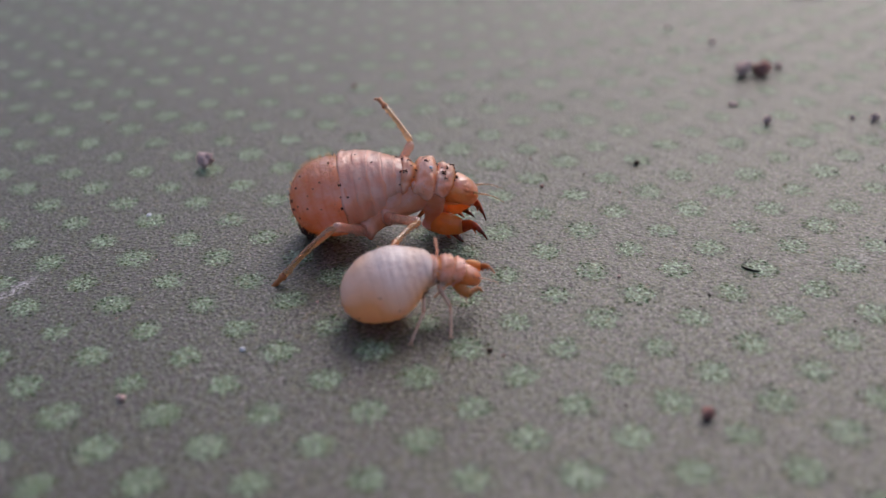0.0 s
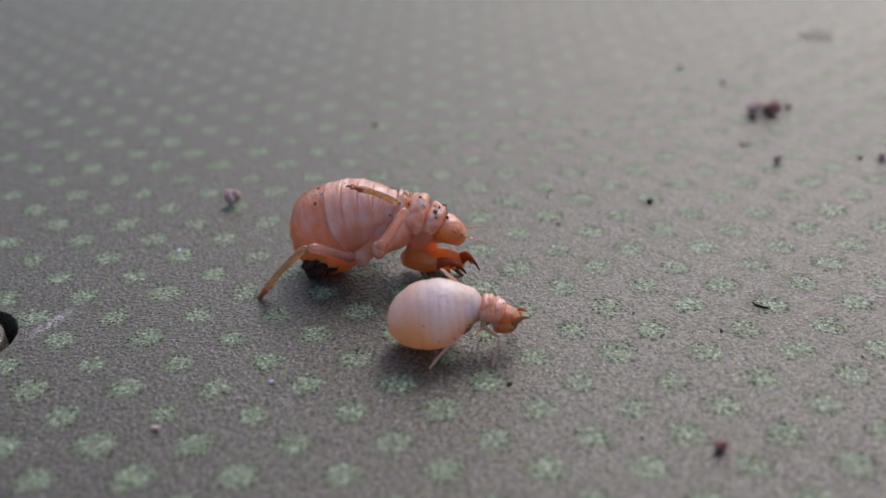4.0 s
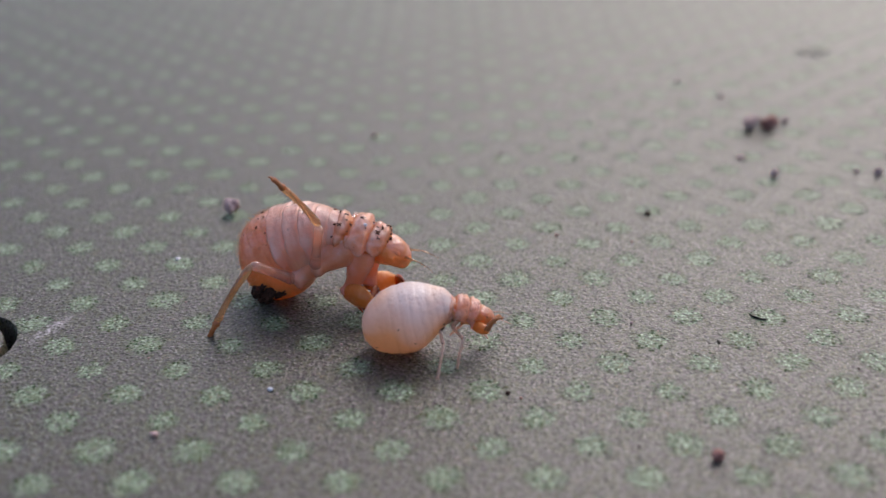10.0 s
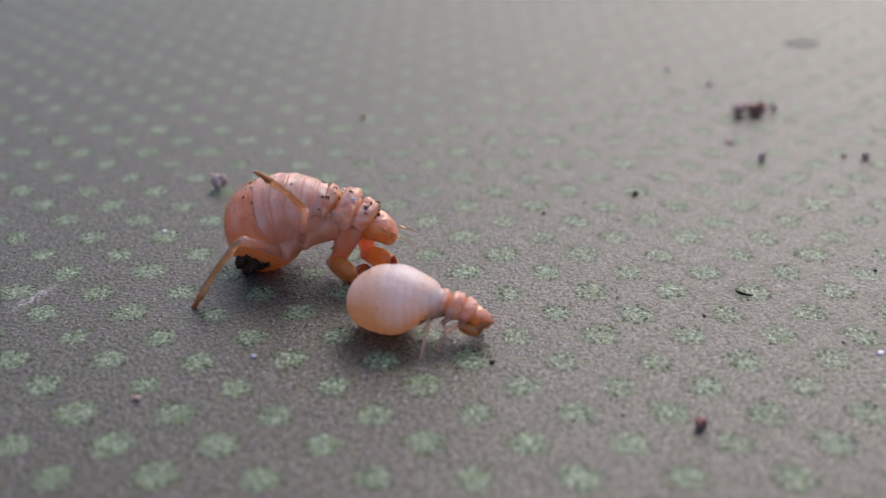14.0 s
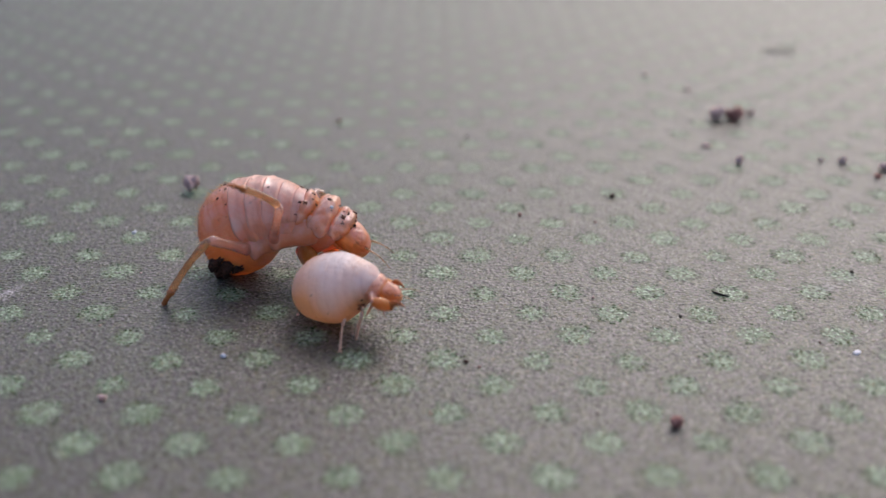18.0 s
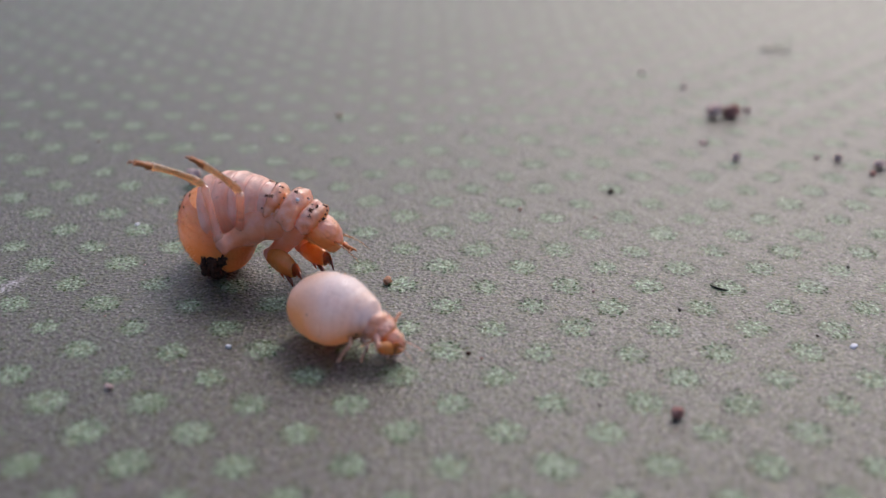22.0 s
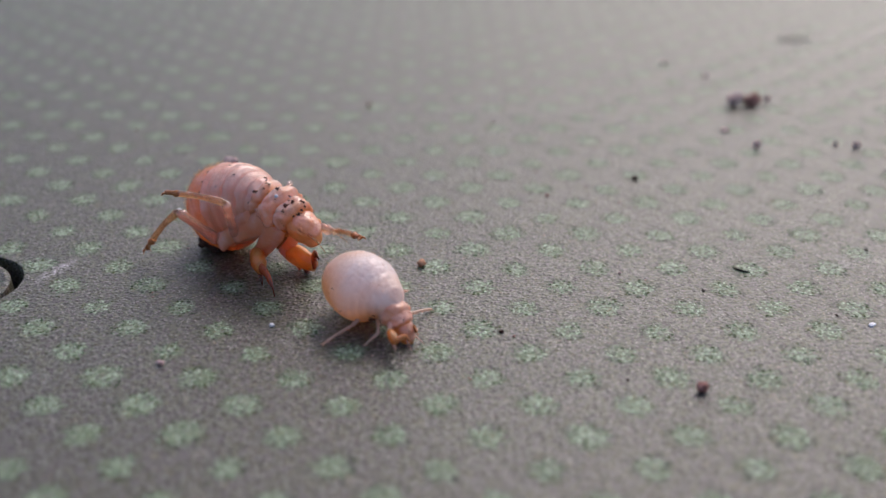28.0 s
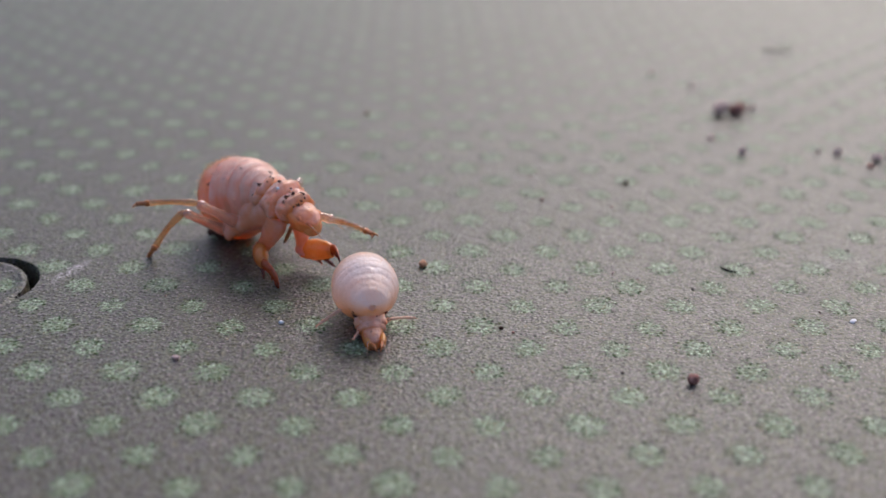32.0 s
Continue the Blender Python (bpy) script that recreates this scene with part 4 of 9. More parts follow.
# ---- what moves: the nymphs, their bodies bending and their legs ----
def motions():
    kept = {}

    def keyed(thing, rows):
        kept[thing.name] = [(t, pose(x * MM, y * MM, z * MM, rx, ry, rz)) for t, x, y, z, rx, ry, rz in rows]
        walk(thing, kept[thing.name])

    def turned(at, ahead):
        """A pose at a point whose x axis points ahead and whose y axis stays level."""
        x = ahead.normalized()
        z = x.cross(Vector((0, 1, 0))).normalized()
        return Matrix.Translation(at) @ Matrix((x, z.cross(x), z)).transposed().to_4x4()

    def spine(p, k):
        """Lays the rings, the thorax and the collar along a bow from the belly to the head, and hangs the hips from them."""
        placed = [("band%d" % i, s) for i, s in enumerate(k["band_at"])] + [("thorax", k["thorax_at"]), ("collar", k["collar_at"])]
        rows = {n: [] for n, _ in placed}
        for (t, a), (_, h) in zip(kept[p["abdomen"].name], kept[p["head"].name]):
            xa, xh = a.to_3x3() @ Vector((1, 0, 0)), h.to_3x3() @ Vector((1, 0, 0))
            steep = math.hypot(xa.x, xa.y)
            if xa.z > 0.78 * steep:
                xa = Vector((xa.x, xa.y, 0.78 * steep)).normalized()
            p0 = a @ Vector((k["spine_from"] * MM, 0, 0))
            p3 = h @ Vector((-0.70 * k["head_r"] * MM, 0, 0.05 * k["head_r"] * MM))
            span = (p3 - p0).length
            p1, p2 = p0 + xa * span * k["bow"][0], p3 - (xh + Vector((0, 0, -0.12))).normalized() * span * k["bow"][1]
            for n, u in placed:
                v = 1 - u
                at = v ** 3 * p0 + 3 * v * v * u * p1 + 3 * v * u * u * p2 + u ** 3 * p3
                rows[n].append((t, turned(at, v * v * (p1 - p0) + 2 * v * u * (p2 - p1) + u * u * (p3 - p2))))
        for n, r in rows.items():
            walk(p[n], r)
        for pair, base, (x, y, z) in k["hips"]:
            for side, sign in (("near", -1), ("far", 1)):
                long = k["coxae"][pair][0] * MM
                out = []
                for (t, m), (_, f) in zip(rows[base], kept[p[pair + side + "femur"].name]):
                    top = m @ (Vector((x, sign * y, z)) * MM)
                    ahead = (f.translation - top).normalized()
                    out.append((t, turned(f.translation - ahead * long * 0.93, ahead)))
                walk(p[pair + side + "coxa"], out)

    keyed(big["root"], [
        (0, -4.22, 15.98, 0.00, 0, 0, 0), (0.5, -4.26, 15.60, 0.00, 0, 0, 0), (1, -4.29, 15.69, 0.00, 0, 0, 0), (1.5, -4.59, 16.33, 0.00, 0, 0, -2),
        (2, -4.68, 16.96, 0.00, 0, 0, -3), (2.5, -4.86, 16.92, 0.00, 0, 0, -4), (3, -5.06, 16.74, 0.00, 0, 0, -5), (3.5, -5.46, 16.84, 0.00, 0, 0, -5),
        (5.5, -5.81, 15.13, 0.00, 0, 0, -5), (6, -6.89, 16.27, 0.00, 0, 0, -5), (6.5, -7.00, 16.52, 0.00, 0, 0, -6), (7, -7.32, 16.39, 0.00, 0, 0, -6),
        (7.5, -7.59, 16.43, 0.00, 0, 0, -7), (8, -8.60, 15.62, 0.00, 0, 0, -8), (8.5, -8.42, 15.42, 0.00, 0, 0, -9), (9, -8.26, 15.13, 0.00, 0, 0, -10),
        (9.5, -8.08, 15.06, 0.00, 0, 0, -10), (10, -8.03, 14.97, 0.00, 0, 0, -10), (10.5, -7.98, 14.84, 0.00, 0, 0, -10), (11, -8.03, 15.04, 0.00, 0, 0, -10),
        (11.5, -8.04, 14.73, 0.00, 0, 0, -10), (12, -8.00, 14.77, 0.00, 0, 0, -10), (12.5, -7.99, 14.52, 0.00, 0, 0, -10), (13, -7.86, 14.54, 0.00, 0, 0, -10),
        (13.5, -7.94, 14.69, 0.00, 0, 0, -10), (14, -8.03, 14.94, 0.00, 0, 0, -10), (14.5, -7.83, 14.27, 0.00, 0, 0, -10), (16.5, -7.89, 14.21, 0.00, 0, 0, -10),
        (17, -7.80, 14.62, 0.00, 0, 0, -10), (17.5, -7.83, 14.36, 0.00, 0, 0, -10), (18, -7.85, 14.57, 0.00, 0, 0, -10), (18.5, -7.82, 15.08, 0.00, 0, 0, -11),
        (19, -7.96, 15.59, 0.00, 0, 0, -12), (19.5, -7.89, 15.07, 0.00, 0, 0, -12), (20, -7.80, 15.17, 0.00, 0, 0, -12), (20.5, -7.98, 15.14, 0.00, 0, 0, -12),
        (21, -8.61, 15.01, 0.00, 0, 0, -12), (21.5, -8.96, 14.65, 0.00, 0, 0, -16), (22, -9.04, 14.02, 0.00, 0, 0, -20), (22.5, -9.18, 14.05, 0.00, 0, 0, -21),
        (23, -9.46, 14.76, 0.00, 0, 0, -22), (23.5, -9.44, 14.20, 0.00, 0, 0, -23), (24, -9.63, 14.05, 0.00, 0, 0, -24), (24.5, -9.99, 13.67, 0.00, 0, 0, -30),
        (25, -11.60, 13.15, 0.00, 0, 0, -42), (25.5, -11.16, 12.98, 0.00, 0, 0, -42), (27.5, -10.34, 14.44, 0.00, 0, 0, -40), (28, -10.71, 14.25, 0.00, 0, 0, -42),
        (28.5, -10.53, 14.33, 0.00, 0, 0, -44), (29, -10.81, 14.02, 0.00, 0, 0, -45), (29.5, -10.75, 14.65, 0.00, 0, 0, -46), (30, -11.40, 15.66, 0.00, 0, 0, -48),
        (30.5, -10.92, 15.39, 0.00, 0, 0, -48), (31, -10.98, 15.60, 0.00, 0, 0, -48), (31.5, -10.71, 15.38, 0.00, 0, 0, -48), (32, -10.93, 15.77, 0.00, 0, 0, -48),
    ])
    keyed(big["abdomen"], [
        (0, 0.00, 0.00, 2.26, 36, -12, 0), (0.5, 0.00, 0.00, 2.26, 29, -17, 0), (1, 0.00, 0.00, 2.26, 22, -24, 0), (1.5, 0.00, 0.00, 2.26, 7, -29, -0),
        (2, 0.00, 0.00, 2.26, -8, -38, 0), (2.5, 0.00, 0.00, 2.26, -16, -41, -0), (3, 0.00, 0.00, 2.26, -25, -49, -0), (3.5, 0.00, 0.00, 2.26, -25, -41, 0),
        (5.5, 0.00, 0.00, 2.26, -26, -31, -0), (6, 0.00, 0.00, 2.26, -26, -28, -0), (6.5, 0.00, 0.00, 2.26, -26, -29, 0), (7, 0.00, 0.00, 2.26, -26, -34, -0),
        (7.5, 0.00, 0.00, 2.26, -26, -37, -0), (8, 0.00, 0.00, 2.26, -26, -41, -0), (8.5, 0.00, 0.00, 2.26, -26, -41, 0), (9, 0.00, 0.00, 2.26, -27, -44, -0),
        (9.5, 0.00, 0.00, 2.26, -27, -43, -0), (10, 0.00, 0.00, 2.26, -27, -45, 0), (10.5, 0.00, 0.00, 2.26, -27, -44, 0), (11, 0.00, 0.00, 2.26, -27, -43, 0),
        (11.5, 0.00, 0.00, 2.26, -27, -44, 0), (12, 0.00, 0.00, 2.26, -27, -47, 0), (12.5, 0.00, 0.00, 2.26, -28, -45, -0), (13, 0.00, 0.00, 2.26, -28, -45, -0),
        (13.5, 0.00, 0.00, 2.26, -28, -42, -0), (14, 0.00, 0.00, 2.26, -28, -43, -0), (14.5, 0.00, 0.00, 2.26, -28, -39, 0), (16.5, 0.00, 0.00, 2.26, -29, -39, 0),
        (17, 0.00, 0.00, 2.26, -29, -43, -0), (17.5, 0.00, 0.00, 2.26, -29, -41, -0), (18, 0.00, 0.00, 2.26, -29, -43, -0), (18.5, 0.00, 0.00, 2.26, -29, -41, 0),
        (19, 0.00, 0.00, 2.26, -29, -44, -0), (19.5, 0.00, 0.00, 2.26, -29, -41, -0), (20, 0.00, 0.00, 2.26, -29, -41, -0), (20.5, 0.00, 0.00, 2.26, -30, -43, 0),
        (21, 0.00, 0.00, 2.26, -30, -44, 0), (21.5, 0.00, 0.00, 2.26, -30, -63, 0), (22, 0.00, 0.00, 2.26, -30, -79, 0), (22.5, 0.00, 0.00, 2.26, -29, -75, 0),
        (23, 0.00, 0.00, 2.26, -29, -74, -0), (23.5, 0.00, 0.00, 2.26, -28, -74, -0), (24, 0.00, 0.00, 2.26, -22, -63, -0), (24.5, 0.00, 0.00, 2.26, -15, -64, -2),
        (25, 0.00, 0.00, 2.26, 8, -15, 0), (25.5, 0.00, 0.00, 2.26, 7, -15, -0), (27.5, 0.00, 0.00, 2.26, 5, -25, -0), (28, 0.00, 0.00, 2.26, 5, -30, -0),
        (28.5, 0.00, 0.00, 2.26, 5, -29, -0), (29, 0.00, 0.00, 2.26, 5, -31, 0), (29.5, 0.00, 0.00, 2.26, 5, -30, 0), (30, 0.00, 0.00, 2.26, 5, -32, -0),
        (30.5, 0.00, 0.00, 2.26, 5, -30, -0), (31, 0.00, 0.00, 2.26, 5, -28, 0), (31.5, 0.00, 0.00, 2.26, 5, -28, 0), (32, 0.00, 0.00, 2.26, 5, -28, -0),
    ])
    keyed(big["head"], [
        (0, 6.16, 0.00, 2.48, 0, 16, 0), (0.5, 6.23, 0.00, 2.65, 0, 15, 0), (1, 6.29, 0.00, 2.81, 0, 19, 0), (1.5, 6.32, -0.00, 2.65, -0, 21, -0),
        (2, 6.52, 0.00, 2.64, 0, 23, 0), (2.5, 6.46, 0.00, 2.90, 0, 15, 0), (3, 6.33, -0.00, 2.92, -0, 21, -0), (3.5, 6.22, 0.00, 2.62, -0, 21, -0),
        (5.5, 5.57, 0.00, 1.96, 0, 32, 0), (6, 5.90, -0.00, 1.65, -0, 36, -0), (6.5, 5.57, 0.00, 1.37, 0, 39, 0), (7, 5.65, -0.00, 1.72, -0, 31, -0),
        (7.5, 5.37, -0.00, 1.90, -0, 32, -0), (8, 6.08, 0.00, 2.37, 0, 28, 0), (8.5, 5.64, 0.00, 2.41, 0, 26, 0), (9, 5.58, 0.00, 2.76, 0, 20, 0),
        (9.5, 5.56, 0.00, 2.62, 0, 22, 0), (10, 5.83, 0.00, 2.79, -0, 22, -0), (10.5, 5.65, -0.00, 2.60, -0, 25, -0), (11, 5.86, -0.00, 2.56, -0, 23, -0),
        (11.5, 5.64, 0.00, 2.62, -0, 27, -0), (12, 5.61, -0.00, 2.76, -0, 28, -0), (12.5, 5.66, -0.00, 2.68, -0, 26, -0), (13, 5.79, -0.00, 2.79, 0, 22, 0),
        (13.5, 5.69, -0.00, 2.56, 0, 25, 0), (14, 5.86, -0.00, 2.57, -0, 25, -0), (14.5, 5.46, 0.00, 2.40, -0, 27, -0), (16.5, 5.46, 0.00, 2.37, -0, 26, -0),
        (17, 5.53, -0.00, 2.39, 0, 29, 0), (17.5, 5.54, 0.00, 2.31, 0, 29, 0), (18, 5.68, 0.00, 2.10, 0, 35, 0), (18.5, 5.62, -0.00, 2.12, -0, 32, -0),
        (19, 6.06, -0.00, 2.44, 0, 25, 0), (19.5, 5.42, -0.00, 2.22, 0, 30, 0), (20, 5.42, 0.00, 2.08, 0, 35, 0), (20.5, 5.24, 0.00, 2.04, 0, 39, 0),
        (21, 5.73, 0.00, 2.30, -0, 36, -0), (21.5, 5.55, -0.00, 2.49, -0, 38, -0), (22, 5.75, -0.00, 2.76, -0, 30, -0), (22.5, 5.58, 0.00, 2.57, -0, 31, -0),
        (23, 5.68, -0.00, 2.39, -0, 27, -0), (23.5, 5.49, -0.00, 2.33, 0, 32, 0), (24, 6.21, -0.00, 2.74, -0, 28, -0), (24.5, 5.02, -0.10, 2.49, -0, 33, -0),
        (25, 4.79, -0.00, 2.38, -0, 27, -0), (25.5, 5.01, 0.00, 2.13, 0, 22, 0), (27.5, 5.11, -0.00, 2.27, -0, 34, -0), (28, 6.00, 0.00, 3.01, 0, 14, 0),
        (28.5, 5.91, -0.00, 2.91, -0, 15, -0), (29, 6.51, 0.00, 3.41, 0, 10, 0), (29.5, 6.21, -0.00, 3.28, -0, 9, -0), (30, 6.70, -0.00, 3.72, 0, 4, 0),
        (30.5, 5.87, 0.00, 3.38, 0, 9, 0), (31, 6.40, 0.00, 3.38, 0, 5, 0), (31.5, 5.74, -0.00, 3.20, -0, 11, -0), (32, 6.41, 0.00, 3.26, 0, 8, 0),
    ])
    keyed(big["hindnearfemur"], [
        (0, 1.53, -1.85, 1.29, 0, -30, -120), (0.5, 1.54, -1.85, 1.39, 0, -30, -112), (1, 1.59, -1.85, 1.69, 0, -29, -125), (1.5, 1.60, -1.85, 1.72, 0, -20, -128),
        (2, 1.56, -1.85, 1.88, 0, -53, -106), (2.5, 1.68, -1.85, 1.61, 0, -83, -140), (3, 1.87, -2.83, 2.40, 0, -58, 142), (3.5, 1.69, -1.85, 1.61, 0, -30, -137),
        (5.5, 0.90, -1.85, 1.69, 0, -30, -144), (6, 1.06, -1.85, 1.80, 0, -31, -130), (6.5, 0.88, -1.85, 1.68, 0, -37, -127), (7, 0.95, -1.85, 1.47, 0, -40, -139),
        (7.5, 0.82, -1.85, 1.62, 0, -28, -126), (8, 1.40, -1.85, 1.82, 0, -28, -133), (8.5, 1.12, -1.85, 1.65, 0, -33, -124), (9, 1.14, -1.85, 1.64, 0, -34, -125),
        (9.5, 1.04, -1.85, 1.62, 0, -34, -129), (10, 1.24, -1.85, 1.80, 0, -36, -129), (10.5, 1.14, -1.85, 1.77, 0, -36, -125), (11, 1.16, -1.85, 1.70, 0, -36, -126),
        (11.5, 1.17, -1.85, 1.86, 0, -35, -122), (12, 1.16, -1.85, 2.02, 0, -33, -120), (12.5, 1.19, -1.85, 1.87, 0, -32, -118), (13, 1.23, -1.85, 1.80, 0, -33, -124),
        (13.5, 1.21, -1.85, 1.71, 0, -35, -119), (14, 1.28, -1.85, 1.76, 0, -33, -121), (14.5, 1.15, -1.85, 1.62, 0, -41, -123), (16.5, 1.10, -1.85, 1.59, 0, -41, -117),
        (17, 1.00, -1.85, 1.79, 0, -32, -129), (17.5, 1.02, -1.85, 1.75, 0, -32, -122), (18, 1.04, -1.85, 1.98, 0, -31, -119), (18.5, 0.97, -1.85, 1.82, 0, -34, -110),
        (19, 1.18, -1.85, 1.78, 0, -30, -127), (19.5, 0.86, -1.85, 1.71, 0, -34, -119), (20, 0.91, -1.85, 1.87, 0, -26, -117), (20.5, 0.80, -1.85, 2.01, 0, -26, -118),
        (21, 1.19, -1.85, 2.15, 0, -29, -115), (21.5, 1.06, -1.84, 2.38, 0, -32, -110), (22, 1.50, -2.56, 2.60, 0, -65, 147), (22.5, 1.03, -1.85, 2.08, 0, -55, -128),
        (23, 1.09, -2.22, 1.98, 0, -62, 166), (23.5, 0.93, -1.98, 2.00, 0, -58, 177), (24, 1.38, -1.85, 2.21, 0, -29, -132), (24.5, 1.78, -3.06, 2.62, 0, -65, 105),
        (25, 0.84, -1.85, 1.48, 0, -45, -83), (25.5, 0.63, -1.85, 1.21, 0, -36, -64), (27.5, 1.01, -1.85, 1.78, 0, -40, -89), (28, 1.61, -1.85, 1.52, 0, -47, -106),
        (28.5, 1.52, -1.85, 1.48, 0, -44, -107), (29, 1.99, -1.85, 1.68, 0, -46, -113), (29.5, 1.78, -1.85, 1.54, 0, -44, -100), (30, 2.07, -1.85, 1.65, 0, -39, -92),
        (30.5, 1.68, -1.85, 1.57, 0, -40, -85), (31, 1.71, -1.85, 1.41, 0, -44, -90), (31.5, 1.50, -1.85, 1.51, 0, -41, -88), (32, 1.71, -1.85, 1.50, 0, -37, -94),
    ])
    keyed(big["hindneartibia"], [
        (0, 0.31, -4.00, 2.71, 0, 42, -169), (0.5, 0.63, -4.14, 2.82, 0, 42, -175), (1, 0.17, -3.91, 3.06, 0, 48, -170), (1.5, -0.03, -3.97, 2.71, 0, 50, -160),
        (2, 1.07, -3.51, 4.15, 0, 40, 143), (2.5, 1.40, -2.08, 4.43, 0, -18, -143), (3, 0.67, -1.90, 4.81, 0, -26, -136), (3.5, -0.09, -3.54, 3.05, 0, 49, -173),
        (5.5, -1.10, -3.30, 3.10, 0, 45, 172), (6, -0.49, -3.72, 3.29, 0, 53, -165), (6.5, -0.48, -3.65, 3.41, 0, 56, -160), (7, -0.69, -3.28, 3.31, 0, 59, -144),
        (7.5, -0.67, -3.88, 2.95, 0, 63, -175), (8, -0.33, -3.68, 3.14, 0, 55, -130), (8.5, -0.23, -3.82, 3.20, 0, 57, -148), (9, -0.23, -3.78, 3.23, 0, 57, -150),
        (9.5, -0.45, -3.70, 3.19, 0, 57, -153), (10, -0.21, -3.66, 3.46, 0, 56, -154), (10.5, -0.19, -3.74, 3.44, 0, 56, -165), (11, -0.20, -3.70, 3.40, 0, 55, -153),
        (11.5, -0.06, -3.82, 3.51, 0, 56, -172), (12, -0.03, -3.92, 3.57, 0, 56, -169), (12.5, 0.04, -3.97, 3.39, 0, 54, 178), (13, -0.12, -3.82, 3.36, 0, 53, -167),
        (13.5, 0.07, -3.88, 3.36, 0, 52, -174), (14, 0.03, -3.89, 3.31, 0, 53, -157), (14.5, -0.01, -3.66, 3.49, 0, 52, -177), (16.5, 0.12, -3.77, 3.44, 0, 54, -174),
        (17, -0.52, -3.74, 3.28, 0, 56, -166), (17.5, -0.28, -3.90, 3.25, 0, 56, -174), (18, -0.13, -3.99, 3.45, 0, 54, -174), (18.5, 0.16, -4.05, 3.43, 0, 52, -171),
        (19, -0.31, -3.83, 3.19, 0, 54, -141), (19.5, -0.28, -3.92, 3.30, 0, 53, -153), (20, -0.26, -4.13, 3.12, 0, 50, -146), (20.5, -0.41, -4.10, 3.28, 0, 56, -156),
        (21, 0.15, -4.11, 3.54, 0, 58, -152), (21.5, 0.24, -4.12, 3.87, 0, 65, -164), (22, 0.50, -1.91, 5.19, 0, -32, -110), (22.5, 0.01, -3.14, 4.41, 0, 21, -166),
        (23, -0.20, -1.90, 4.50, 0, -21, -113), (23.5, -0.55, -1.90, 4.43, 0, -24, -118), (24, -0.28, -3.70, 3.60, 0, 37, 179), (24.5, 1.47, -1.92, 5.21, 0, -38, -109),
        (25, 1.09, -3.86, 3.49, 0, 9, -170), (25.5, 1.66, -3.92, 2.88, 0, 25, -157), (27.5, 1.04, -4.02, 3.63, 0, 43, -177), (28, 1.06, -3.71, 3.61, 0, 44, -179),
        (28.5, 0.92, -3.81, 3.46, 0, 45, -174), (29, 1.22, -3.66, 3.74, 0, 44, -179), (29.5, 1.44, -3.87, 3.52, 0, 45, -173), (30, 2.00, -4.05, 3.46, 0, 50, -168),
        (30.5, 1.86, -4.03, 3.40, 0, 48, -162), (31, 1.70, -3.90, 3.39, 0, 47, -162), (31.5, 1.58, -3.99, 3.39, 0, 48, -159), (32, 1.53, -4.11, 3.23, 0, 49, -162),
    ])
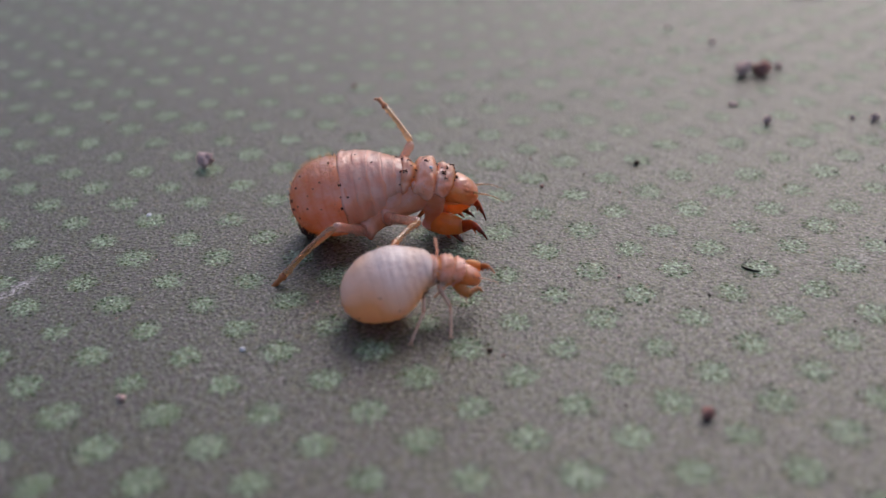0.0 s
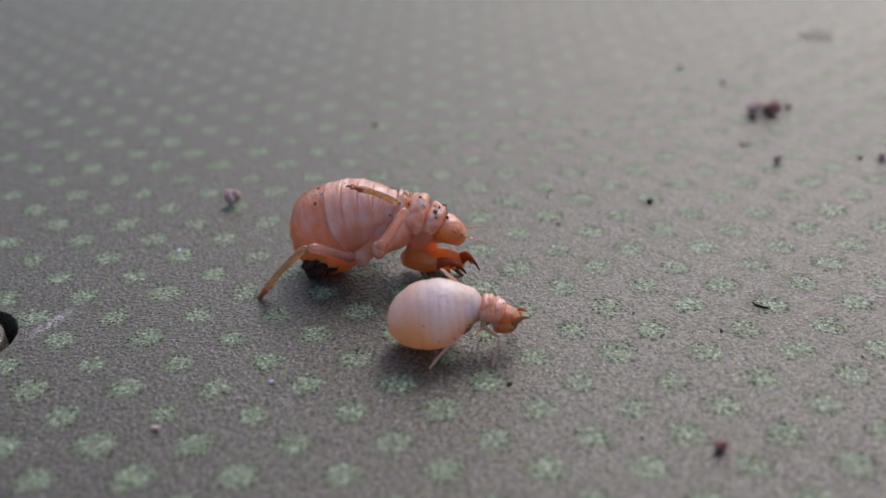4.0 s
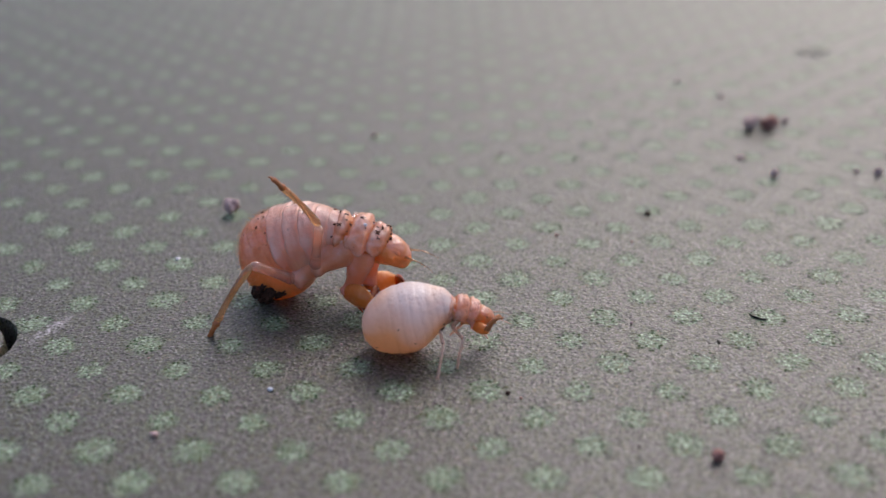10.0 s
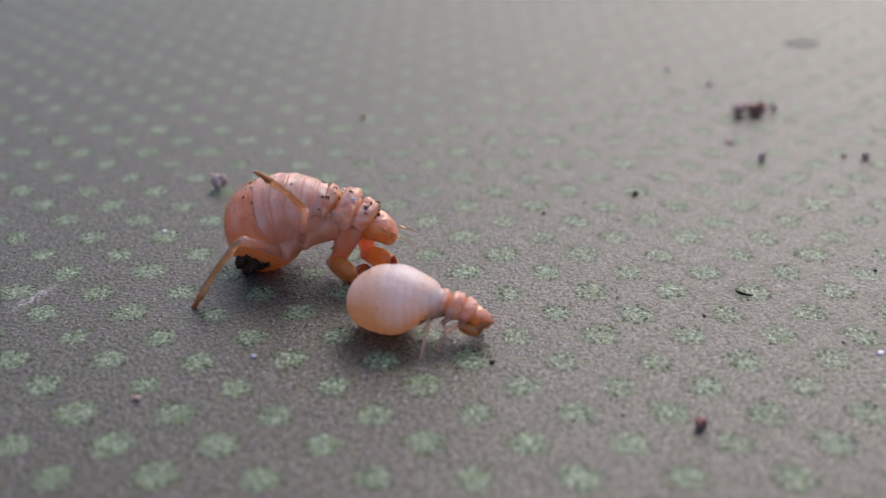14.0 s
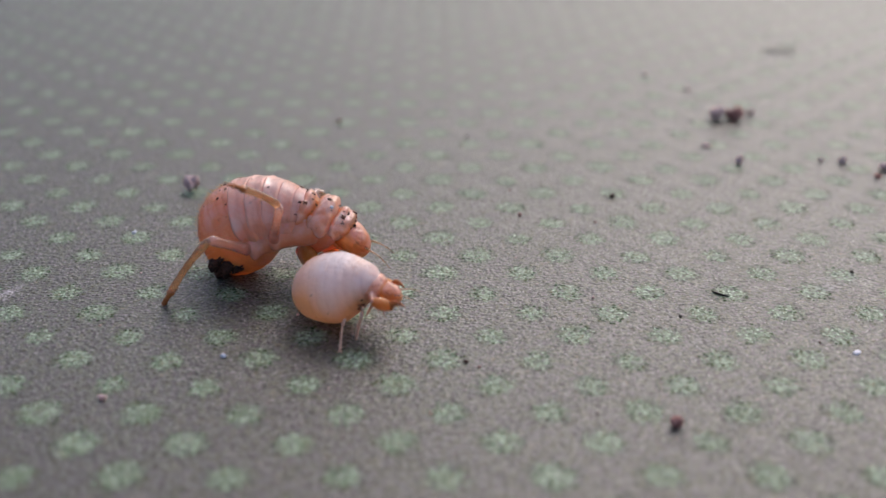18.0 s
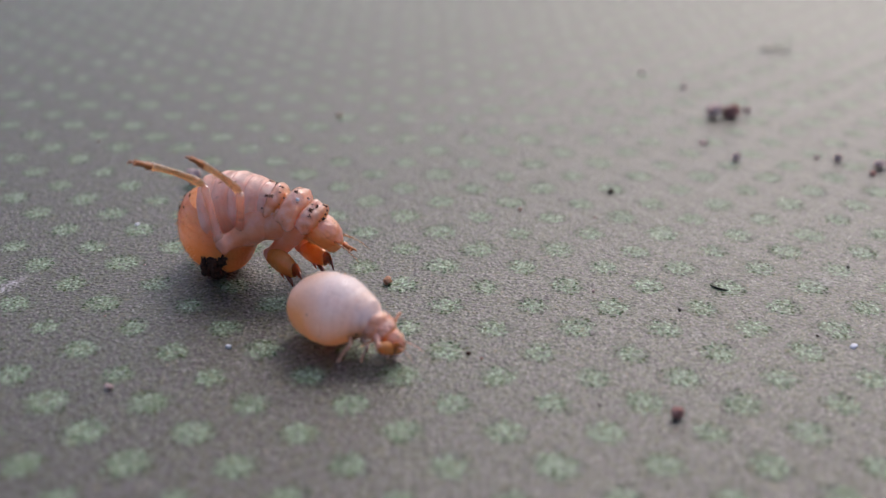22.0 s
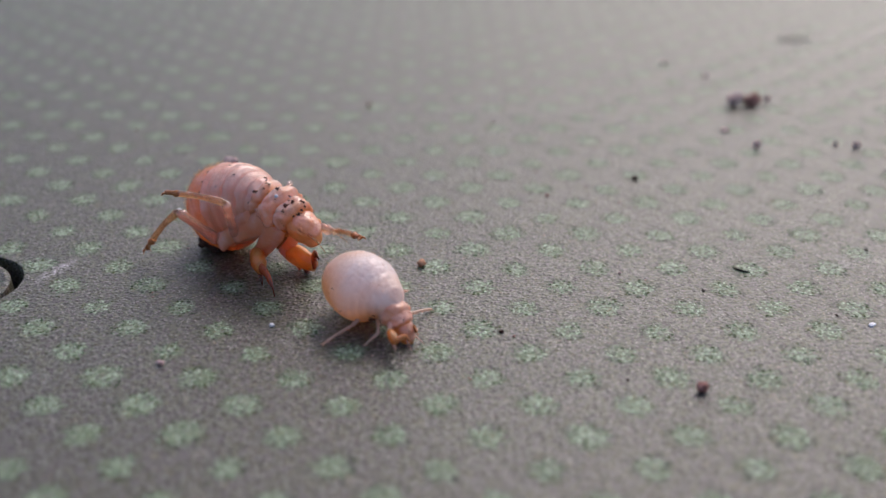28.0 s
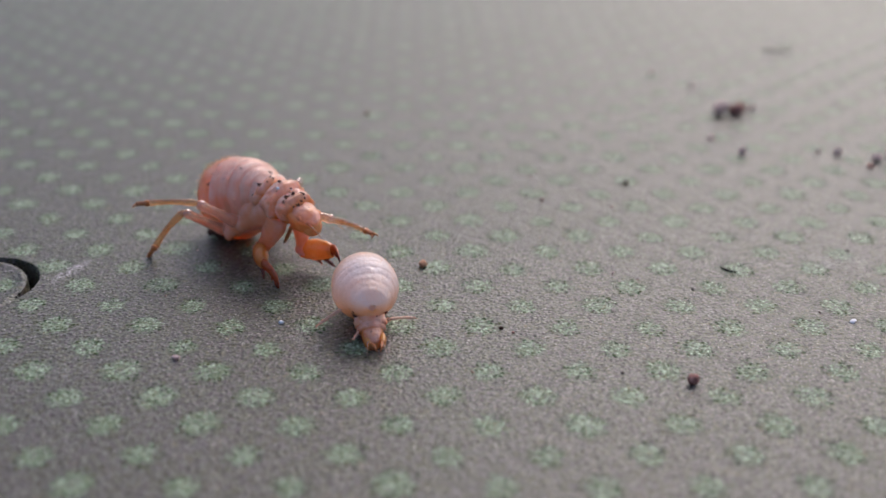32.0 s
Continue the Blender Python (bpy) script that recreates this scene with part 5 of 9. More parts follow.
    keyed(big["hindfarfemur"], [
        (0, 1.53, 1.85, 1.29, 0, -18, 122), (0.5, 1.54, 1.85, 1.39, 0, -18, 122), (1, 1.59, 1.85, 1.69, 0, -45, 160), (1.5, 1.60, 1.85, 1.72, 0, -18, 122),
        (2, 1.56, 1.85, 1.88, 0, -18, 122), (2.5, 1.68, 1.85, 1.61, 0, -18, 122), (3, 1.67, 1.85, 1.92, 0, -18, 122), (3.5, 1.69, 1.85, 1.61, 0, -18, 122),
        (5.5, 0.90, 1.85, 1.69, 0, -18, 122), (6, 1.06, 1.85, 1.80, 0, -18, 122), (6.5, 0.88, 1.85, 1.68, 0, -18, 122), (7, 0.95, 1.85, 1.47, 0, -18, 122),
        (7.5, 0.82, 1.85, 1.62, 0, -18, 122), (8, 1.40, 1.85, 1.82, 0, -18, 122), (8.5, 1.12, 1.85, 1.65, 0, -18, 122), (9, 1.14, 1.85, 1.64, 0, -18, 122),
        (9.5, 1.04, 1.85, 1.62, 0, -18, 122), (10, 1.24, 1.85, 1.80, 0, -18, 122), (10.5, 1.14, 1.85, 1.77, 0, -18, 122), (11, 1.16, 1.85, 1.70, 0, -18, 122),
        (11.5, 1.17, 1.85, 1.86, 0, -18, 122), (12, 1.16, 1.85, 2.02, 0, -18, 122), (12.5, 1.19, 1.85, 1.87, 0, -18, 122), (13, 1.23, 1.85, 1.80, 0, -18, 122),
        (13.5, 1.21, 1.85, 1.71, 0, -18, 122), (14, 1.28, 1.85, 1.76, 0, -18, 122), (14.5, 1.15, 1.85, 1.62, 0, -18, 122), (16.5, 1.10, 1.85, 1.59, 0, -18, 122),
        (17, 1.00, 1.85, 1.79, 0, -18, 122), (17.5, 1.02, 1.85, 1.75, 0, -18, 122), (18, 1.04, 1.85, 1.98, 0, -18, 122), (18.5, 0.97, 1.85, 1.82, 0, -18, 122),
        (19, 1.18, 1.85, 1.78, 0, -18, 122), (19.5, 0.86, 1.85, 1.71, 0, -18, 122), (20, 0.91, 1.85, 1.87, 0, -18, 122), (20.5, 0.80, 1.85, 2.01, 0, -18, 122),
        (21, 1.19, 1.85, 2.15, 0, -18, 122), (21.5, 1.07, 1.86, 2.38, 0, -18, 122), (22, 1.06, 1.85, 2.25, 0, -18, 122), (22.5, 1.03, 1.85, 2.08, 0, -18, 122),
        (23, 0.83, 1.85, 1.80, 0, -18, 122), (23.5, 0.85, 1.85, 1.94, 0, -18, 122), (24, 1.38, 1.85, 2.21, 0, -18, 122), (24.5, 0.78, 1.80, 1.97, 0, -18, 122),
        (25, 0.84, 1.85, 1.48, 0, -65, 115), (25.5, 0.63, 1.85, 1.21, 0, -40, 110), (27.5, 1.01, 1.85, 1.78, 0, -18, 122), (28, 1.61, 1.85, 1.52, 0, -18, 122),
        (28.5, 1.52, 1.85, 1.48, 0, -18, 122), (29, 1.99, 1.85, 1.68, 0, -18, 122), (29.5, 1.78, 1.85, 1.54, 0, -18, 122), (30, 2.07, 1.85, 1.65, 0, -18, 122),
        (30.5, 1.68, 1.85, 1.57, 0, -18, 122), (31, 1.71, 1.85, 1.41, 0, -18, 122), (31.5, 1.50, 1.85, 1.51, 0, -18, 122), (32, 1.71, 1.85, 1.50, 0, -18, 122),
    ])
    keyed(big["hindfartibia"], [
        (0, 0.09, 4.15, 2.15, 0, 54, 149), (0.5, 0.11, 4.15, 2.25, 0, 54, 149), (1, -0.32, 2.55, 3.69, 0, 11, 132), (1.5, 0.16, 4.15, 2.58, 0, 54, 149),
        (2, 0.12, 4.15, 2.75, 0, 54, 149), (2.5, 0.24, 4.15, 2.47, 0, 54, 149), (3, 0.23, 4.15, 2.78, 0, 54, 149), (3.5, 0.26, 4.15, 2.48, 0, 54, 149),
        (5.5, -0.54, 4.15, 2.55, 0, 54, 149), (6, -0.38, 4.15, 2.67, 0, 54, 149), (6.5, -0.56, 4.15, 2.55, 0, 54, 149), (7, -0.49, 4.15, 2.34, 0, 54, 149),
        (7.5, -0.62, 4.15, 2.48, 0, 54, 149), (8, -0.04, 4.15, 2.68, 0, 54, 149), (8.5, -0.32, 4.15, 2.51, 0, 54, 149), (9, -0.30, 4.15, 2.50, 0, 54, 149),
        (9.5, -0.40, 4.15, 2.48, 0, 54, 149), (10, -0.20, 4.15, 2.66, 0, 54, 149), (10.5, -0.30, 4.15, 2.64, 0, 54, 149), (11, -0.28, 4.15, 2.57, 0, 54, 149),
        (11.5, -0.27, 4.15, 2.73, 0, 54, 149), (12, -0.28, 4.15, 2.88, 0, 54, 149), (12.5, -0.25, 4.15, 2.74, 0, 54, 149), (13, -0.21, 4.15, 2.66, 0, 54, 149),
        (13.5, -0.23, 4.15, 2.57, 0, 54, 149), (14, -0.16, 4.15, 2.62, 0, 54, 149), (14.5, -0.29, 4.15, 2.48, 0, 54, 149), (16.5, -0.34, 4.15, 2.45, 0, 54, 149),
        (17, -0.44, 4.15, 2.65, 0, 54, 149), (17.5, -0.42, 4.15, 2.61, 0, 54, 149), (18, -0.40, 4.15, 2.84, 0, 54, 149), (18.5, -0.46, 4.15, 2.69, 0, 54, 149),
        (19, -0.26, 4.15, 2.64, 0, 54, 149), (19.5, -0.58, 4.15, 2.58, 0, 54, 149), (20, -0.53, 4.15, 2.74, 0, 54, 149), (20.5, -0.64, 4.15, 2.87, 0, 54, 149),
        (21, -0.25, 4.15, 3.02, 0, 54, 149), (21.5, -0.37, 4.16, 3.24, 0, 54, 149), (22, -0.38, 4.15, 3.11, 0, 54, 149), (22.5, -0.41, 4.15, 2.95, 0, 54, 149),
        (23, -0.60, 4.15, 2.67, 0, 54, 149), (23.5, -0.59, 4.15, 2.80, 0, 54, 149), (24, -0.06, 4.15, 3.07, 0, 54, 149), (24.5, -0.65, 4.10, 2.83, 0, 54, 149),
        (25, 0.34, 2.92, 4.07, 0, -3, 134), (25.5, -0.10, 3.91, 3.04, -0, -37, -25), (27.5, -0.43, 4.15, 2.65, 0, 54, 149), (28, 0.17, 4.15, 2.38, 0, 54, 149),
        (28.5, 0.08, 4.15, 2.34, 0, 54, 149), (29, 0.55, 4.15, 2.54, 0, 54, 149), (29.5, 0.34, 4.15, 2.40, 0, 54, 149), (30, 0.63, 4.15, 2.51, 0, 54, 149),
        (30.5, 0.24, 4.15, 2.43, 0, 54, 149), (31, 0.27, 4.15, 2.27, 0, 54, 149), (31.5, 0.06, 4.15, 2.37, 0, 54, 149), (32, 0.27, 4.15, 2.36, 0, 54, 149),
    ])
    keyed(big["midnearfemur"], [
        (0, 2.51, -1.60, 1.84, 0, -16, -48), (0.5, 2.51, -1.60, 1.97, 0, -16, -48), (1, 2.55, -1.60, 2.27, 0, -56, -52), (1.5, 2.58, -1.60, 2.27, 0, -62, -42),
        (2, 2.63, -2.74, 2.99, 0, -44, 32), (2.5, 2.75, -2.74, 2.78, 0, -44, 32), (3, 2.83, -2.92, 3.13, 0, -59, 61), (3.5, 2.85, -2.89, 2.77, 0, -53, 47),
        (5.5, 1.94, -1.60, 2.12, 0, -61, -74), (6, 2.12, -1.60, 2.18, 0, -47, -62), (6.5, 2.25, -2.95, 2.68, 0, -61, 72), (7, 2.28, -2.93, 2.52, 0, -61, 69),
        (7.5, 2.14, -2.66, 2.54, 0, -65, 124), (8, 2.76, -2.74, 2.86, 0, -65, 116), (8.5, 2.13, -1.60, 2.15, 0, -77, -154), (9, 2.10, -1.60, 2.21, 0, -74, -44),
        (9.5, 2.46, -2.98, 2.89, 0, -61, 78), (10, 2.20, -1.60, 2.37, 0, -77, -35), (10.5, 2.13, -1.60, 2.31, 0, -67, -32), (11, 2.14, -1.60, 2.25, 0, -70, -47),
        (11.5, 2.17, -1.60, 2.39, 0, -68, -30), (12, 2.14, -1.60, 2.55, 0, -62, -52), (12.5, 2.18, -1.60, 2.41, 0, -65, -34), (13, 2.20, -1.60, 2.37, 0, -65, -57),
        (13.5, 2.20, -1.60, 2.24, 0, -71, -34), (14, 2.27, -1.60, 2.29, 0, -62, -60), (14.5, 2.18, -1.67, 2.13, 0, -73, -6), (16.5, 2.12, -1.60, 2.07, 0, -75, -23),
        (17, 2.01, -1.60, 2.28, 0, -65, -46), (17.5, 2.04, -1.60, 2.23, 0, -72, -55), (18, 2.08, -1.60, 2.41, 0, -63, -51), (18.5, 2.08, -1.85, 2.39, 0, -55, 4),
        (19, 2.18, -1.64, 2.33, 0, -77, -11), (19.5, 2.36, -2.95, 2.80, 0, -60, 67), (20, 1.95, -1.60, 2.29, 0, -52, -11), (20.5, 1.85, -1.60, 2.40, 0, -56, -49),
        (21, 2.71, -3.01, 3.19, 0, -41, 40), (21.5, 2.56, -2.56, 3.28, 0, -67, 127), (22, 2.04, -1.60, 2.80, 0, -72, -51), (22.5, 2.87, -3.12, 3.35, 0, -40, 50),
        (23, 1.82, -1.60, 2.34, 0, -67, -65), (23.5, 2.28, -2.27, 2.74, 0, -70, 36), (24, 3.13, -2.80, 3.32, 0, -51, 40), (24.5, 2.63, -2.67, 3.00, 0, -67, 115),
        (25, 1.87, -1.60, 1.94, 0, 8, -36), (25.5, 1.64, -1.60, 1.70, 0, -6, -43), (27.5, 2.06, -1.60, 2.19, 0, -46, -6), (28, 2.55, -1.60, 2.14, 0, -60, -50),
        (28.5, 2.47, -1.60, 2.09, 0, -48, -57), (29, 2.89, -1.60, 2.35, 0, -61, -63), (29.5, 2.69, -1.60, 2.21, 0, -45, -51), (30, 2.92, -1.60, 2.38, 0, -53, -60),
        (30.5, 2.58, -1.60, 2.25, 0, -33, -90), (31, 2.59, -1.60, 2.11, 0, -40, -99), (31.5, 2.41, -1.60, 2.17, 0, -40, -92), (32, 2.60, -1.60, 2.18, 0, -37, -103),
    ])
    keyed(big["midneartibia"], [
        (0, 4.17, -3.45, 2.58, 0, -8, -111), (0.5, 4.18, -3.45, 2.71, 0, -8, -111), (1, 3.45, -2.75, 4.42, 0, -50, -136), (1.5, 3.49, -2.41, 4.56, 0, -31, -145),
        (2, 4.22, -1.75, 4.79, 0, -61, -120), (2.5, 4.35, -1.75, 4.58, 0, -61, -120), (3, 3.48, -1.76, 5.36, 0, -43, -128), (3.5, 3.93, -1.75, 4.84, 0, -37, -130),
        (5.5, 2.29, -2.81, 4.39, 0, -25, -115), (6, 2.96, -3.18, 4.07, 0, -24, -118), (6.5, 2.63, -1.76, 4.96, 0, -81, -124), (7, 2.73, -1.76, 4.80, 0, -68, 110),
        (7.5, 1.52, -1.73, 4.89, 0, -49, 170), (8, 2.27, -1.74, 5.21, 0, -51, -171), (8.5, 1.60, -1.85, 4.69, 0, -42, -128), (9, 2.64, -2.11, 4.71, 0, -51, -143),
        (9.5, 2.71, -1.76, 5.17, 0, -67, 126), (10, 2.69, -1.94, 4.90, 0, -55, -145), (10.5, 3.00, -2.15, 4.69, 0, -51, -144), (11, 2.75, -2.24, 4.70, 0, -50, -137),
        (11.5, 3.00, -2.08, 4.80, 0, -46, -136), (12, 2.89, -2.54, 4.86, 0, -49, -136), (12.5, 3.10, -2.21, 4.76, 0, -45, -132), (13, 2.79, -2.53, 4.72, 0, -48, -131),
        (13.5, 2.90, -2.07, 4.70, 0, -42, -128), (14, 2.88, -2.68, 4.57, 0, -47, -127), (14.5, 2.95, -1.76, 4.62, 0, -41, -133), (16.5, 2.75, -1.86, 4.58, 0, -42, -125),
        (17, 2.78, -2.39, 4.64, 0, -43, -128), (17.5, 2.51, -2.27, 4.69, 0, -43, -116), (18, 2.82, -2.52, 4.72, 0, -36, -115), (18.5, 3.56, -1.75, 4.53, 0, -74, -110),
        (19, 2.74, -1.74, 4.87, 0, -53, -108), (19.5, 2.87, -1.75, 5.05, 0, -69, -95), (20, 3.52, -1.91, 4.34, 0, -63, -61), (20.5, 2.80, -2.69, 4.57, 0, -43, -116),
        (21, 4.21, -1.77, 4.91, 0, -81, -30), (21.5, 1.96, -1.77, 5.68, 0, -57, -123), (22, 2.54, -2.21, 5.27, 0, -44, -112), (22.5, 4.15, -1.61, 5.04, 0, -70, 16),
        (23, 2.26, -2.53, 4.73, 0, -43, -102), (23.5, 2.98, -1.76, 5.19, 0, -50, -103), (24, 4.37, -1.76, 5.35, 0, -69, -29), (24.5, 2.21, -1.76, 5.40, 0, -57, -105),
        (25, 3.95, -3.12, 1.56, 0, -3, -85), (25.5, 3.52, -3.38, 1.97, 0, 20, -107), (27.5, 3.84, -1.78, 4.07, 0, -70, 134), (28, 3.38, -2.59, 4.39, 0, 1, -163),
        (28.5, 3.40, -3.06, 4.03, 0, -8, -148), (29, 3.48, -2.73, 4.61, 0, -6, -150), (29.5, 3.85, -3.02, 4.05, 0, -14, -149), (30, 3.71, -2.96, 4.45, 0, -18, -159),
        (30.5, 2.58, -3.78, 3.67, 0, 4, -139), (31, 2.26, -3.57, 3.78, 0, 4, -145), (31.5, 2.35, -3.58, 3.85, 0, -3, -136), (32, 2.14, -3.61, 3.76, 0, 7, -147),
    ])
    keyed(big["midfarfemur"], [
        (0, 2.51, 1.60, 1.84, 0, -52, 37), (0.5, 2.51, 1.60, 1.97, 0, -54, 39), (1, 2.55, 1.60, 2.27, 0, -56, 44), (1.5, 2.58, 1.60, 2.27, 0, -39, 65),
        (2, 2.53, 1.60, 2.44, 0, -6, 72), (2.5, 2.62, 1.60, 2.21, 0, -31, 56), (3, 2.63, 1.60, 2.50, 0, -6, 72), (3.5, 2.68, 1.60, 2.15, 0, -6, 72),
        (5.5, 1.94, 1.60, 2.12, 0, -6, 72), (6, 2.12, 1.60, 2.18, 0, -6, 72), (6.5, 1.96, 1.60, 2.00, 0, -6, 72), (7, 2.00, 1.60, 1.87, 0, -6, 72),
        (7.5, 1.86, 1.60, 2.03, 0, -6, 72), (8, 2.42, 1.60, 2.30, 0, 8, 8), (8.5, 2.12, 1.60, 2.15, 0, -0, 13), (9, 2.10, 1.60, 2.21, 0, -6, 72),
        (9.5, 2.02, 1.60, 2.17, 0, -6, 72), (10, 2.20, 1.60, 2.37, 0, -6, 72), (10.5, 2.13, 1.60, 2.31, 0, -6, 72), (11, 2.14, 1.60, 2.25, 0, -6, 72),
        (11.5, 2.17, 1.60, 2.39, 0, -6, 72), (12, 2.14, 1.60, 2.55, 0, -6, 72), (12.5, 2.18, 1.60, 2.41, 0, -6, 72), (13, 2.20, 1.60, 2.37, 0, -6, 72),
        (13.5, 2.20, 1.60, 2.24, 0, -6, 72), (14, 2.27, 1.60, 2.29, 0, -6, 72), (14.5, 2.16, 1.60, 2.10, 0, -6, 72), (16.5, 2.12, 1.60, 2.07, 0, -6, 72),
        (17, 2.01, 1.60, 2.28, 0, -6, 72), (17.5, 2.04, 1.60, 2.23, 0, -6, 72), (18, 2.08, 1.60, 2.41, 0, -6, 72), (18.5, 2.00, 1.60, 2.27, 0, -6, 72),
        (19, 2.17, 1.60, 2.31, 0, -6, 72), (19.5, 1.88, 1.60, 2.18, 0, -6, 72), (20, 1.95, 1.60, 2.29, 0, -6, 72), (20.5, 1.85, 1.60, 2.40, 0, -6, 72),
        (21, 2.23, 1.60, 2.59, 0, -6, 72), (21.5, 2.10, 1.61, 2.83, 0, -6, 72), (22, 2.04, 1.60, 2.80, 0, 27, 13), (22.5, 2.03, 1.60, 2.59, 0, 27, 13),
        (23, 1.82, 1.60, 2.34, 0, 27, 13), (23.5, 1.86, 1.60, 2.43, 0, 30, 13), (24, 2.37, 1.60, 2.75, 0, 25, 17), (24.5, 1.80, 1.53, 2.44, 0, 21, 26),
        (25, 1.87, 1.60, 1.94, 0, -18, 58), (25.5, 1.64, 1.60, 1.70, 0, -12, 55), (27.5, 2.06, 1.60, 2.19, 0, 29, 31), (28, 2.55, 1.60, 2.14, 0, 20, 37),
        (28.5, 2.47, 1.60, 2.09, 0, 27, 53), (29, 2.89, 1.60, 2.35, 0, 15, 42), (29.5, 2.69, 1.60, 2.21, 0, 21, 40), (30, 2.92, 1.60, 2.38, 0, 14, 46),
        (30.5, 2.58, 1.60, 2.25, 0, 10, 48), (31, 2.59, 1.60, 2.11, 0, 9, 48), (31.5, 2.41, 1.60, 2.17, 0, 13, 46), (32, 2.60, 1.60, 2.18, 0, 16, 44),
    ])
    keyed(big["midfartibia"], [
        (0, 3.78, 2.55, 3.90, 0, -22, 122), (0.5, 3.68, 2.56, 4.08, 0, -24, 117), (1, 3.57, 2.61, 4.44, 0, -8, 116), (1.5, 3.42, 3.45, 3.90, 0, -42, -110),
        (2, 3.35, 4.05, 2.71, 0, 65, 45), (2.5, 3.86, 3.47, 3.53, 0, -57, 151), (3, 3.45, 4.05, 2.77, 0, 65, 45), (3.5, 3.50, 4.05, 2.42, 0, 65, 45),
        (5.5, 2.76, 4.05, 2.39, 0, 65, 45), (6, 2.94, 4.05, 2.45, 0, 65, 45), (6.5, 2.78, 4.05, 2.27, 0, 65, 45), (7, 2.82, 4.05, 2.14, 0, 65, 45),
        (7.5, 2.68, 4.05, 2.30, 0, 65, 45), (8, 4.97, 1.98, 1.96, 0, 14, 82), (8.5, 4.66, 2.18, 2.17, 0, 1, 64), (9, 2.92, 4.05, 2.48, 0, 65, 45),
        (9.5, 2.84, 4.05, 2.45, 0, 65, 45), (10, 3.02, 4.05, 2.64, 0, 65, 45), (10.5, 2.95, 4.05, 2.58, 0, 65, 45), (11, 2.96, 4.05, 2.52, 0, 65, 45),
        (11.5, 2.99, 4.05, 2.66, 0, 65, 45), (12, 2.96, 4.05, 2.83, 0, 65, 45), (12.5, 2.99, 4.05, 2.68, 0, 65, 45), (13, 3.02, 4.05, 2.64, 0, 65, 45),
        (13.5, 3.02, 4.05, 2.51, 0, 65, 45), (14, 3.08, 4.05, 2.56, 0, 65, 45), (14.5, 2.98, 4.05, 2.37, 0, 65, 45), (16.5, 2.93, 4.05, 2.34, 0, 65, 45),
        (17, 2.83, 4.05, 2.55, 0, 65, 45), (17.5, 2.86, 4.05, 2.50, 0, 65, 45), (18, 2.89, 4.05, 2.68, 0, 65, 45), (18.5, 2.82, 4.05, 2.54, 0, 65, 45),
        (19, 2.99, 4.05, 2.58, 0, 65, 45), (19.5, 2.70, 4.05, 2.46, 0, 65, 45), (20, 2.77, 4.05, 2.56, 0, 65, 45), (20.5, 2.67, 4.05, 2.68, 0, 65, 45),
        (21, 3.04, 4.05, 2.86, 0, 65, 45), (21.5, 2.91, 4.06, 3.10, 0, 65, 45), (22, 4.30, 2.13, 1.62, -0, -9, -38), (22.5, 4.28, 2.13, 1.41, -0, -9, -38),
        (23, 4.08, 2.13, 1.16, -0, -9, -38), (23.5, 4.05, 2.12, 1.12, -0, -18, -46), (24, 4.62, 2.29, 1.65, -0, -12, -34), (24.5, 3.98, 2.59, 1.51, -0, -17, -30),
        (25, 3.17, 3.70, 2.76, 0, -31, 21), (25.5, 3.10, 3.68, 2.24, 0, -31, 4), (27.5, 4.02, 2.76, 0.94, -0, -22, -20), (28, 4.49, 3.09, 1.26, -0, -19, -19),
        (28.5, 3.86, 3.44, 0.89, -0, -20, -18), (29, 4.76, 3.28, 1.67, -0, -15, -18), (29.5, 4.54, 3.16, 1.26, -0, -18, -14), (30, 4.68, 3.41, 1.73, -0, -5, -13),
        (30.5, 4.31, 3.49, 1.80, -0, -8, -4), (31, 4.31, 3.50, 1.68, -0, -7, -4), (31.5, 4.17, 3.42, 1.59, -0, -7, -4), (32, 4.39, 3.35, 1.47, -0, -8, -3),
    ])
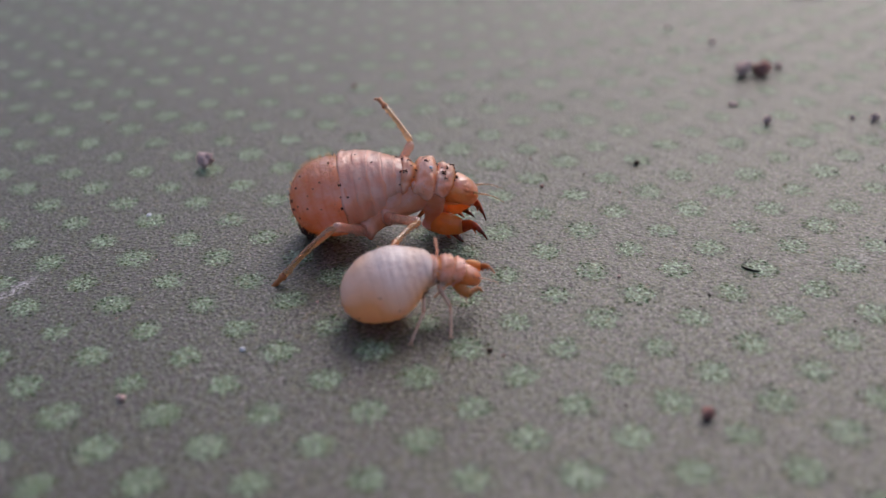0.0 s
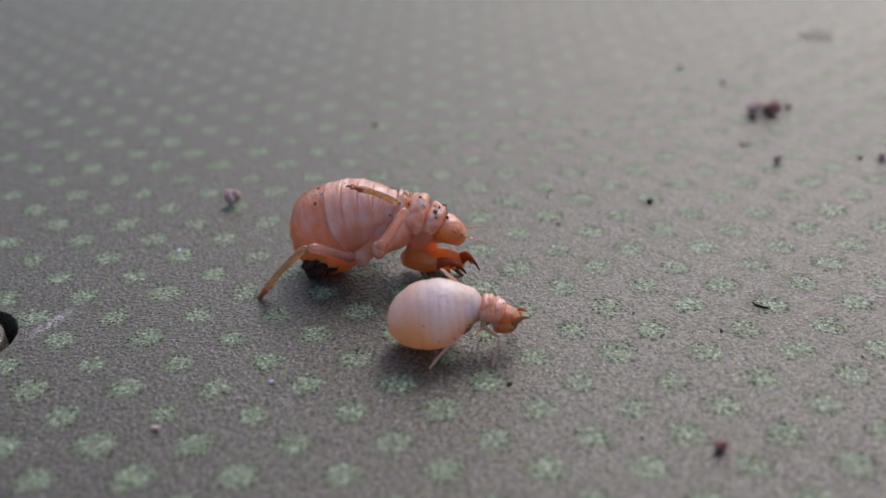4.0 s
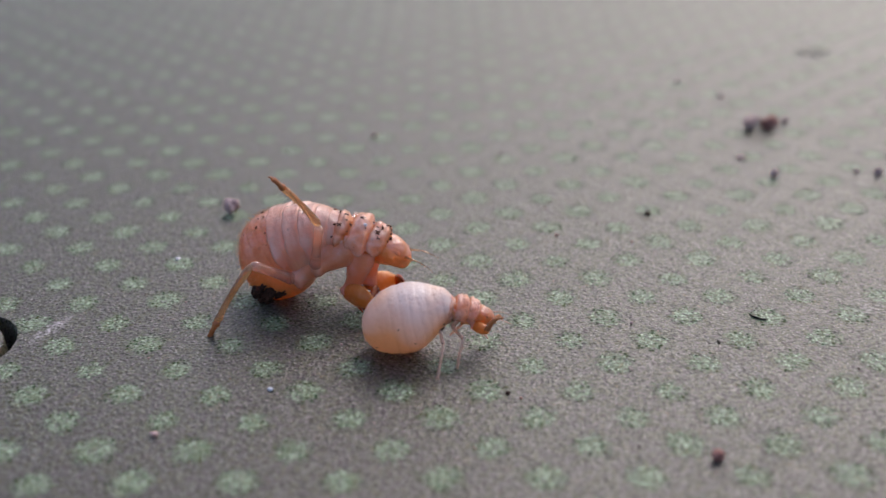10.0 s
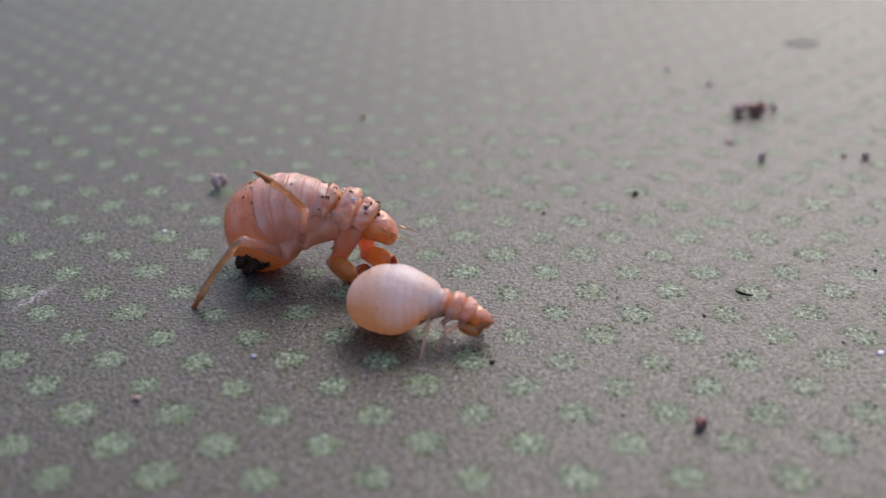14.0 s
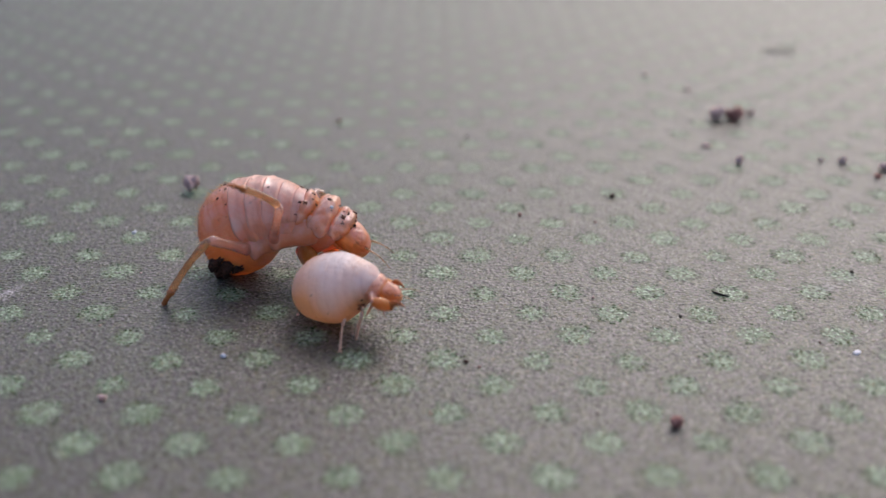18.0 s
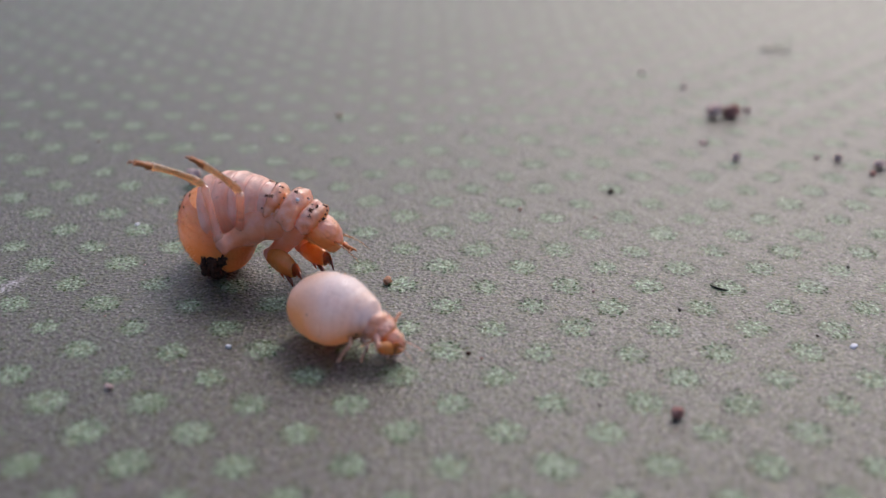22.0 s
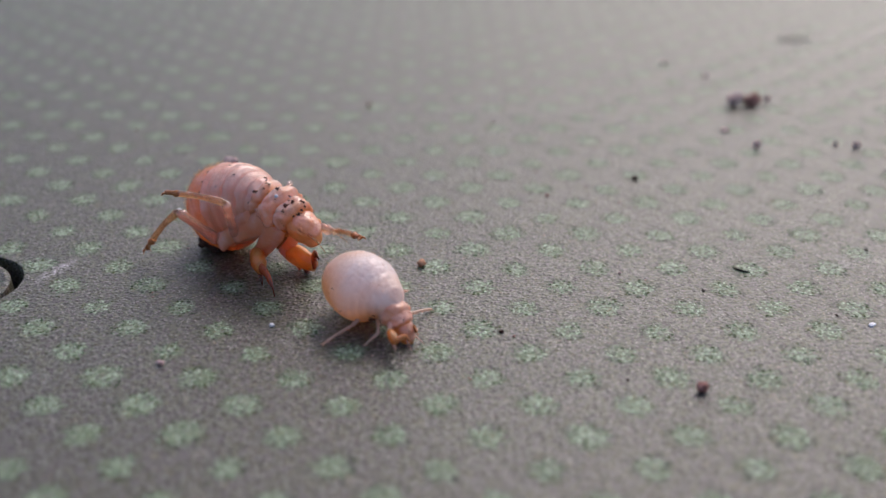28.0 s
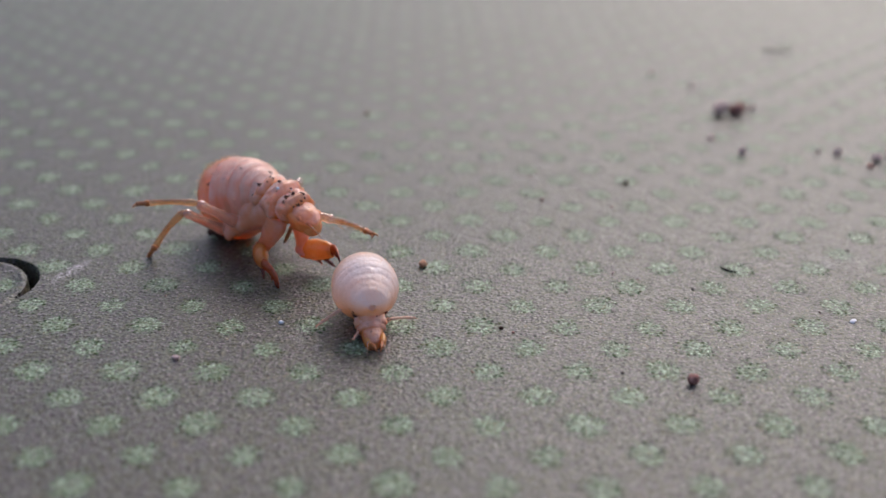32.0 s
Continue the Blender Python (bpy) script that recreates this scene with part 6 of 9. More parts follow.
    keyed(big["forenearfemur"], [
        (0, 4.64, 0.18, 0.43, -0, -12, -33), (0.5, 4.78, -0.11, 0.46, -0, -17, -44), (1, 4.45, 0.05, 0.84, -0, -10, -35), (1.5, 4.85, -0.53, 0.55, -0, -18, -38),
        (2, 4.84, -0.01, 0.94, -0, -22, -18), (2.5, 4.78, 0.31, 1.02, -0, -2, -14), (3, 5.43, -0.06, 1.14, 0, -6, 1), (3.5, 4.58, -0.23, 0.50, -0, -10, -25),
        (5.5, 3.09, 0.34, 0.84, -0, 2, -31), (6, 3.20, -0.49, 0.35, -0, 8, -30), (6.5, 3.65, -3.30, 1.50, 0, 32, 38), (7, 3.23, -0.10, 0.17, -0, 34, -27),
        (7.5, 3.02, -0.04, 0.42, -0, 8, -40), (8, 3.51, -0.68, 0.62, -0, -7, -35), (8.5, 3.30, -0.53, 0.51, -0, 2, -26), (9, 3.55, -0.72, 0.56, -0, -18, -36),
        (9.5, 2.85, -0.73, 0.75, -0, -10, -37), (10, 3.58, -0.93, 0.71, -0, -10, -39), (10.5, 3.63, -0.37, 0.65, -0, -9, -45), (11, 3.46, -0.48, 0.64, -0, -9, -44),
        (11.5, 3.45, -0.17, 0.86, -0, 5, -41), (12, 3.48, -0.63, 0.88, -0, -2, -43), (12.5, 3.53, -0.33, 0.81, -0, -4, -42), (13, 3.40, -0.77, 0.78, -0, -10, -33),
        (13.5, 3.47, -0.10, 0.76, -0, -7, -40), (14, 3.53, -0.70, 0.61, -0, -6, -44), (14.5, 3.40, 0.13, 0.70, -0, -7, -40), (16.5, 3.24, 0.17, 0.76, -0, -7, -53),
        (17, 2.78, -0.23, 0.96, -0, -7, -44), (17.5, 3.15, -0.34, 0.62, -0, -14, -52), (18, 2.99, 0.03, 1.02, -0, -7, -53), (18.5, 3.04, -0.17, 0.72, -0, -14, -58),
        (19, 3.27, -0.60, 0.73, -0, -8, -55), (19.5, 2.91, -0.23, 0.66, -0, -13, -53), (20, 2.98, -0.34, 0.62, -0, -9, -60), (20.5, 2.72, -0.20, 0.85, -0, -13, -56),
        (21, 3.17, -0.53, 0.93, -0, -8, -55), (21.5, 2.98, -1.10, 1.16, -0, -9, -46), (22, 3.02, -0.62, 1.30, -0, 1, -28), (22.5, 3.23, -0.87, 0.87, -0, -11, -29),
        (23, 3.14, -0.60, 0.68, -0, -11, -40), (23.5, 2.56, -0.75, 0.97, -0, 3, -49), (24, 3.29, -0.92, 1.23, -0, 2, -39), (24.5, 3.20, 0.09, 0.98, -0, 3, -41),
        (25, 3.06, -0.33, 0.27, -0, -3, -14), (25.5, 2.34, -0.21, 0.43, -0, -10, -26), (27.5, 2.77, -0.44, 0.66, -0, -5, -39), (28, 3.23, -0.96, 0.89, -0, -10, -32),
        (28.5, 3.04, -0.60, 0.96, -0, -6, -37), (29, 3.73, -0.99, 1.09, -0, -14, -32), (29.5, 3.36, -0.56, 1.11, -0, -1, -35), (30, 4.40, -1.23, 0.99, -0, -8, -28),
        (30.5, 3.81, -1.02, 0.82, -0, -13, -29), (31, 3.80, -1.03, 0.75, -0, -9, -30), (31.5, 3.59, -1.12, 0.72, -0, -10, -27), (32, 3.67, -1.17, 0.82, -0, -8, -28),
    ])
    keyed(big["forenearclaw"], [
        (0, 6.21, -0.83, 0.82, -0, -5, -50), (0.5, 6.08, -1.38, 1.01, 0, 24, 33), (1, 5.98, -1.03, 1.18, -0, 3, -45), (1.5, 6.27, -1.64, 1.15, 0, 29, 37),
        (2, 6.52, -0.55, 1.65, -0, 41, -30), (2.5, 6.62, -0.17, 1.09, -0, 35, -22), (3, 7.32, -0.03, 1.33, -0, 31, -53), (3.5, 6.27, -1.02, 0.84, -0, -1, -41),
        (5.5, 4.71, -0.64, 0.77, 0, -2, 6), (6, 4.84, -1.43, 0.10, -0, -30, -13), (6.5, 4.92, -2.32, 0.49, 0, 12, 47), (7, 4.64, -0.82, -0.88, -0, -28, -57),
        (7.5, 4.45, -1.26, 0.14, -0, -11, -54), (8, 5.06, -1.75, 0.84, -0, 5, -61), (8.5, 5.00, -1.37, 0.45, -0, -25, -44), (9, 5.01, -1.79, 1.14, 0, 16, 83),
        (9.5, 4.35, -1.85, 1.06, 0, 20, 81), (10, 5.03, -2.11, 1.04, 0, 12, 88), (10.5, 4.95, -1.70, 0.96, 0, 12, 60), (11, 4.81, -1.79, 0.94, 0, 17, 70),
        (11.5, 4.88, -1.40, 0.68, -0, -32, -19), (12, 4.87, -1.93, 0.93, 0, 20, 61), (12.5, 4.94, -1.60, 0.93, -0, -32, -30), (13, 4.96, -1.80, 1.11, 0, 15, 81),
        (13.5, 4.92, -1.31, 0.98, -0, -32, -48), (14, 4.88, -2.02, 0.81, 0, 18, 70), (14.5, 4.85, -1.07, 0.93, -0, -31, -44), (16.5, 4.38, -1.33, 1.00, -0, -29, -54),
        (17, 4.13, -1.55, 1.18, 0, 21, 86), (17.5, 4.29, -1.79, 1.09, 0, 22, 86), (18, 4.12, -1.48, 1.26, 0, 22, 87), (18.5, 4.02, -1.74, 1.19, 0, 24, 90),
        (19, 4.34, -2.14, 1.01, -0, -21, -54), (19.5, 4.03, -1.71, 1.10, 0, 27, 91), (20, 3.92, -1.97, 0.90, -0, -21, -54), (20.5, 3.76, -1.74, 1.28, 0, 29, 90),
        (21, 4.24, -2.07, 1.19, 0, 30, 89), (21.5, 4.28, -2.46, 1.45, 0, 27, 95), (22, 4.70, -1.50, 1.27, -0, -10, -51), (22.5, 4.86, -1.78, 1.23, 0, 36, 109),
        (23, 4.58, -1.79, 1.04, -0, 4, -44), (23.5, 3.79, -2.20, 0.87, -0, -2, -40), (24, 4.76, -2.11, 1.17, -0, 75, -30), (24.5, 4.64, -1.15, 0.87, -0, 12, -34),
        (25, 4.90, -0.79, 0.37, 0, -2, 0), (25.5, 4.03, -1.02, 0.78, -0, -13, -16), (27.5, 4.25, -1.62, 0.84, -0, 16, -38), (28, 4.82, -1.95, 1.21, -0, 22, -19),
        (28.5, 4.55, -1.74, 1.16, -0, 20, -25), (29, 5.30, -1.95, 1.56, -0, 22, -14), (29.5, 4.92, -1.64, 1.15, -0, 22, -18), (30, 6.06, -2.12, 1.26, 0, 56, 25),
        (30.5, 5.43, -1.93, 1.24, 0, 55, 6), (31, 5.42, -1.96, 1.04, 0, 59, 18), (31.5, 5.25, -1.97, 1.07, 0, 68, 31), (32, 5.33, -2.06, 1.09, 0, 53, 8),
    ])
    keyed(big["forefarfemur"], [
        (0, 5.46, 1.91, 0.40, -0, -34, -47), (0.5, 5.66, 1.60, 0.59, -0, -28, -47), (1, 5.74, 2.07, 1.11, -0, -33, -45), (1.5, 5.20, 1.78, 0.64, 0, -16, 9),
        (2, 5.58, 0.85, 0.90, 0, 11, 32), (2.5, 5.62, 1.18, 0.76, -0, -19, -29), (3, 4.49, 0.45, 0.84, 0, 7, 25), (3.5, 5.21, 0.04, 0.63, -0, -13, -27),
        (5.5, 4.13, 1.63, 0.14, -0, -7, -30), (6, 4.60, -0.50, 0.73, 0, 13, 27), (6.5, 4.46, -0.94, 1.05, 0, 24, 39), (7, 4.35, -0.52, 0.45, -0, -19, -35),
        (7.5, 4.33, -0.98, 1.34, -0, 9, -38), (8, 4.54, -0.03, 0.67, -0, -9, -21), (8.5, 4.22, -0.05, 0.57, -0, -7, -31), (9, 4.53, 0.03, 0.76, -0, -18, -30),
        (9.5, 3.46, 0.37, 0.58, -0, -13, -28), (10, 4.38, -0.02, 0.91, 0, 24, 49), (10.5, 4.51, 0.74, 0.52, -0, -16, -31), (11, 4.28, 0.92, 0.45, -0, -16, -28),
        (11.5, 4.55, 0.75, 0.57, -0, -15, -29), (12, 4.84, 0.16, 1.03, 0, 28, 54), (12.5, 4.36, 0.66, 0.62, -0, -15, -28), (13, 4.75, 0.10, 0.90, 0, 24, 58),
        (13.5, 4.15, 1.16, 0.38, -0, -17, -27), (14, 5.10, 0.23, 0.77, -0, -9, -37), (14.5, 4.13, 1.45, 0.19, -0, -15, -28), (16.5, 3.66, 1.31, 0.21, -0, -22, -41),
        (17, 3.63, 1.34, 0.41, -0, -17, -42), (17.5, 3.85, 0.69, 0.32, -0, -18, -43), (18, 4.04, 0.89, 0.37, -0, -15, -48), (18.5, 3.69, 1.02, 0.29, -0, -19, -41),
        (19, 3.94, 1.55, 0.53, -0, -11, -51), (19.5, 3.46, 0.83, 0.29, -0, -19, -40), (20, 3.66, 1.72, 0.34, -0, -7, -56), (20.5, 3.55, 1.46, 0.34, -0, -15, -51),
        (21, 4.19, 1.18, 0.56, -0, -11, -56), (21.5, 3.72, -0.12, 1.23, -0, -12, -44), (22, 3.81, 1.29, 1.01, -0, -4, -30), (22.5, 4.01, -0.08, 1.03, -0, -16, -30),
        (23, 3.80, 1.10, 0.50, -0, -9, -21), (23.5, 3.27, 0.81, 0.61, -0, 1, -28), (24, 3.99, 0.53, 1.04, -0, -6, -20), (24.5, 3.94, 1.22, 0.49, -0, -13, -29),
        (25, 6.05, 0.30, 2.69, 0, 23, 102), (25.5, 2.82, 2.37, 0.36, -0, -15, -15), (27.5, 3.23, 0.93, 0.28, -0, -7, -18), (28, 3.60, 0.63, 0.73, 0, 6, 5),
        (28.5, 3.89, 0.47, 0.56, -0, -6, -12), (29, 4.35, 0.56, 0.92, -0, -13, -7), (29.5, 4.46, 0.46, 0.75, -0, -12, -7), (30, 5.57, 0.46, 1.17, 0, -15, 17),
        (30.5, 5.32, 0.47, 0.95, 0, -24, 14), (31, 5.47, 0.70, 0.88, 0, -17, 16), (31.5, 5.11, 0.38, 0.83, 0, -22, 14), (32, 5.32, 0.42, 0.89, 0, -14, 20),
    ])
    keyed(big["forefarclaw"], [
        (0, 6.54, 0.76, 1.46, -0, 7, -62), (0.5, 6.81, 0.36, 1.48, 0, 44, 41), (1, 6.86, 0.95, 2.15, -0, 53, -19), (1.5, 7.01, 2.05, 1.16, -0, 8, -55),
        (2, 7.16, 1.83, 0.54, -0, 18, -50), (2.5, 7.20, 0.32, 1.38, -0, 8, -51), (3, 6.19, 1.25, 0.61, -0, 81, -41), (3.5, 6.85, -0.81, 1.08, -0, -6, -57),
        (5.5, 5.77, 0.70, 0.37, -0, -12, -54), (6, 6.26, 0.33, 0.31, 0, 58, 18), (6.5, 5.81, 0.14, 0.27, -0, -20, -62), (7, 5.83, -1.54, 1.08, -0, -5, -65),
        (7.5, 5.82, -2.13, 1.05, -0, -10, -66), (8, 6.30, -0.69, 0.98, -0, -15, -58), (8.5, 5.83, -1.03, 0.79, -0, -19, -52), (9, 6.10, -0.87, 1.35, 0, 28, 75),
        (9.5, 5.09, -0.51, 1.02, 0, 28, 78), (10, 5.52, 1.28, 0.13, -0, -27, -56), (10.5, 6.08, -0.20, 1.05, -0, -20, -62), (11, 5.89, 0.07, 0.98, -0, -19, -57),
        (11.5, 6.16, -0.12, 1.08, -0, -19, -65), (12, 5.84, 1.51, 0.14, -0, -16, -61), (12.5, 5.98, -0.21, 1.12, -0, -18, -58), (13, 5.67, 1.57, 0.12, -0, -23, -63),
        (13.5, 5.77, 0.34, 0.95, -0, -21, -64), (14, 6.60, -0.91, 1.07, -0, -15, -66), (14.5, 5.75, 0.59, 0.67, -0, -20, -69), (16.5, 4.98, 0.15, 0.92, -0, -18, -57),
        (17, 4.97, 0.12, 0.97, -0, -17, -62), (17.5, 5.16, -0.55, 0.91, -0, -23, -60), (18, 5.26, -0.49, 0.86, -0, -22, -62), (18.5, 5.05, -0.16, 0.91, -0, -22, -66),
        (19, 5.11, 0.10, 0.89, -0, -17, -60), (19.5, 4.83, -0.33, 0.91, -0, -19, -66), (20, 4.70, 0.15, 0.56, -0, -16, -60), (20.5, 4.70, 0.02, 0.84, -0, -20, -61),
        (21, 5.23, -0.36, 0.93, -0, -20, -55), (21.5, 5.05, -1.42, 1.62, 0, 34, 103), (22, 5.46, 0.35, 1.12, -0, -13, -52), (22.5, 5.59, -0.99, 1.55, 0, 35, 101),
        (23, 5.56, 0.44, 0.81, -0, -9, -50), (23.5, 4.94, -0.10, 0.56, -0, -18, -50), (24, 5.76, -0.12, 1.23, -0, -8, -53), (24.5, 5.56, 0.32, 0.91, -0, -14, -46),
        (25, 5.67, 2.01, 1.93, -0, 27, -11), (25.5, 4.59, 1.89, 0.86, -0, 35, -20), (27.5, 5.02, 0.33, 0.51, -0, -32, -37), (28, 5.48, 0.81, 0.53, -0, -40, -31),
        (28.5, 5.74, 0.09, 0.77, -0, -11, -36), (29, 6.18, 0.34, 1.36, 0, 41, 130), (29.5, 6.30, 0.23, 1.14, -0, -15, -32), (30, 7.33, 0.98, 1.67, 0, 39, 132),
        (30.5, 7.00, 0.89, 1.72, 0, 35, 129), (31, 7.21, 1.20, 1.45, -0, -17, -31), (31.5, 6.83, 0.80, 1.54, 0, 40, 127), (32, 7.05, 1.05, 1.35, -0, -7, -25),
    ])
    keyed(little["root"], [
        (0, -1.69, 8.50, 0.00, 0, 0, 8), (0.5, -0.81, 8.79, 0.00, 0, 0, 2), (1, -0.39, 9.10, 0.00, 0, 0, -4), (1.5, -0.51, 9.40, 0.00, 0, 0, -2),
        (2, -0.61, 9.30, 0.00, 0, 0, 0), (2.5, -0.65, 9.14, 0.00, 0, 0, 0), (3, -0.54, 8.74, 0.00, 0, 0, 0), (3.5, -0.69, 9.02, 0.00, 0, 0, 0),
        (5.5, -0.47, 8.83, 0.00, 0, 0, 0), (6, -0.49, 8.75, 0.00, 0, 0, 0), (6.5, -0.71, 8.93, 0.00, 0, 0, -1), (7, -0.89, 8.55, 0.00, 0, 0, -2),
        (7.5, -0.92, 9.09, 0.00, 0, 0, -4), (8, -1.05, 9.42, 0.00, 0, 0, -6), (8.5, -1.25, 9.06, 0.00, 0, 0, 3), (9, -2.21, 9.06, 0.00, 0, 0, 12),
        (9.5, -2.06, 9.11, 0.00, 0, 0, 8), (10, -1.84, 9.45, 0.00, 0, 0, 4), (10.5, -1.26, 9.38, 0.00, 0, 0, -1), (11, -1.46, 9.45, 0.00, 0, 0, -6),
        (11.5, -1.34, 8.97, 0.00, 0, 0, -10), (12, -1.40, 8.73, 0.00, 0, 0, -14), (12.5, -1.37, 8.87, 0.00, 0, 0, -15), (13, -1.51, 8.99, 0.00, 0, 0, -16),
        (13.5, -1.95, 8.86, 0.00, 0, 0, -13), (14, -1.76, 8.50, 0.00, 0, 0, -10), (14.5, -2.05, 8.35, 0.00, 0, 0, -10), (16.5, -2.85, 8.83, 0.00, 0, 0, -10),
        (17, -3.04, 8.64, 0.00, 0, 0, -10), (17.5, -2.92, 8.90, 0.00, 0, 0, -16), (18, -3.13, 9.47, 0.00, 0, 0, -22), (18.5, -3.05, 9.21, 0.00, 0, 0, -22),
        (19, -3.07, 9.27, 0.00, 0, 0, -22), (19.5, -3.14, 8.92, 0.00, 0, 0, -20), (20, -3.27, 8.80, 0.00, 0, 0, -18), (20.5, -3.87, 8.66, 0.00, 0, 0, -18),
        (21, -4.28, 8.71, 0.00, 0, 0, -18), (21.5, -3.82, 7.89, 0.00, 0, 0, -23), (22, -3.24, 6.91, 0.00, 0, 0, -28), (22.5, -3.16, 6.51, 0.00, 0, 0, -30),
        (23, -2.99, 6.16, 0.00, 0, 0, -32), (23.5, -2.99, 6.53, 0.00, 0, 0, -32), (24, -2.65, 6.84, 0.00, 0, 0, -32), (24.5, -2.86, 6.66, 0.00, 0, 0, -32),
        (25, -2.68, 6.76, 0.00, 0, 0, -32), (25.5, -3.36, 6.76, 0.00, 0, 0, -34), (27.5, -4.51, 8.24, 0.00, 0, 0, -43), (28, -3.61, 7.19, 0.00, 0, 0, -45),
        (28.5, -3.75, 7.63, 0.00, 0, 0, -58), (29, -3.93, 8.51, 0.00, 0, 0, -72), (29.5, -4.16, 8.51, 0.00, 0, 0, -76), (30, -3.84, 8.52, 0.00, 0, 0, -80),
        (30.5, -3.78, 8.30, 0.00, 0, 0, -80), (31, -3.70, 7.73, 0.00, 0, 0, -80), (31.5, -3.68, 7.44, 0.00, 0, 0, -80), (32, -3.61, 7.06, 0.00, 0, 0, -80),
    ])
    keyed(little["abdomen"], [
        (0, 0.00, 0.00, 1.62, 0, -14, 0), (0.5, 0.00, 0.00, 1.62, 0, -3, 0), (1, 0.00, 0.00, 1.62, 0, 2, -0), (1.5, 0.00, 0.00, 1.62, 0, 1, 0),
        (2, 0.00, 0.00, 1.62, 0, -8, 0), (2.5, 0.00, 0.00, 1.62, 0, -4, 0), (3, 0.00, 0.00, 1.62, 0, -5, 0), (3.5, 0.00, 0.00, 1.62, 0, -5, 0),
        (5.5, 0.00, 0.00, 1.62, 0, -9, 0), (6, 0.00, 0.00, 1.62, 0, -9, 0), (6.5, 0.00, 0.00, 1.62, 0, -7, -0), (7, 0.00, 0.00, 1.62, 0, -7, -0),
        (7.5, 0.00, 0.00, 1.62, 0, -0, -0), (8, 0.00, 0.00, 1.62, 0, 3, 0), (8.5, 0.00, 0.00, 1.62, 0, -2, -0), (9, 0.00, 0.00, 1.62, 0, -17, -0),
        (9.5, 0.00, 0.00, 1.62, 0, -16, -0), (10, 0.00, 0.00, 1.62, 0, -11, 0), (10.5, 0.00, 0.00, 1.62, 0, 1, -0), (11, 0.00, 0.00, 1.62, 0, 0, -0),
        (11.5, 0.00, 0.00, 1.62, 0, 1, -0), (12, 0.00, 0.00, 1.62, 0, -1, -0), (12.5, 0.00, 0.00, 1.62, 0, 0, 0), (13, 0.00, 0.00, 1.62, 0, -4, -0),
        (13.5, 0.00, 0.00, 1.62, 0, -6, 0), (14, 0.00, 0.00, 1.62, 0, 0, -0), (14.5, 0.00, 0.00, 1.62, 0, -0, 0), (16.5, 0.00, 0.00, 1.62, 0, -11, -0),
        (17, 0.00, 0.00, 1.62, 0, -12, -0), (17.5, 0.00, 0.00, 1.62, 0, -12, 0), (18, 0.00, 0.00, 1.62, 0, -13, -0), (18.5, 0.00, 0.00, 1.62, 0, -17, 0),
        (19, 0.00, 0.00, 1.62, 0, -18, 0), (19.5, 0.00, 0.00, 1.62, 0, -20, -0), (20, 0.00, 0.00, 1.62, 0, -20, 0), (20.5, 0.00, 0.00, 1.62, 0, -20, -0),
        (21, 0.00, 0.00, 1.62, 0, -23, -0), (21.5, 0.00, 0.00, 1.62, 0, -14, -0), (22, 0.00, 0.00, 1.62, 0, 4, -0), (22.5, 0.00, 0.00, 1.62, 0, 3, -0),
        (23, 0.00, 0.00, 1.62, 0, 3, 0), (23.5, 0.00, 0.00, 1.62, 0, 7, 0), (24, 0.00, 0.00, 1.62, 0, 18, -0), (24.5, 0.00, 0.00, 1.62, 0, 14, 0),
        (25, 0.00, 0.00, 1.62, 0, 20, 0), (25.5, 0.00, 0.00, 1.62, 0, 8, 0), (27.5, 0.00, 0.00, 1.62, 0, -7, -0), (28, 0.00, 0.00, 1.62, 0, 8, -0),
        (28.5, 0.00, 0.00, 1.62, 0, 6, -2), (29, 0.00, 0.00, 1.62, 0, 0, 0), (29.5, 0.00, 0.00, 1.62, 0, -8, 0), (30, 0.00, 0.00, 1.62, 0, 2, 0),
        (30.5, 0.00, 0.00, 1.62, 0, -8, 0), (31, 0.00, 0.00, 1.62, 0, -8, 0), (31.5, 0.00, 0.00, 1.62, 0, 7, 0), (32, 0.00, 0.00, 1.62, 0, 2, 0),
    ])
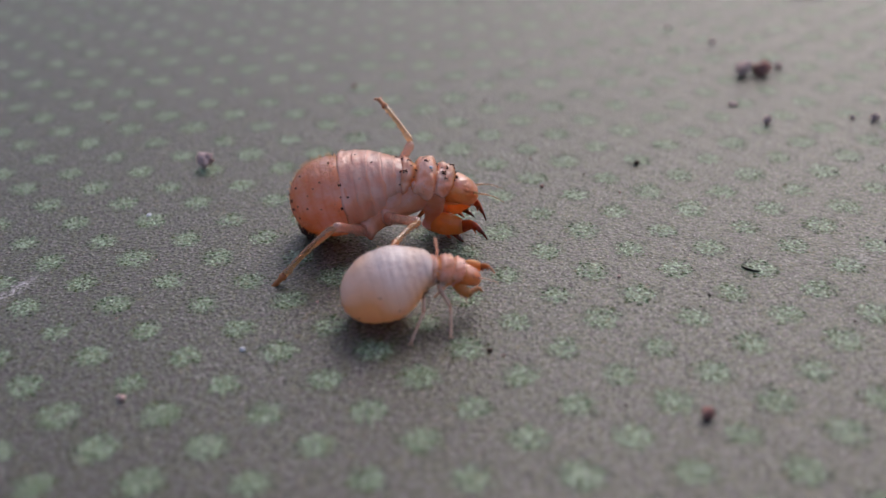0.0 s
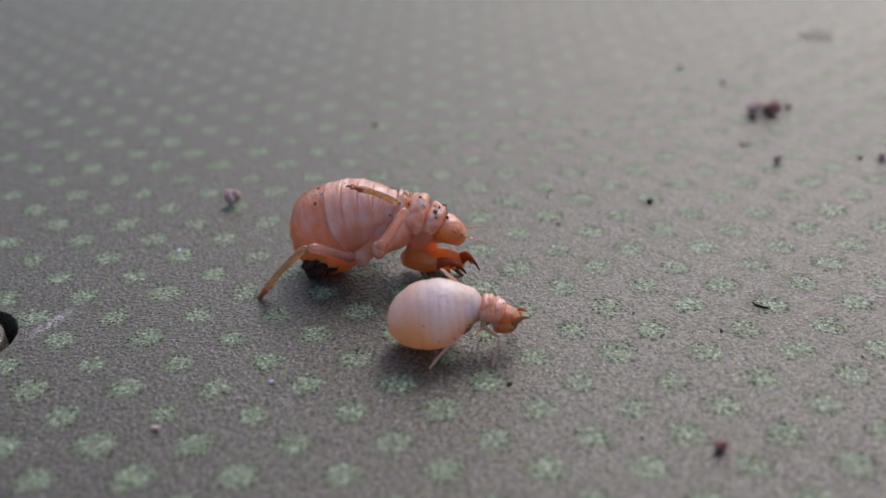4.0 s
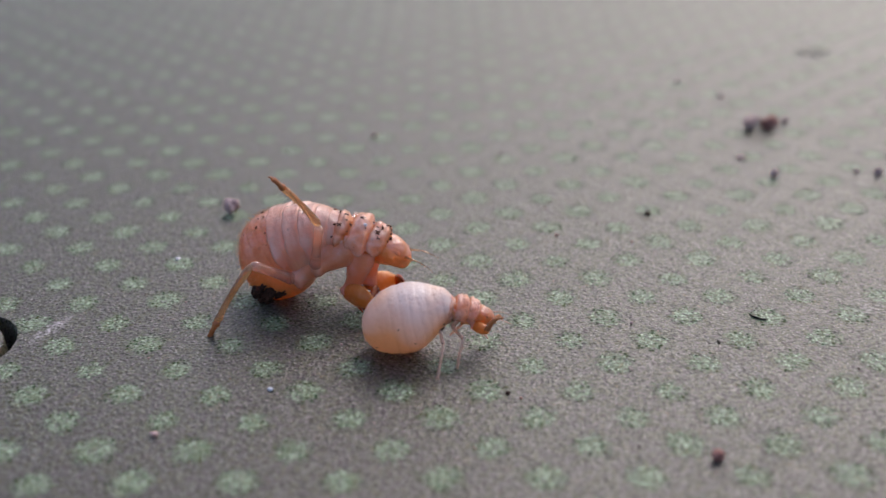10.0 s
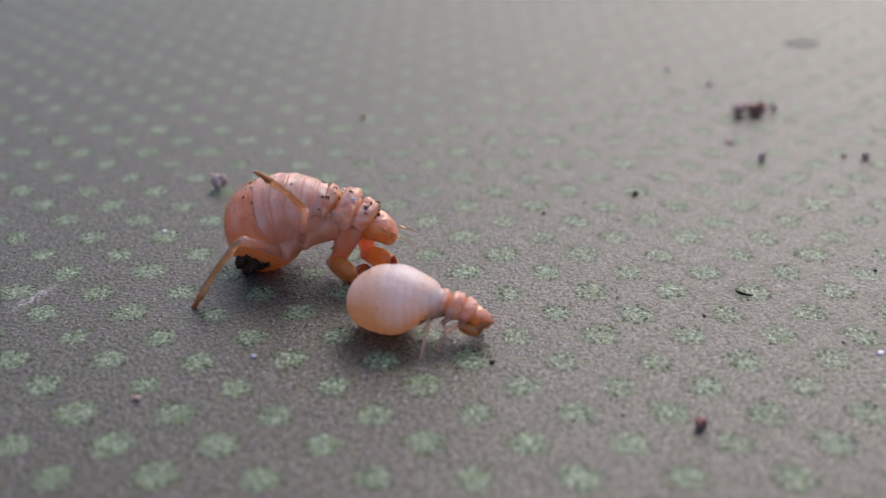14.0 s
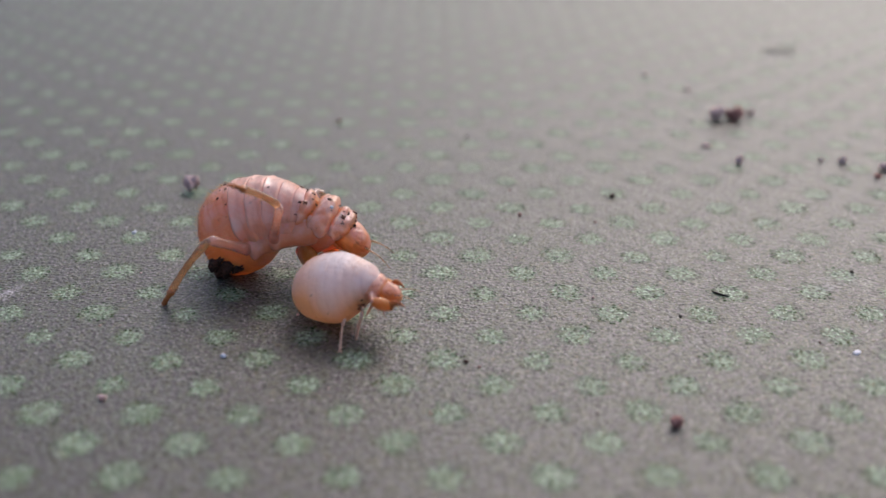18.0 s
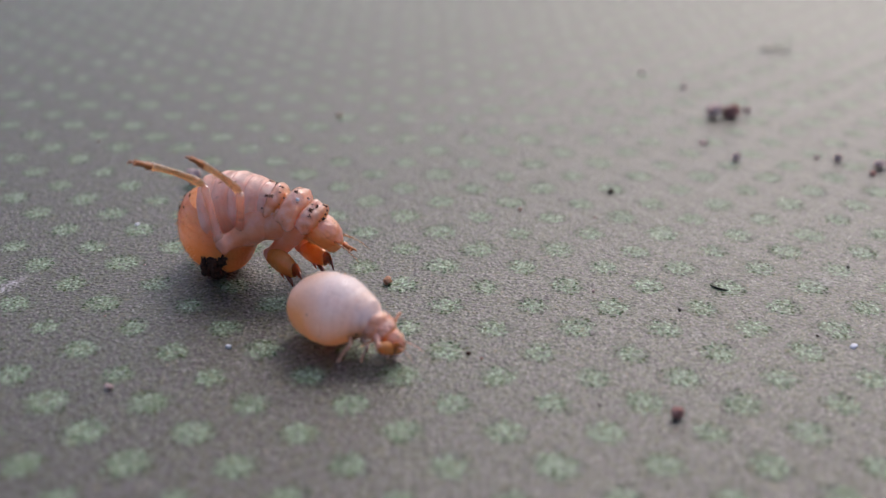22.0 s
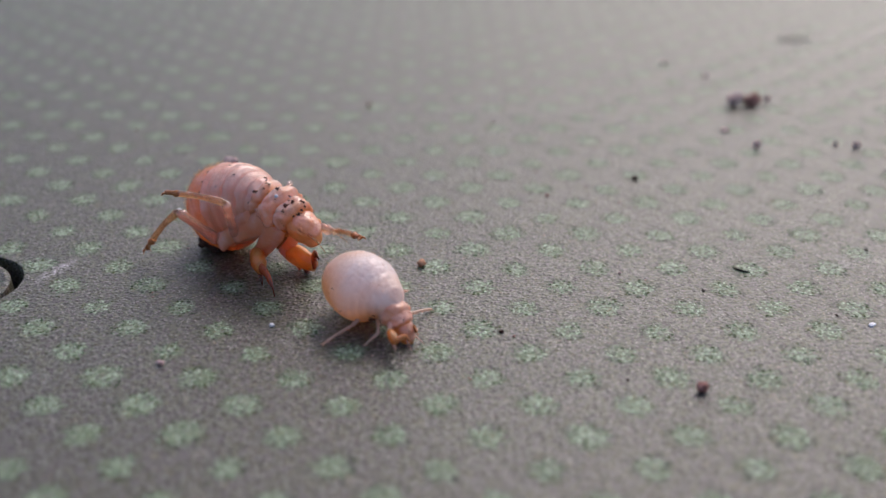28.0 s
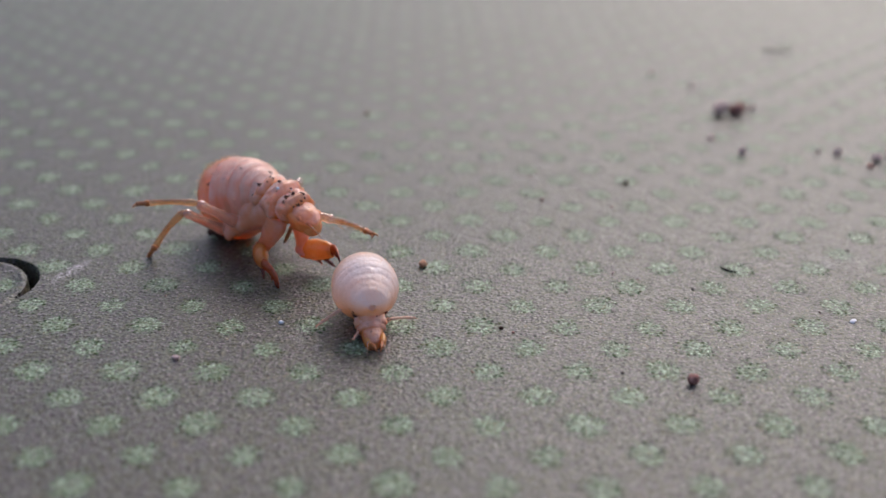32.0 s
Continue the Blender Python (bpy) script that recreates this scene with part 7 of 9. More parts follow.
    keyed(little["head"], [
        (0, 3.86, 0.00, 1.77, 0, 21, 0), (0.5, 3.60, 0.01, 1.03, 0, 31, 0), (1, 3.43, 0.00, 0.75, 0, 36, 0), (1.5, 3.70, 0.00, 0.98, 0, 30, 0),
        (2, 3.62, 0.00, 1.61, 0, 20, 0), (2.5, 3.73, 0.00, 1.56, 0, 14, 0), (3, 3.65, 0.00, 1.67, 0, 9, 0), (3.5, 3.69, 0.00, 1.53, 0, 19, 0),
        (5.5, 3.49, 0.00, 1.74, 0, 14, 0), (6, 3.48, 0.00, 2.12, 0, -5, 0), (6.5, 3.49, 0.00, 1.80, 0, 9, 0), (7, 3.47, -0.00, 1.79, 0, 9, 0),
        (7.5, 3.64, -0.00, 1.32, -0, 18, -0), (8, 3.80, -0.00, 0.96, -0, 25, -0), (8.5, 3.58, 0.00, 1.30, 0, 21, 1), (9, 3.83, 0.00, 2.00, 0, 14, 0),
        (9.5, 3.75, 0.00, 1.97, 0, 16, 0), (10, 3.79, 0.00, 1.63, 0, 20, 0), (10.5, 3.74, 0.00, 0.90, 0, 29, 0), (11, 3.77, -0.00, 1.09, 0, 24, 0),
        (11.5, 3.91, -0.01, 0.81, -0, 32, -0), (12, 4.25, 0.00, 0.66, 0, 39, 0), (12.5, 3.94, 0.00, 0.61, 0, 41, 0), (13, 3.75, 0.00, 0.86, 0, 42, 0),
        (13.5, 3.85, 0.01, 1.22, 0, 30, 0), (14, 4.26, 0.00, 1.11, 0, 20, 0), (14.5, 3.70, 0.00, 1.13, -0, 25, -0), (16.5, 3.43, 0.00, 1.53, 0, 25, 0),
        (17, 3.71, -0.00, 1.53, -0, 24, -0), (17.5, 3.42, 0.02, 1.79, 0, 15, 0), (18, 2.93, -0.00, 1.99, -0, 3, -0), (18.5, 3.05, -0.00, 2.14, -0, 7, -0),
        (19, 3.21, 0.00, 2.13, -0, 14, -0), (19.5, 3.14, -0.00, 2.38, -0, 4, -0), (20, 2.92, 0.00, 2.65, -0, -18, -0), (20.5, 3.23, -0.00, 2.65, -0, -13, -0),
        (21, 2.91, -0.00, 2.51, -0, -5, -0), (21.5, 3.05, -0.01, 2.09, 0, 4, 0), (22, 3.29, 0.00, 0.91, 0, 28, 0), (22.5, 3.42, -0.00, 0.88, -0, 30, -0),
        (23, 3.45, 0.00, 0.80, 0, 32, 0), (23.5, 3.43, 0.00, 0.65, -0, 30, -0), (24, 3.22, -0.00, 0.26, -0, 30, -0), (24.5, 3.32, -0.00, 0.43, -0, 30, -0),
        (25, 3.07, -0.00, 0.35, -0, 26, -0), (25.5, 3.96, -0.00, 0.51, -0, 29, -0), (27.5, 3.29, -0.00, 1.74, 0, 9, 0), (28, 3.09, 0.00, 0.45, 0, 42, 0),
        (28.5, 3.38, -0.07, 0.69, 0, 41, 1), (29, 4.13, -0.00, 0.99, -0, 42, -0), (29.5, 4.89, 0.02, 1.79, -0, 24, -0), (30, 3.35, 0.00, 1.14, 0, 28, 0),
        (30.5, 4.42, 0.00, 1.89, 0, 10, 0), (31, 4.27, 0.00, 1.96, -0, 10, -0), (31.5, 3.93, 0.00, 1.27, 0, 2, 0), (32, 2.77, -0.00, 0.37, -0, 10, -0),
    ])
    keyed(little["hindnearfemur"], [
        (0, 1.81, -0.42, 1.62, 0, 57, -101), (0.5, 1.53, -0.42, 1.26, 0, 57, -101), (1, 1.42, -0.42, 1.12, 0, -8, -107), (1.5, 1.76, -0.42, 1.12, 0, -8, -107),
        (2, 1.72, -0.42, 1.38, 0, 16, -124), (2.5, 1.88, -0.42, 1.19, 0, 16, -124), (3, 1.65, -0.42, 1.18, 0, 14, -128), (3.5, 1.91, -0.42, 1.27, 0, 14, -128),
        (5.5, 1.63, -0.42, 1.36, 0, 28, -144), (6, 1.80, -0.42, 1.23, 0, 28, -144), (6.5, 1.78, -0.42, 1.26, 0, 28, -144), (7, 1.81, -0.42, 1.26, 0, 14, -117),
        (7.5, 1.82, -0.42, 1.05, 0, 14, -117), (8, 1.84, -0.42, 0.97, 0, 19, -105), (8.5, 1.69, -0.44, 1.14, 0, 19, -105), (9, 1.67, -0.42, 1.64, -0, 14, -89),
        (9.5, 1.70, -0.42, 1.64, -0, 14, -89), (10, 1.67, -0.42, 1.46, -0, 23, -80), (10.5, 1.64, -0.42, 1.09, -0, 23, -80), (11, 1.71, -0.42, 1.10, -0, 6, -76),
        (11.5, 1.80, -0.43, 1.11, -0, 6, -76), (12, 2.06, -0.42, 1.27, 0, -2, -102), (12.5, 1.85, -0.42, 1.23, 0, -2, -102), (13, 1.75, -0.42, 1.40, -0, 4, -87),
        (13.5, 1.78, -0.42, 1.38, -0, 4, -87), (14, 1.98, -0.42, 1.06, -0, 5, -84), (14.5, 1.76, -0.42, 1.12, -0, 5, -84), (16.5, 1.41, -0.42, 1.48, 0, 36, -140),
        (17, 1.57, -0.42, 1.52, 0, 36, -140), (17.5, 1.46, -0.41, 1.43, 0, 36, -140), (18, 1.14, -0.42, 1.29, 0, 54, -98), (18.5, 1.40, -0.42, 1.50, 0, 54, -98),
        (19, 1.52, -0.42, 1.65, 0, 48, -111), (19.5, 1.59, -0.42, 1.65, 0, 48, -111), (20, 1.61, -0.42, 1.47, 0, 48, -118), (20.5, 1.66, -0.42, 1.52, 0, 48, -118),
        (21, 1.31, -0.42, 1.57, -0, 60, -67), (21.5, 1.40, -0.43, 1.39, -0, 60, -67), (22, 1.35, -0.42, 1.01, -0, -2, -57), (22.5, 1.43, -0.42, 1.06, -0, -2, -57),
        (23, 1.40, -0.42, 1.06, -0, 0, -78), (23.5, 1.30, -0.42, 0.92, -0, 0, -78), (24, 1.03, -0.42, 0.62, -0, -1, -62), (24.5, 1.22, -0.42, 0.73, -0, -1, -62),
        (25, 0.95, -0.42, 0.58, -0, 12, -66), (25.5, 1.64, -0.42, 0.85, -0, 12, -66), (27.5, 1.51, -0.42, 1.22, 0, 35, -105), (28, 1.17, -0.42, 1.01, 0, 35, -105),
        (28.5, 1.66, -0.50, 1.01, 0, 35, -105), (29, 2.47, -0.42, 1.25, -0, -34, -56), (29.5, 3.18, -0.40, 1.60, -0, -34, -56), (30, 1.70, -0.42, 1.06, -0, -40, -20),
        (30.5, 2.56, -0.42, 1.40, -0, -40, -20), (31, 2.61, -0.42, 1.43, 0, -45, -94), (31.5, 1.71, -0.42, 0.67, 0, -45, -94), (32, 0.52, -0.42, 0.22, -0, -45, -58),
    ])
    keyed(little["hindneartibia"], [
        (0, 1.70, -1.01, 0.70, 0, 22, -120), (0.5, 1.41, -1.01, 0.34, 0, 22, -120), (1, 1.09, -1.46, 1.27, 0, 36, -131), (1.5, 1.44, -1.46, 1.26, 0, 36, -131),
        (2, 1.13, -1.30, 1.08, 0, 28, -130), (2.5, 1.29, -1.30, 0.89, 0, 28, -130), (3, 1.00, -1.26, 0.91, 0, 35, -146), (3.5, 1.25, -1.26, 1.01, 0, 35, -146),
        (5.5, 0.84, -0.98, 0.84, 0, 23, -134), (6, 1.01, -0.98, 0.71, 0, 23, -134), (6.5, 1.00, -0.98, 0.74, 0, 23, -134), (7, 1.32, -1.37, 1.00, 0, 43, -151),
        (7.5, 1.32, -1.37, 0.79, 0, 43, -151), (8, 1.58, -1.43, 0.62, 0, 20, -119), (8.5, 1.43, -1.45, 0.78, 0, 20, -119), (9, 1.69, -1.49, 1.37, 0, 51, -128),
        (9.5, 1.72, -1.49, 1.38, 0, 51, -128), (10, 1.85, -1.42, 1.03, 0, 37, -106), (10.5, 1.81, -1.42, 0.66, 0, 37, -106), (11, 1.97, -1.48, 0.98, 0, 51, -141),
        (11.5, 2.06, -1.49, 0.99, 0, 51, -141), (12, 1.84, -1.50, 1.31, -0, 57, -59), (12.5, 1.62, -1.50, 1.26, -0, 57, -59), (13, 1.81, -1.51, 1.31, 0, 46, 179),
        (13.5, 1.84, -1.51, 1.30, 0, 46, 179), (14, 2.10, -1.51, 0.97, 0, 59, -107), (14.5, 1.87, -1.51, 1.03, 0, 59, -107), (16.5, 0.73, -0.99, 0.83, 0, 33, -100),
        (17, 0.89, -0.99, 0.87, 0, 33, -100), (17.5, 0.78, -0.98, 0.78, 0, 33, -100), (18, 1.05, -1.06, 0.40, -0, 9, -68), (18.5, 1.31, -1.06, 0.61, -0, 9, -68),
        (19, 1.26, -1.10, 0.83, -0, 27, -78), (19.5, 1.32, -1.10, 0.83, -0, 27, -78), (20, 1.26, -1.08, 0.66, -0, 20, -75), (20.5, 1.32, -1.08, 0.70, -0, 20, -75),
        (21, 1.52, -0.92, 0.61, -0, 21, -56), (21.5, 1.62, -0.93, 0.44, -0, 21, -56), (22, 1.94, -1.34, 1.04, 0, 60, -176), (22.5, 2.03, -1.34, 1.09, 0, 60, -176),
        (23, 1.63, -1.50, 1.05, 0, 29, -173), (23.5, 1.53, -1.50, 0.91, 0, 29, -173), (24, 1.54, -1.39, 0.65, 0, 24, -108), (24.5, 1.73, -1.39, 0.75, 0, 24, -108),
        (25, 1.39, -1.40, 0.34, 0, 13, -128), (25.5, 2.08, -1.40, 0.61, 0, 13, -128), (27.5, 1.27, -1.29, 0.59, 0, 11, -95), (28, 0.93, -1.29, 0.38, 0, 11, -95),
        (28.5, 1.42, -1.37, 0.38, 0, 11, -95), (29, 2.97, -1.18, 1.87, 0, 37, -160), (29.5, 3.68, -1.16, 2.21, 0, 37, -160), (30, 2.50, -0.70, 1.76, 0, 32, -160),
        (30.5, 3.36, -0.70, 2.10, 0, 32, -160), (31, 2.56, -1.20, 2.20, 0, 27, -136), (31.5, 1.65, -1.20, 1.44, 0, 27, -136), (32, 0.93, -1.07, 1.00, 0, 32, -91),
    ])
    keyed(little["hindfarfemur"], [
        (0, 1.81, 0.42, 1.62, 0, -12, 122), (0.5, 1.53, 0.42, 1.26, 0, -12, 122), (1, 1.42, 0.42, 1.12, 0, -58, 110), (1.5, 1.76, 0.42, 1.12, 0, -58, 110),
        (2, 1.72, 0.42, 1.38, 0, -58, 110), (2.5, 1.88, 0.42, 1.19, 0, -58, 110), (3, 1.65, 0.42, 1.18, 0, -59, 92), (3.5, 1.91, 0.42, 1.27, 0, -59, 92),
        (5.5, 1.63, 0.42, 1.36, 0, -12, 122), (6, 1.80, 0.42, 1.23, 0, -12, 122), (6.5, 1.78, 0.42, 1.26, 0, -12, 122), (7, 1.81, 0.42, 1.26, 0, -12, 122),
        (7.5, 1.82, 0.42, 1.05, 0, -12, 122), (8, 1.84, 0.42, 0.97, 0, -12, 122), (8.5, 1.69, 0.40, 1.14, 0, -12, 122), (9, 1.67, 0.42, 1.64, 0, -12, 122),
        (9.5, 1.70, 0.42, 1.64, 0, -12, 122), (10, 1.67, 0.42, 1.46, 0, -12, 122), (10.5, 1.64, 0.42, 1.09, 0, -12, 122), (11, 1.71, 0.42, 1.10, 0, -12, 122),
        (11.5, 1.80, 0.41, 1.11, 0, -12, 122), (12, 2.06, 0.42, 1.27, 0, -12, 122), (12.5, 1.85, 0.42, 1.23, 0, -12, 122), (13, 1.75, 0.42, 1.40, 0, -12, 122),
        (13.5, 1.78, 0.42, 1.38, 0, -12, 122), (14, 1.98, 0.42, 1.06, 0, -12, 122), (14.5, 1.76, 0.42, 1.12, 0, -12, 122), (16.5, 1.41, 0.42, 1.48, 0, -12, 122),
        (17, 1.57, 0.42, 1.52, 0, -12, 122), (17.5, 1.45, 0.43, 1.43, 0, -12, 122), (18, 1.14, 0.42, 1.29, 0, -12, 122), (18.5, 1.40, 0.42, 1.50, 0, -12, 122),
        (19, 1.52, 0.42, 1.65, 0, -12, 122), (19.5, 1.59, 0.42, 1.65, 0, -12, 122), (20, 1.61, 0.42, 1.47, 0, -12, 122), (20.5, 1.66, 0.42, 1.52, 0, -12, 122),
        (21, 1.31, 0.42, 1.57, 0, -12, 122), (21.5, 1.40, 0.41, 1.39, 0, -12, 122), (22, 1.35, 0.42, 1.01, 0, -12, 122), (22.5, 1.43, 0.42, 1.06, 0, -12, 122),
        (23, 1.40, 0.42, 1.06, 0, -12, 122), (23.5, 1.30, 0.42, 0.92, 0, -12, 122), (24, 1.03, 0.42, 0.62, 0, -12, 122), (24.5, 1.22, 0.42, 0.73, 0, -12, 122),
        (25, 0.95, 0.42, 0.58, 0, -12, 122), (25.5, 1.64, 0.42, 0.85, 0, -12, 122), (27.5, 1.51, 0.42, 1.22, 0, -12, 122), (28, 1.17, 0.42, 1.01, 0, 21, 126),
        (28.5, 1.66, 0.34, 1.01, 0, 21, 126), (29, 2.47, 0.42, 1.25, 0, 21, 126), (29.5, 3.17, 0.44, 1.60, 0, 21, 126), (30, 1.70, 0.42, 1.06, 0, 44, 141),
        (30.5, 2.56, 0.42, 1.40, 0, 44, 141), (31, 2.61, 0.42, 1.43, 0, 17, 150), (31.5, 1.71, 0.42, 0.67, 0, 17, 150), (32, 0.52, 0.42, 0.22, 0, 48, 98),
    ])
    keyed(little["hindfartibia"], [
        (0, 1.24, 1.33, 1.84, 0, 51, 129), (0.5, 0.96, 1.34, 1.49, 0, 51, 129), (1, 1.22, 0.97, 2.06, 0, -62, -162), (1.5, 1.57, 0.97, 2.05, 0, -62, -162),
        (2, 1.52, 0.97, 2.32, 0, -62, -162), (2.5, 1.69, 0.97, 2.12, 0, -62, -162), (3, 1.63, 0.98, 2.12, 0, -65, -161), (3.5, 1.89, 0.98, 2.22, 0, -65, -161),
        (5.5, 1.06, 1.33, 1.59, 0, 51, 129), (6, 1.23, 1.33, 1.46, 0, 51, 129), (6.5, 1.21, 1.33, 1.49, 0, 51, 129), (7, 1.24, 1.33, 1.48, 0, 51, 129),
        (7.5, 1.25, 1.33, 1.28, 0, 51, 129), (8, 1.27, 1.33, 1.20, 0, 51, 129), (8.5, 1.12, 1.31, 1.36, 0, 51, 129), (9, 1.10, 1.33, 1.87, 0, 51, 129),
        (9.5, 1.13, 1.33, 1.87, 0, 51, 129), (10, 1.10, 1.33, 1.69, 0, 51, 129), (10.5, 1.07, 1.33, 1.32, 0, 51, 129), (11, 1.14, 1.33, 1.33, 0, 51, 129),
        (11.5, 1.23, 1.33, 1.34, 0, 51, 129), (12, 1.49, 1.33, 1.50, 0, 51, 129), (12.5, 1.28, 1.33, 1.46, 0, 51, 129), (13, 1.18, 1.33, 1.63, 0, 51, 129),
        (13.5, 1.21, 1.33, 1.61, 0, 51, 129), (14, 1.41, 1.33, 1.29, 0, 51, 129), (14.5, 1.19, 1.33, 1.35, 0, 51, 129), (16.5, 0.84, 1.33, 1.71, 0, 51, 129),
        (17, 1.00, 1.33, 1.75, 0, 51, 129), (17.5, 0.88, 1.34, 1.66, 0, 51, 129), (18, 0.57, 1.33, 1.52, 0, 51, 129), (18.5, 0.83, 1.33, 1.73, 0, 51, 129),
        (19, 0.95, 1.33, 1.88, 0, 51, 129), (19.5, 1.02, 1.33, 1.88, 0, 51, 129), (20, 1.04, 1.33, 1.70, 0, 51, 129), (20.5, 1.09, 1.33, 1.74, 0, 51, 129),
        (21, 0.74, 1.33, 1.80, 0, 51, 129), (21.5, 0.83, 1.32, 1.62, 0, 51, 129), (22, 0.78, 1.33, 1.23, 0, 51, 129), (22.5, 0.86, 1.33, 1.29, 0, 51, 129),
        (23, 0.83, 1.33, 1.29, 0, 51, 129), (23.5, 0.73, 1.33, 1.15, 0, 51, 129), (24, 0.46, 1.33, 0.85, 0, 51, 129), (24.5, 0.65, 1.33, 0.96, 0, 51, 129),
        (25, 0.38, 1.33, 0.81, 0, 51, 129), (25.5, 1.07, 1.33, 1.08, 0, 51, 129), (27.5, 0.94, 1.33, 1.45, 0, 51, 129), (28, 0.57, 1.25, 0.62, -0, -37, -0),
        (28.5, 1.06, 1.17, 0.62, -0, -37, -0), (29, 1.86, 1.25, 0.86, -0, -37, -0), (29.5, 2.57, 1.27, 1.21, -0, -37, -0), (30, 1.09, 0.92, 0.29, 0, 14, 58),
        (30.5, 1.95, 0.92, 0.63, 0, 14, 58), (31, 1.70, 0.95, 1.11, 0, -35, 19), (31.5, 0.80, 0.95, 0.34, 0, -35, 19), (32, 0.41, 1.15, -0.60, 0, -18, 27),
    ])
    keyed(little["midnearfemur"], [
        (0, 2.46, -0.45, 1.54, -0, 46, -51), (0.5, 2.16, -0.44, 1.07, -0, 46, -51), (1, 2.02, -0.45, 0.88, -0, 8, -55), (1.5, 2.38, -0.45, 0.91, -0, 8, -55),
        (2, 2.36, -0.45, 1.29, -0, 49, -52), (2.5, 2.53, -0.45, 1.11, -0, 49, -52), (3, 2.30, -0.45, 1.13, -0, 6, -40), (3.5, 2.55, -0.45, 1.17, -0, 6, -40),
        (5.5, 2.28, -0.45, 1.30, -0, 17, -57), (6, 2.45, -0.45, 1.29, -0, 17, -57), (6.5, 2.43, -0.45, 1.23, -0, 17, -57), (7, 2.46, -0.45, 1.22, -0, 2, -55),
        (7.5, 2.45, -0.45, 0.93, -0, 2, -55), (8, 2.47, -0.45, 0.79, -0, 26, -28), (8.5, 2.33, -0.47, 1.00, -0, 26, -28), (9, 2.32, -0.45, 1.63, -0, 33, -37),
        (9.5, 2.35, -0.45, 1.61, -0, 33, -37), (10, 2.32, -0.45, 1.38, -0, 9, -64), (10.5, 2.26, -0.45, 0.89, -0, 9, -64), (11, 2.34, -0.45, 0.94, -0, -15, -59),
        (11.5, 2.41, -0.46, 0.90, -0, -15, -59), (12, 2.67, -0.45, 1.03, -0, 53, -47), (12.5, 2.44, -0.45, 0.97, -0, 53, -47), (13, 2.35, -0.45, 1.16, -0, 25, -70),
        (13.5, 2.41, -0.45, 1.22, -0, 25, -70), (14, 2.62, -0.45, 0.92, -0, -4, -70), (14.5, 2.39, -0.45, 0.95, -0, -4, -70), (16.5, 2.05, -0.45, 1.37, 0, 25, -127),
        (17, 2.21, -0.45, 1.42, 0, 25, -127), (17.5, 2.10, -0.43, 1.39, 0, 25, -127), (18, 1.79, -0.45, 1.33, -0, -1, -67), (18.5, 2.05, -0.45, 1.53, -0, -1, -67),
        (19, 2.17, -0.45, 1.65, -0, 12, -66), (19.5, 2.24, -0.45, 1.71, -0, 12, -66), (20, 2.23, -0.45, 1.66, 0, 22, -97), (20.5, 2.29, -0.45, 1.68, 0, 22, -97),
        (21, 1.95, -0.45, 1.70, -0, 24, -71), (21.5, 2.05, -0.46, 1.43, -0, 24, -71), (22, 1.97, -0.45, 0.80, -0, -12, -45), (22.5, 2.05, -0.45, 0.84, -0, -12, -45),
        (23, 2.01, -0.45, 0.84, -0, -6, -40), (23.5, 1.91, -0.45, 0.69, -0, -6, -40), (24, 1.62, -0.45, 0.34, -0, -10, -18), (24.5, 1.82, -0.45, 0.46, -0, -10, -18),
        (25, 1.54, -0.45, 0.30, -0, -7, -30), (25.5, 2.25, -0.45, 0.62, -0, -7, -30), (27.5, 2.16, -0.45, 1.18, -0, 6, -40), (28, 1.74, -0.45, 0.71, -0, 6, -40),
        (28.5, 2.24, -0.54, 0.73, -0, 6, -40), (29, 3.06, -0.45, 0.99, -0, -37, -52), (29.5, 3.81, -0.43, 1.48, -0, -37, -52), (30, 2.32, -0.45, 0.86, -0, -38, -6),
        (30.5, 3.21, -0.45, 1.36, -0, -38, -6), (31, 3.26, -0.45, 1.39, -0, -39, -43), (31.5, 2.35, -0.45, 0.60, -0, -39, -43), (32, 1.11, -0.45, -0.04, 0, -30, 2),
    ])
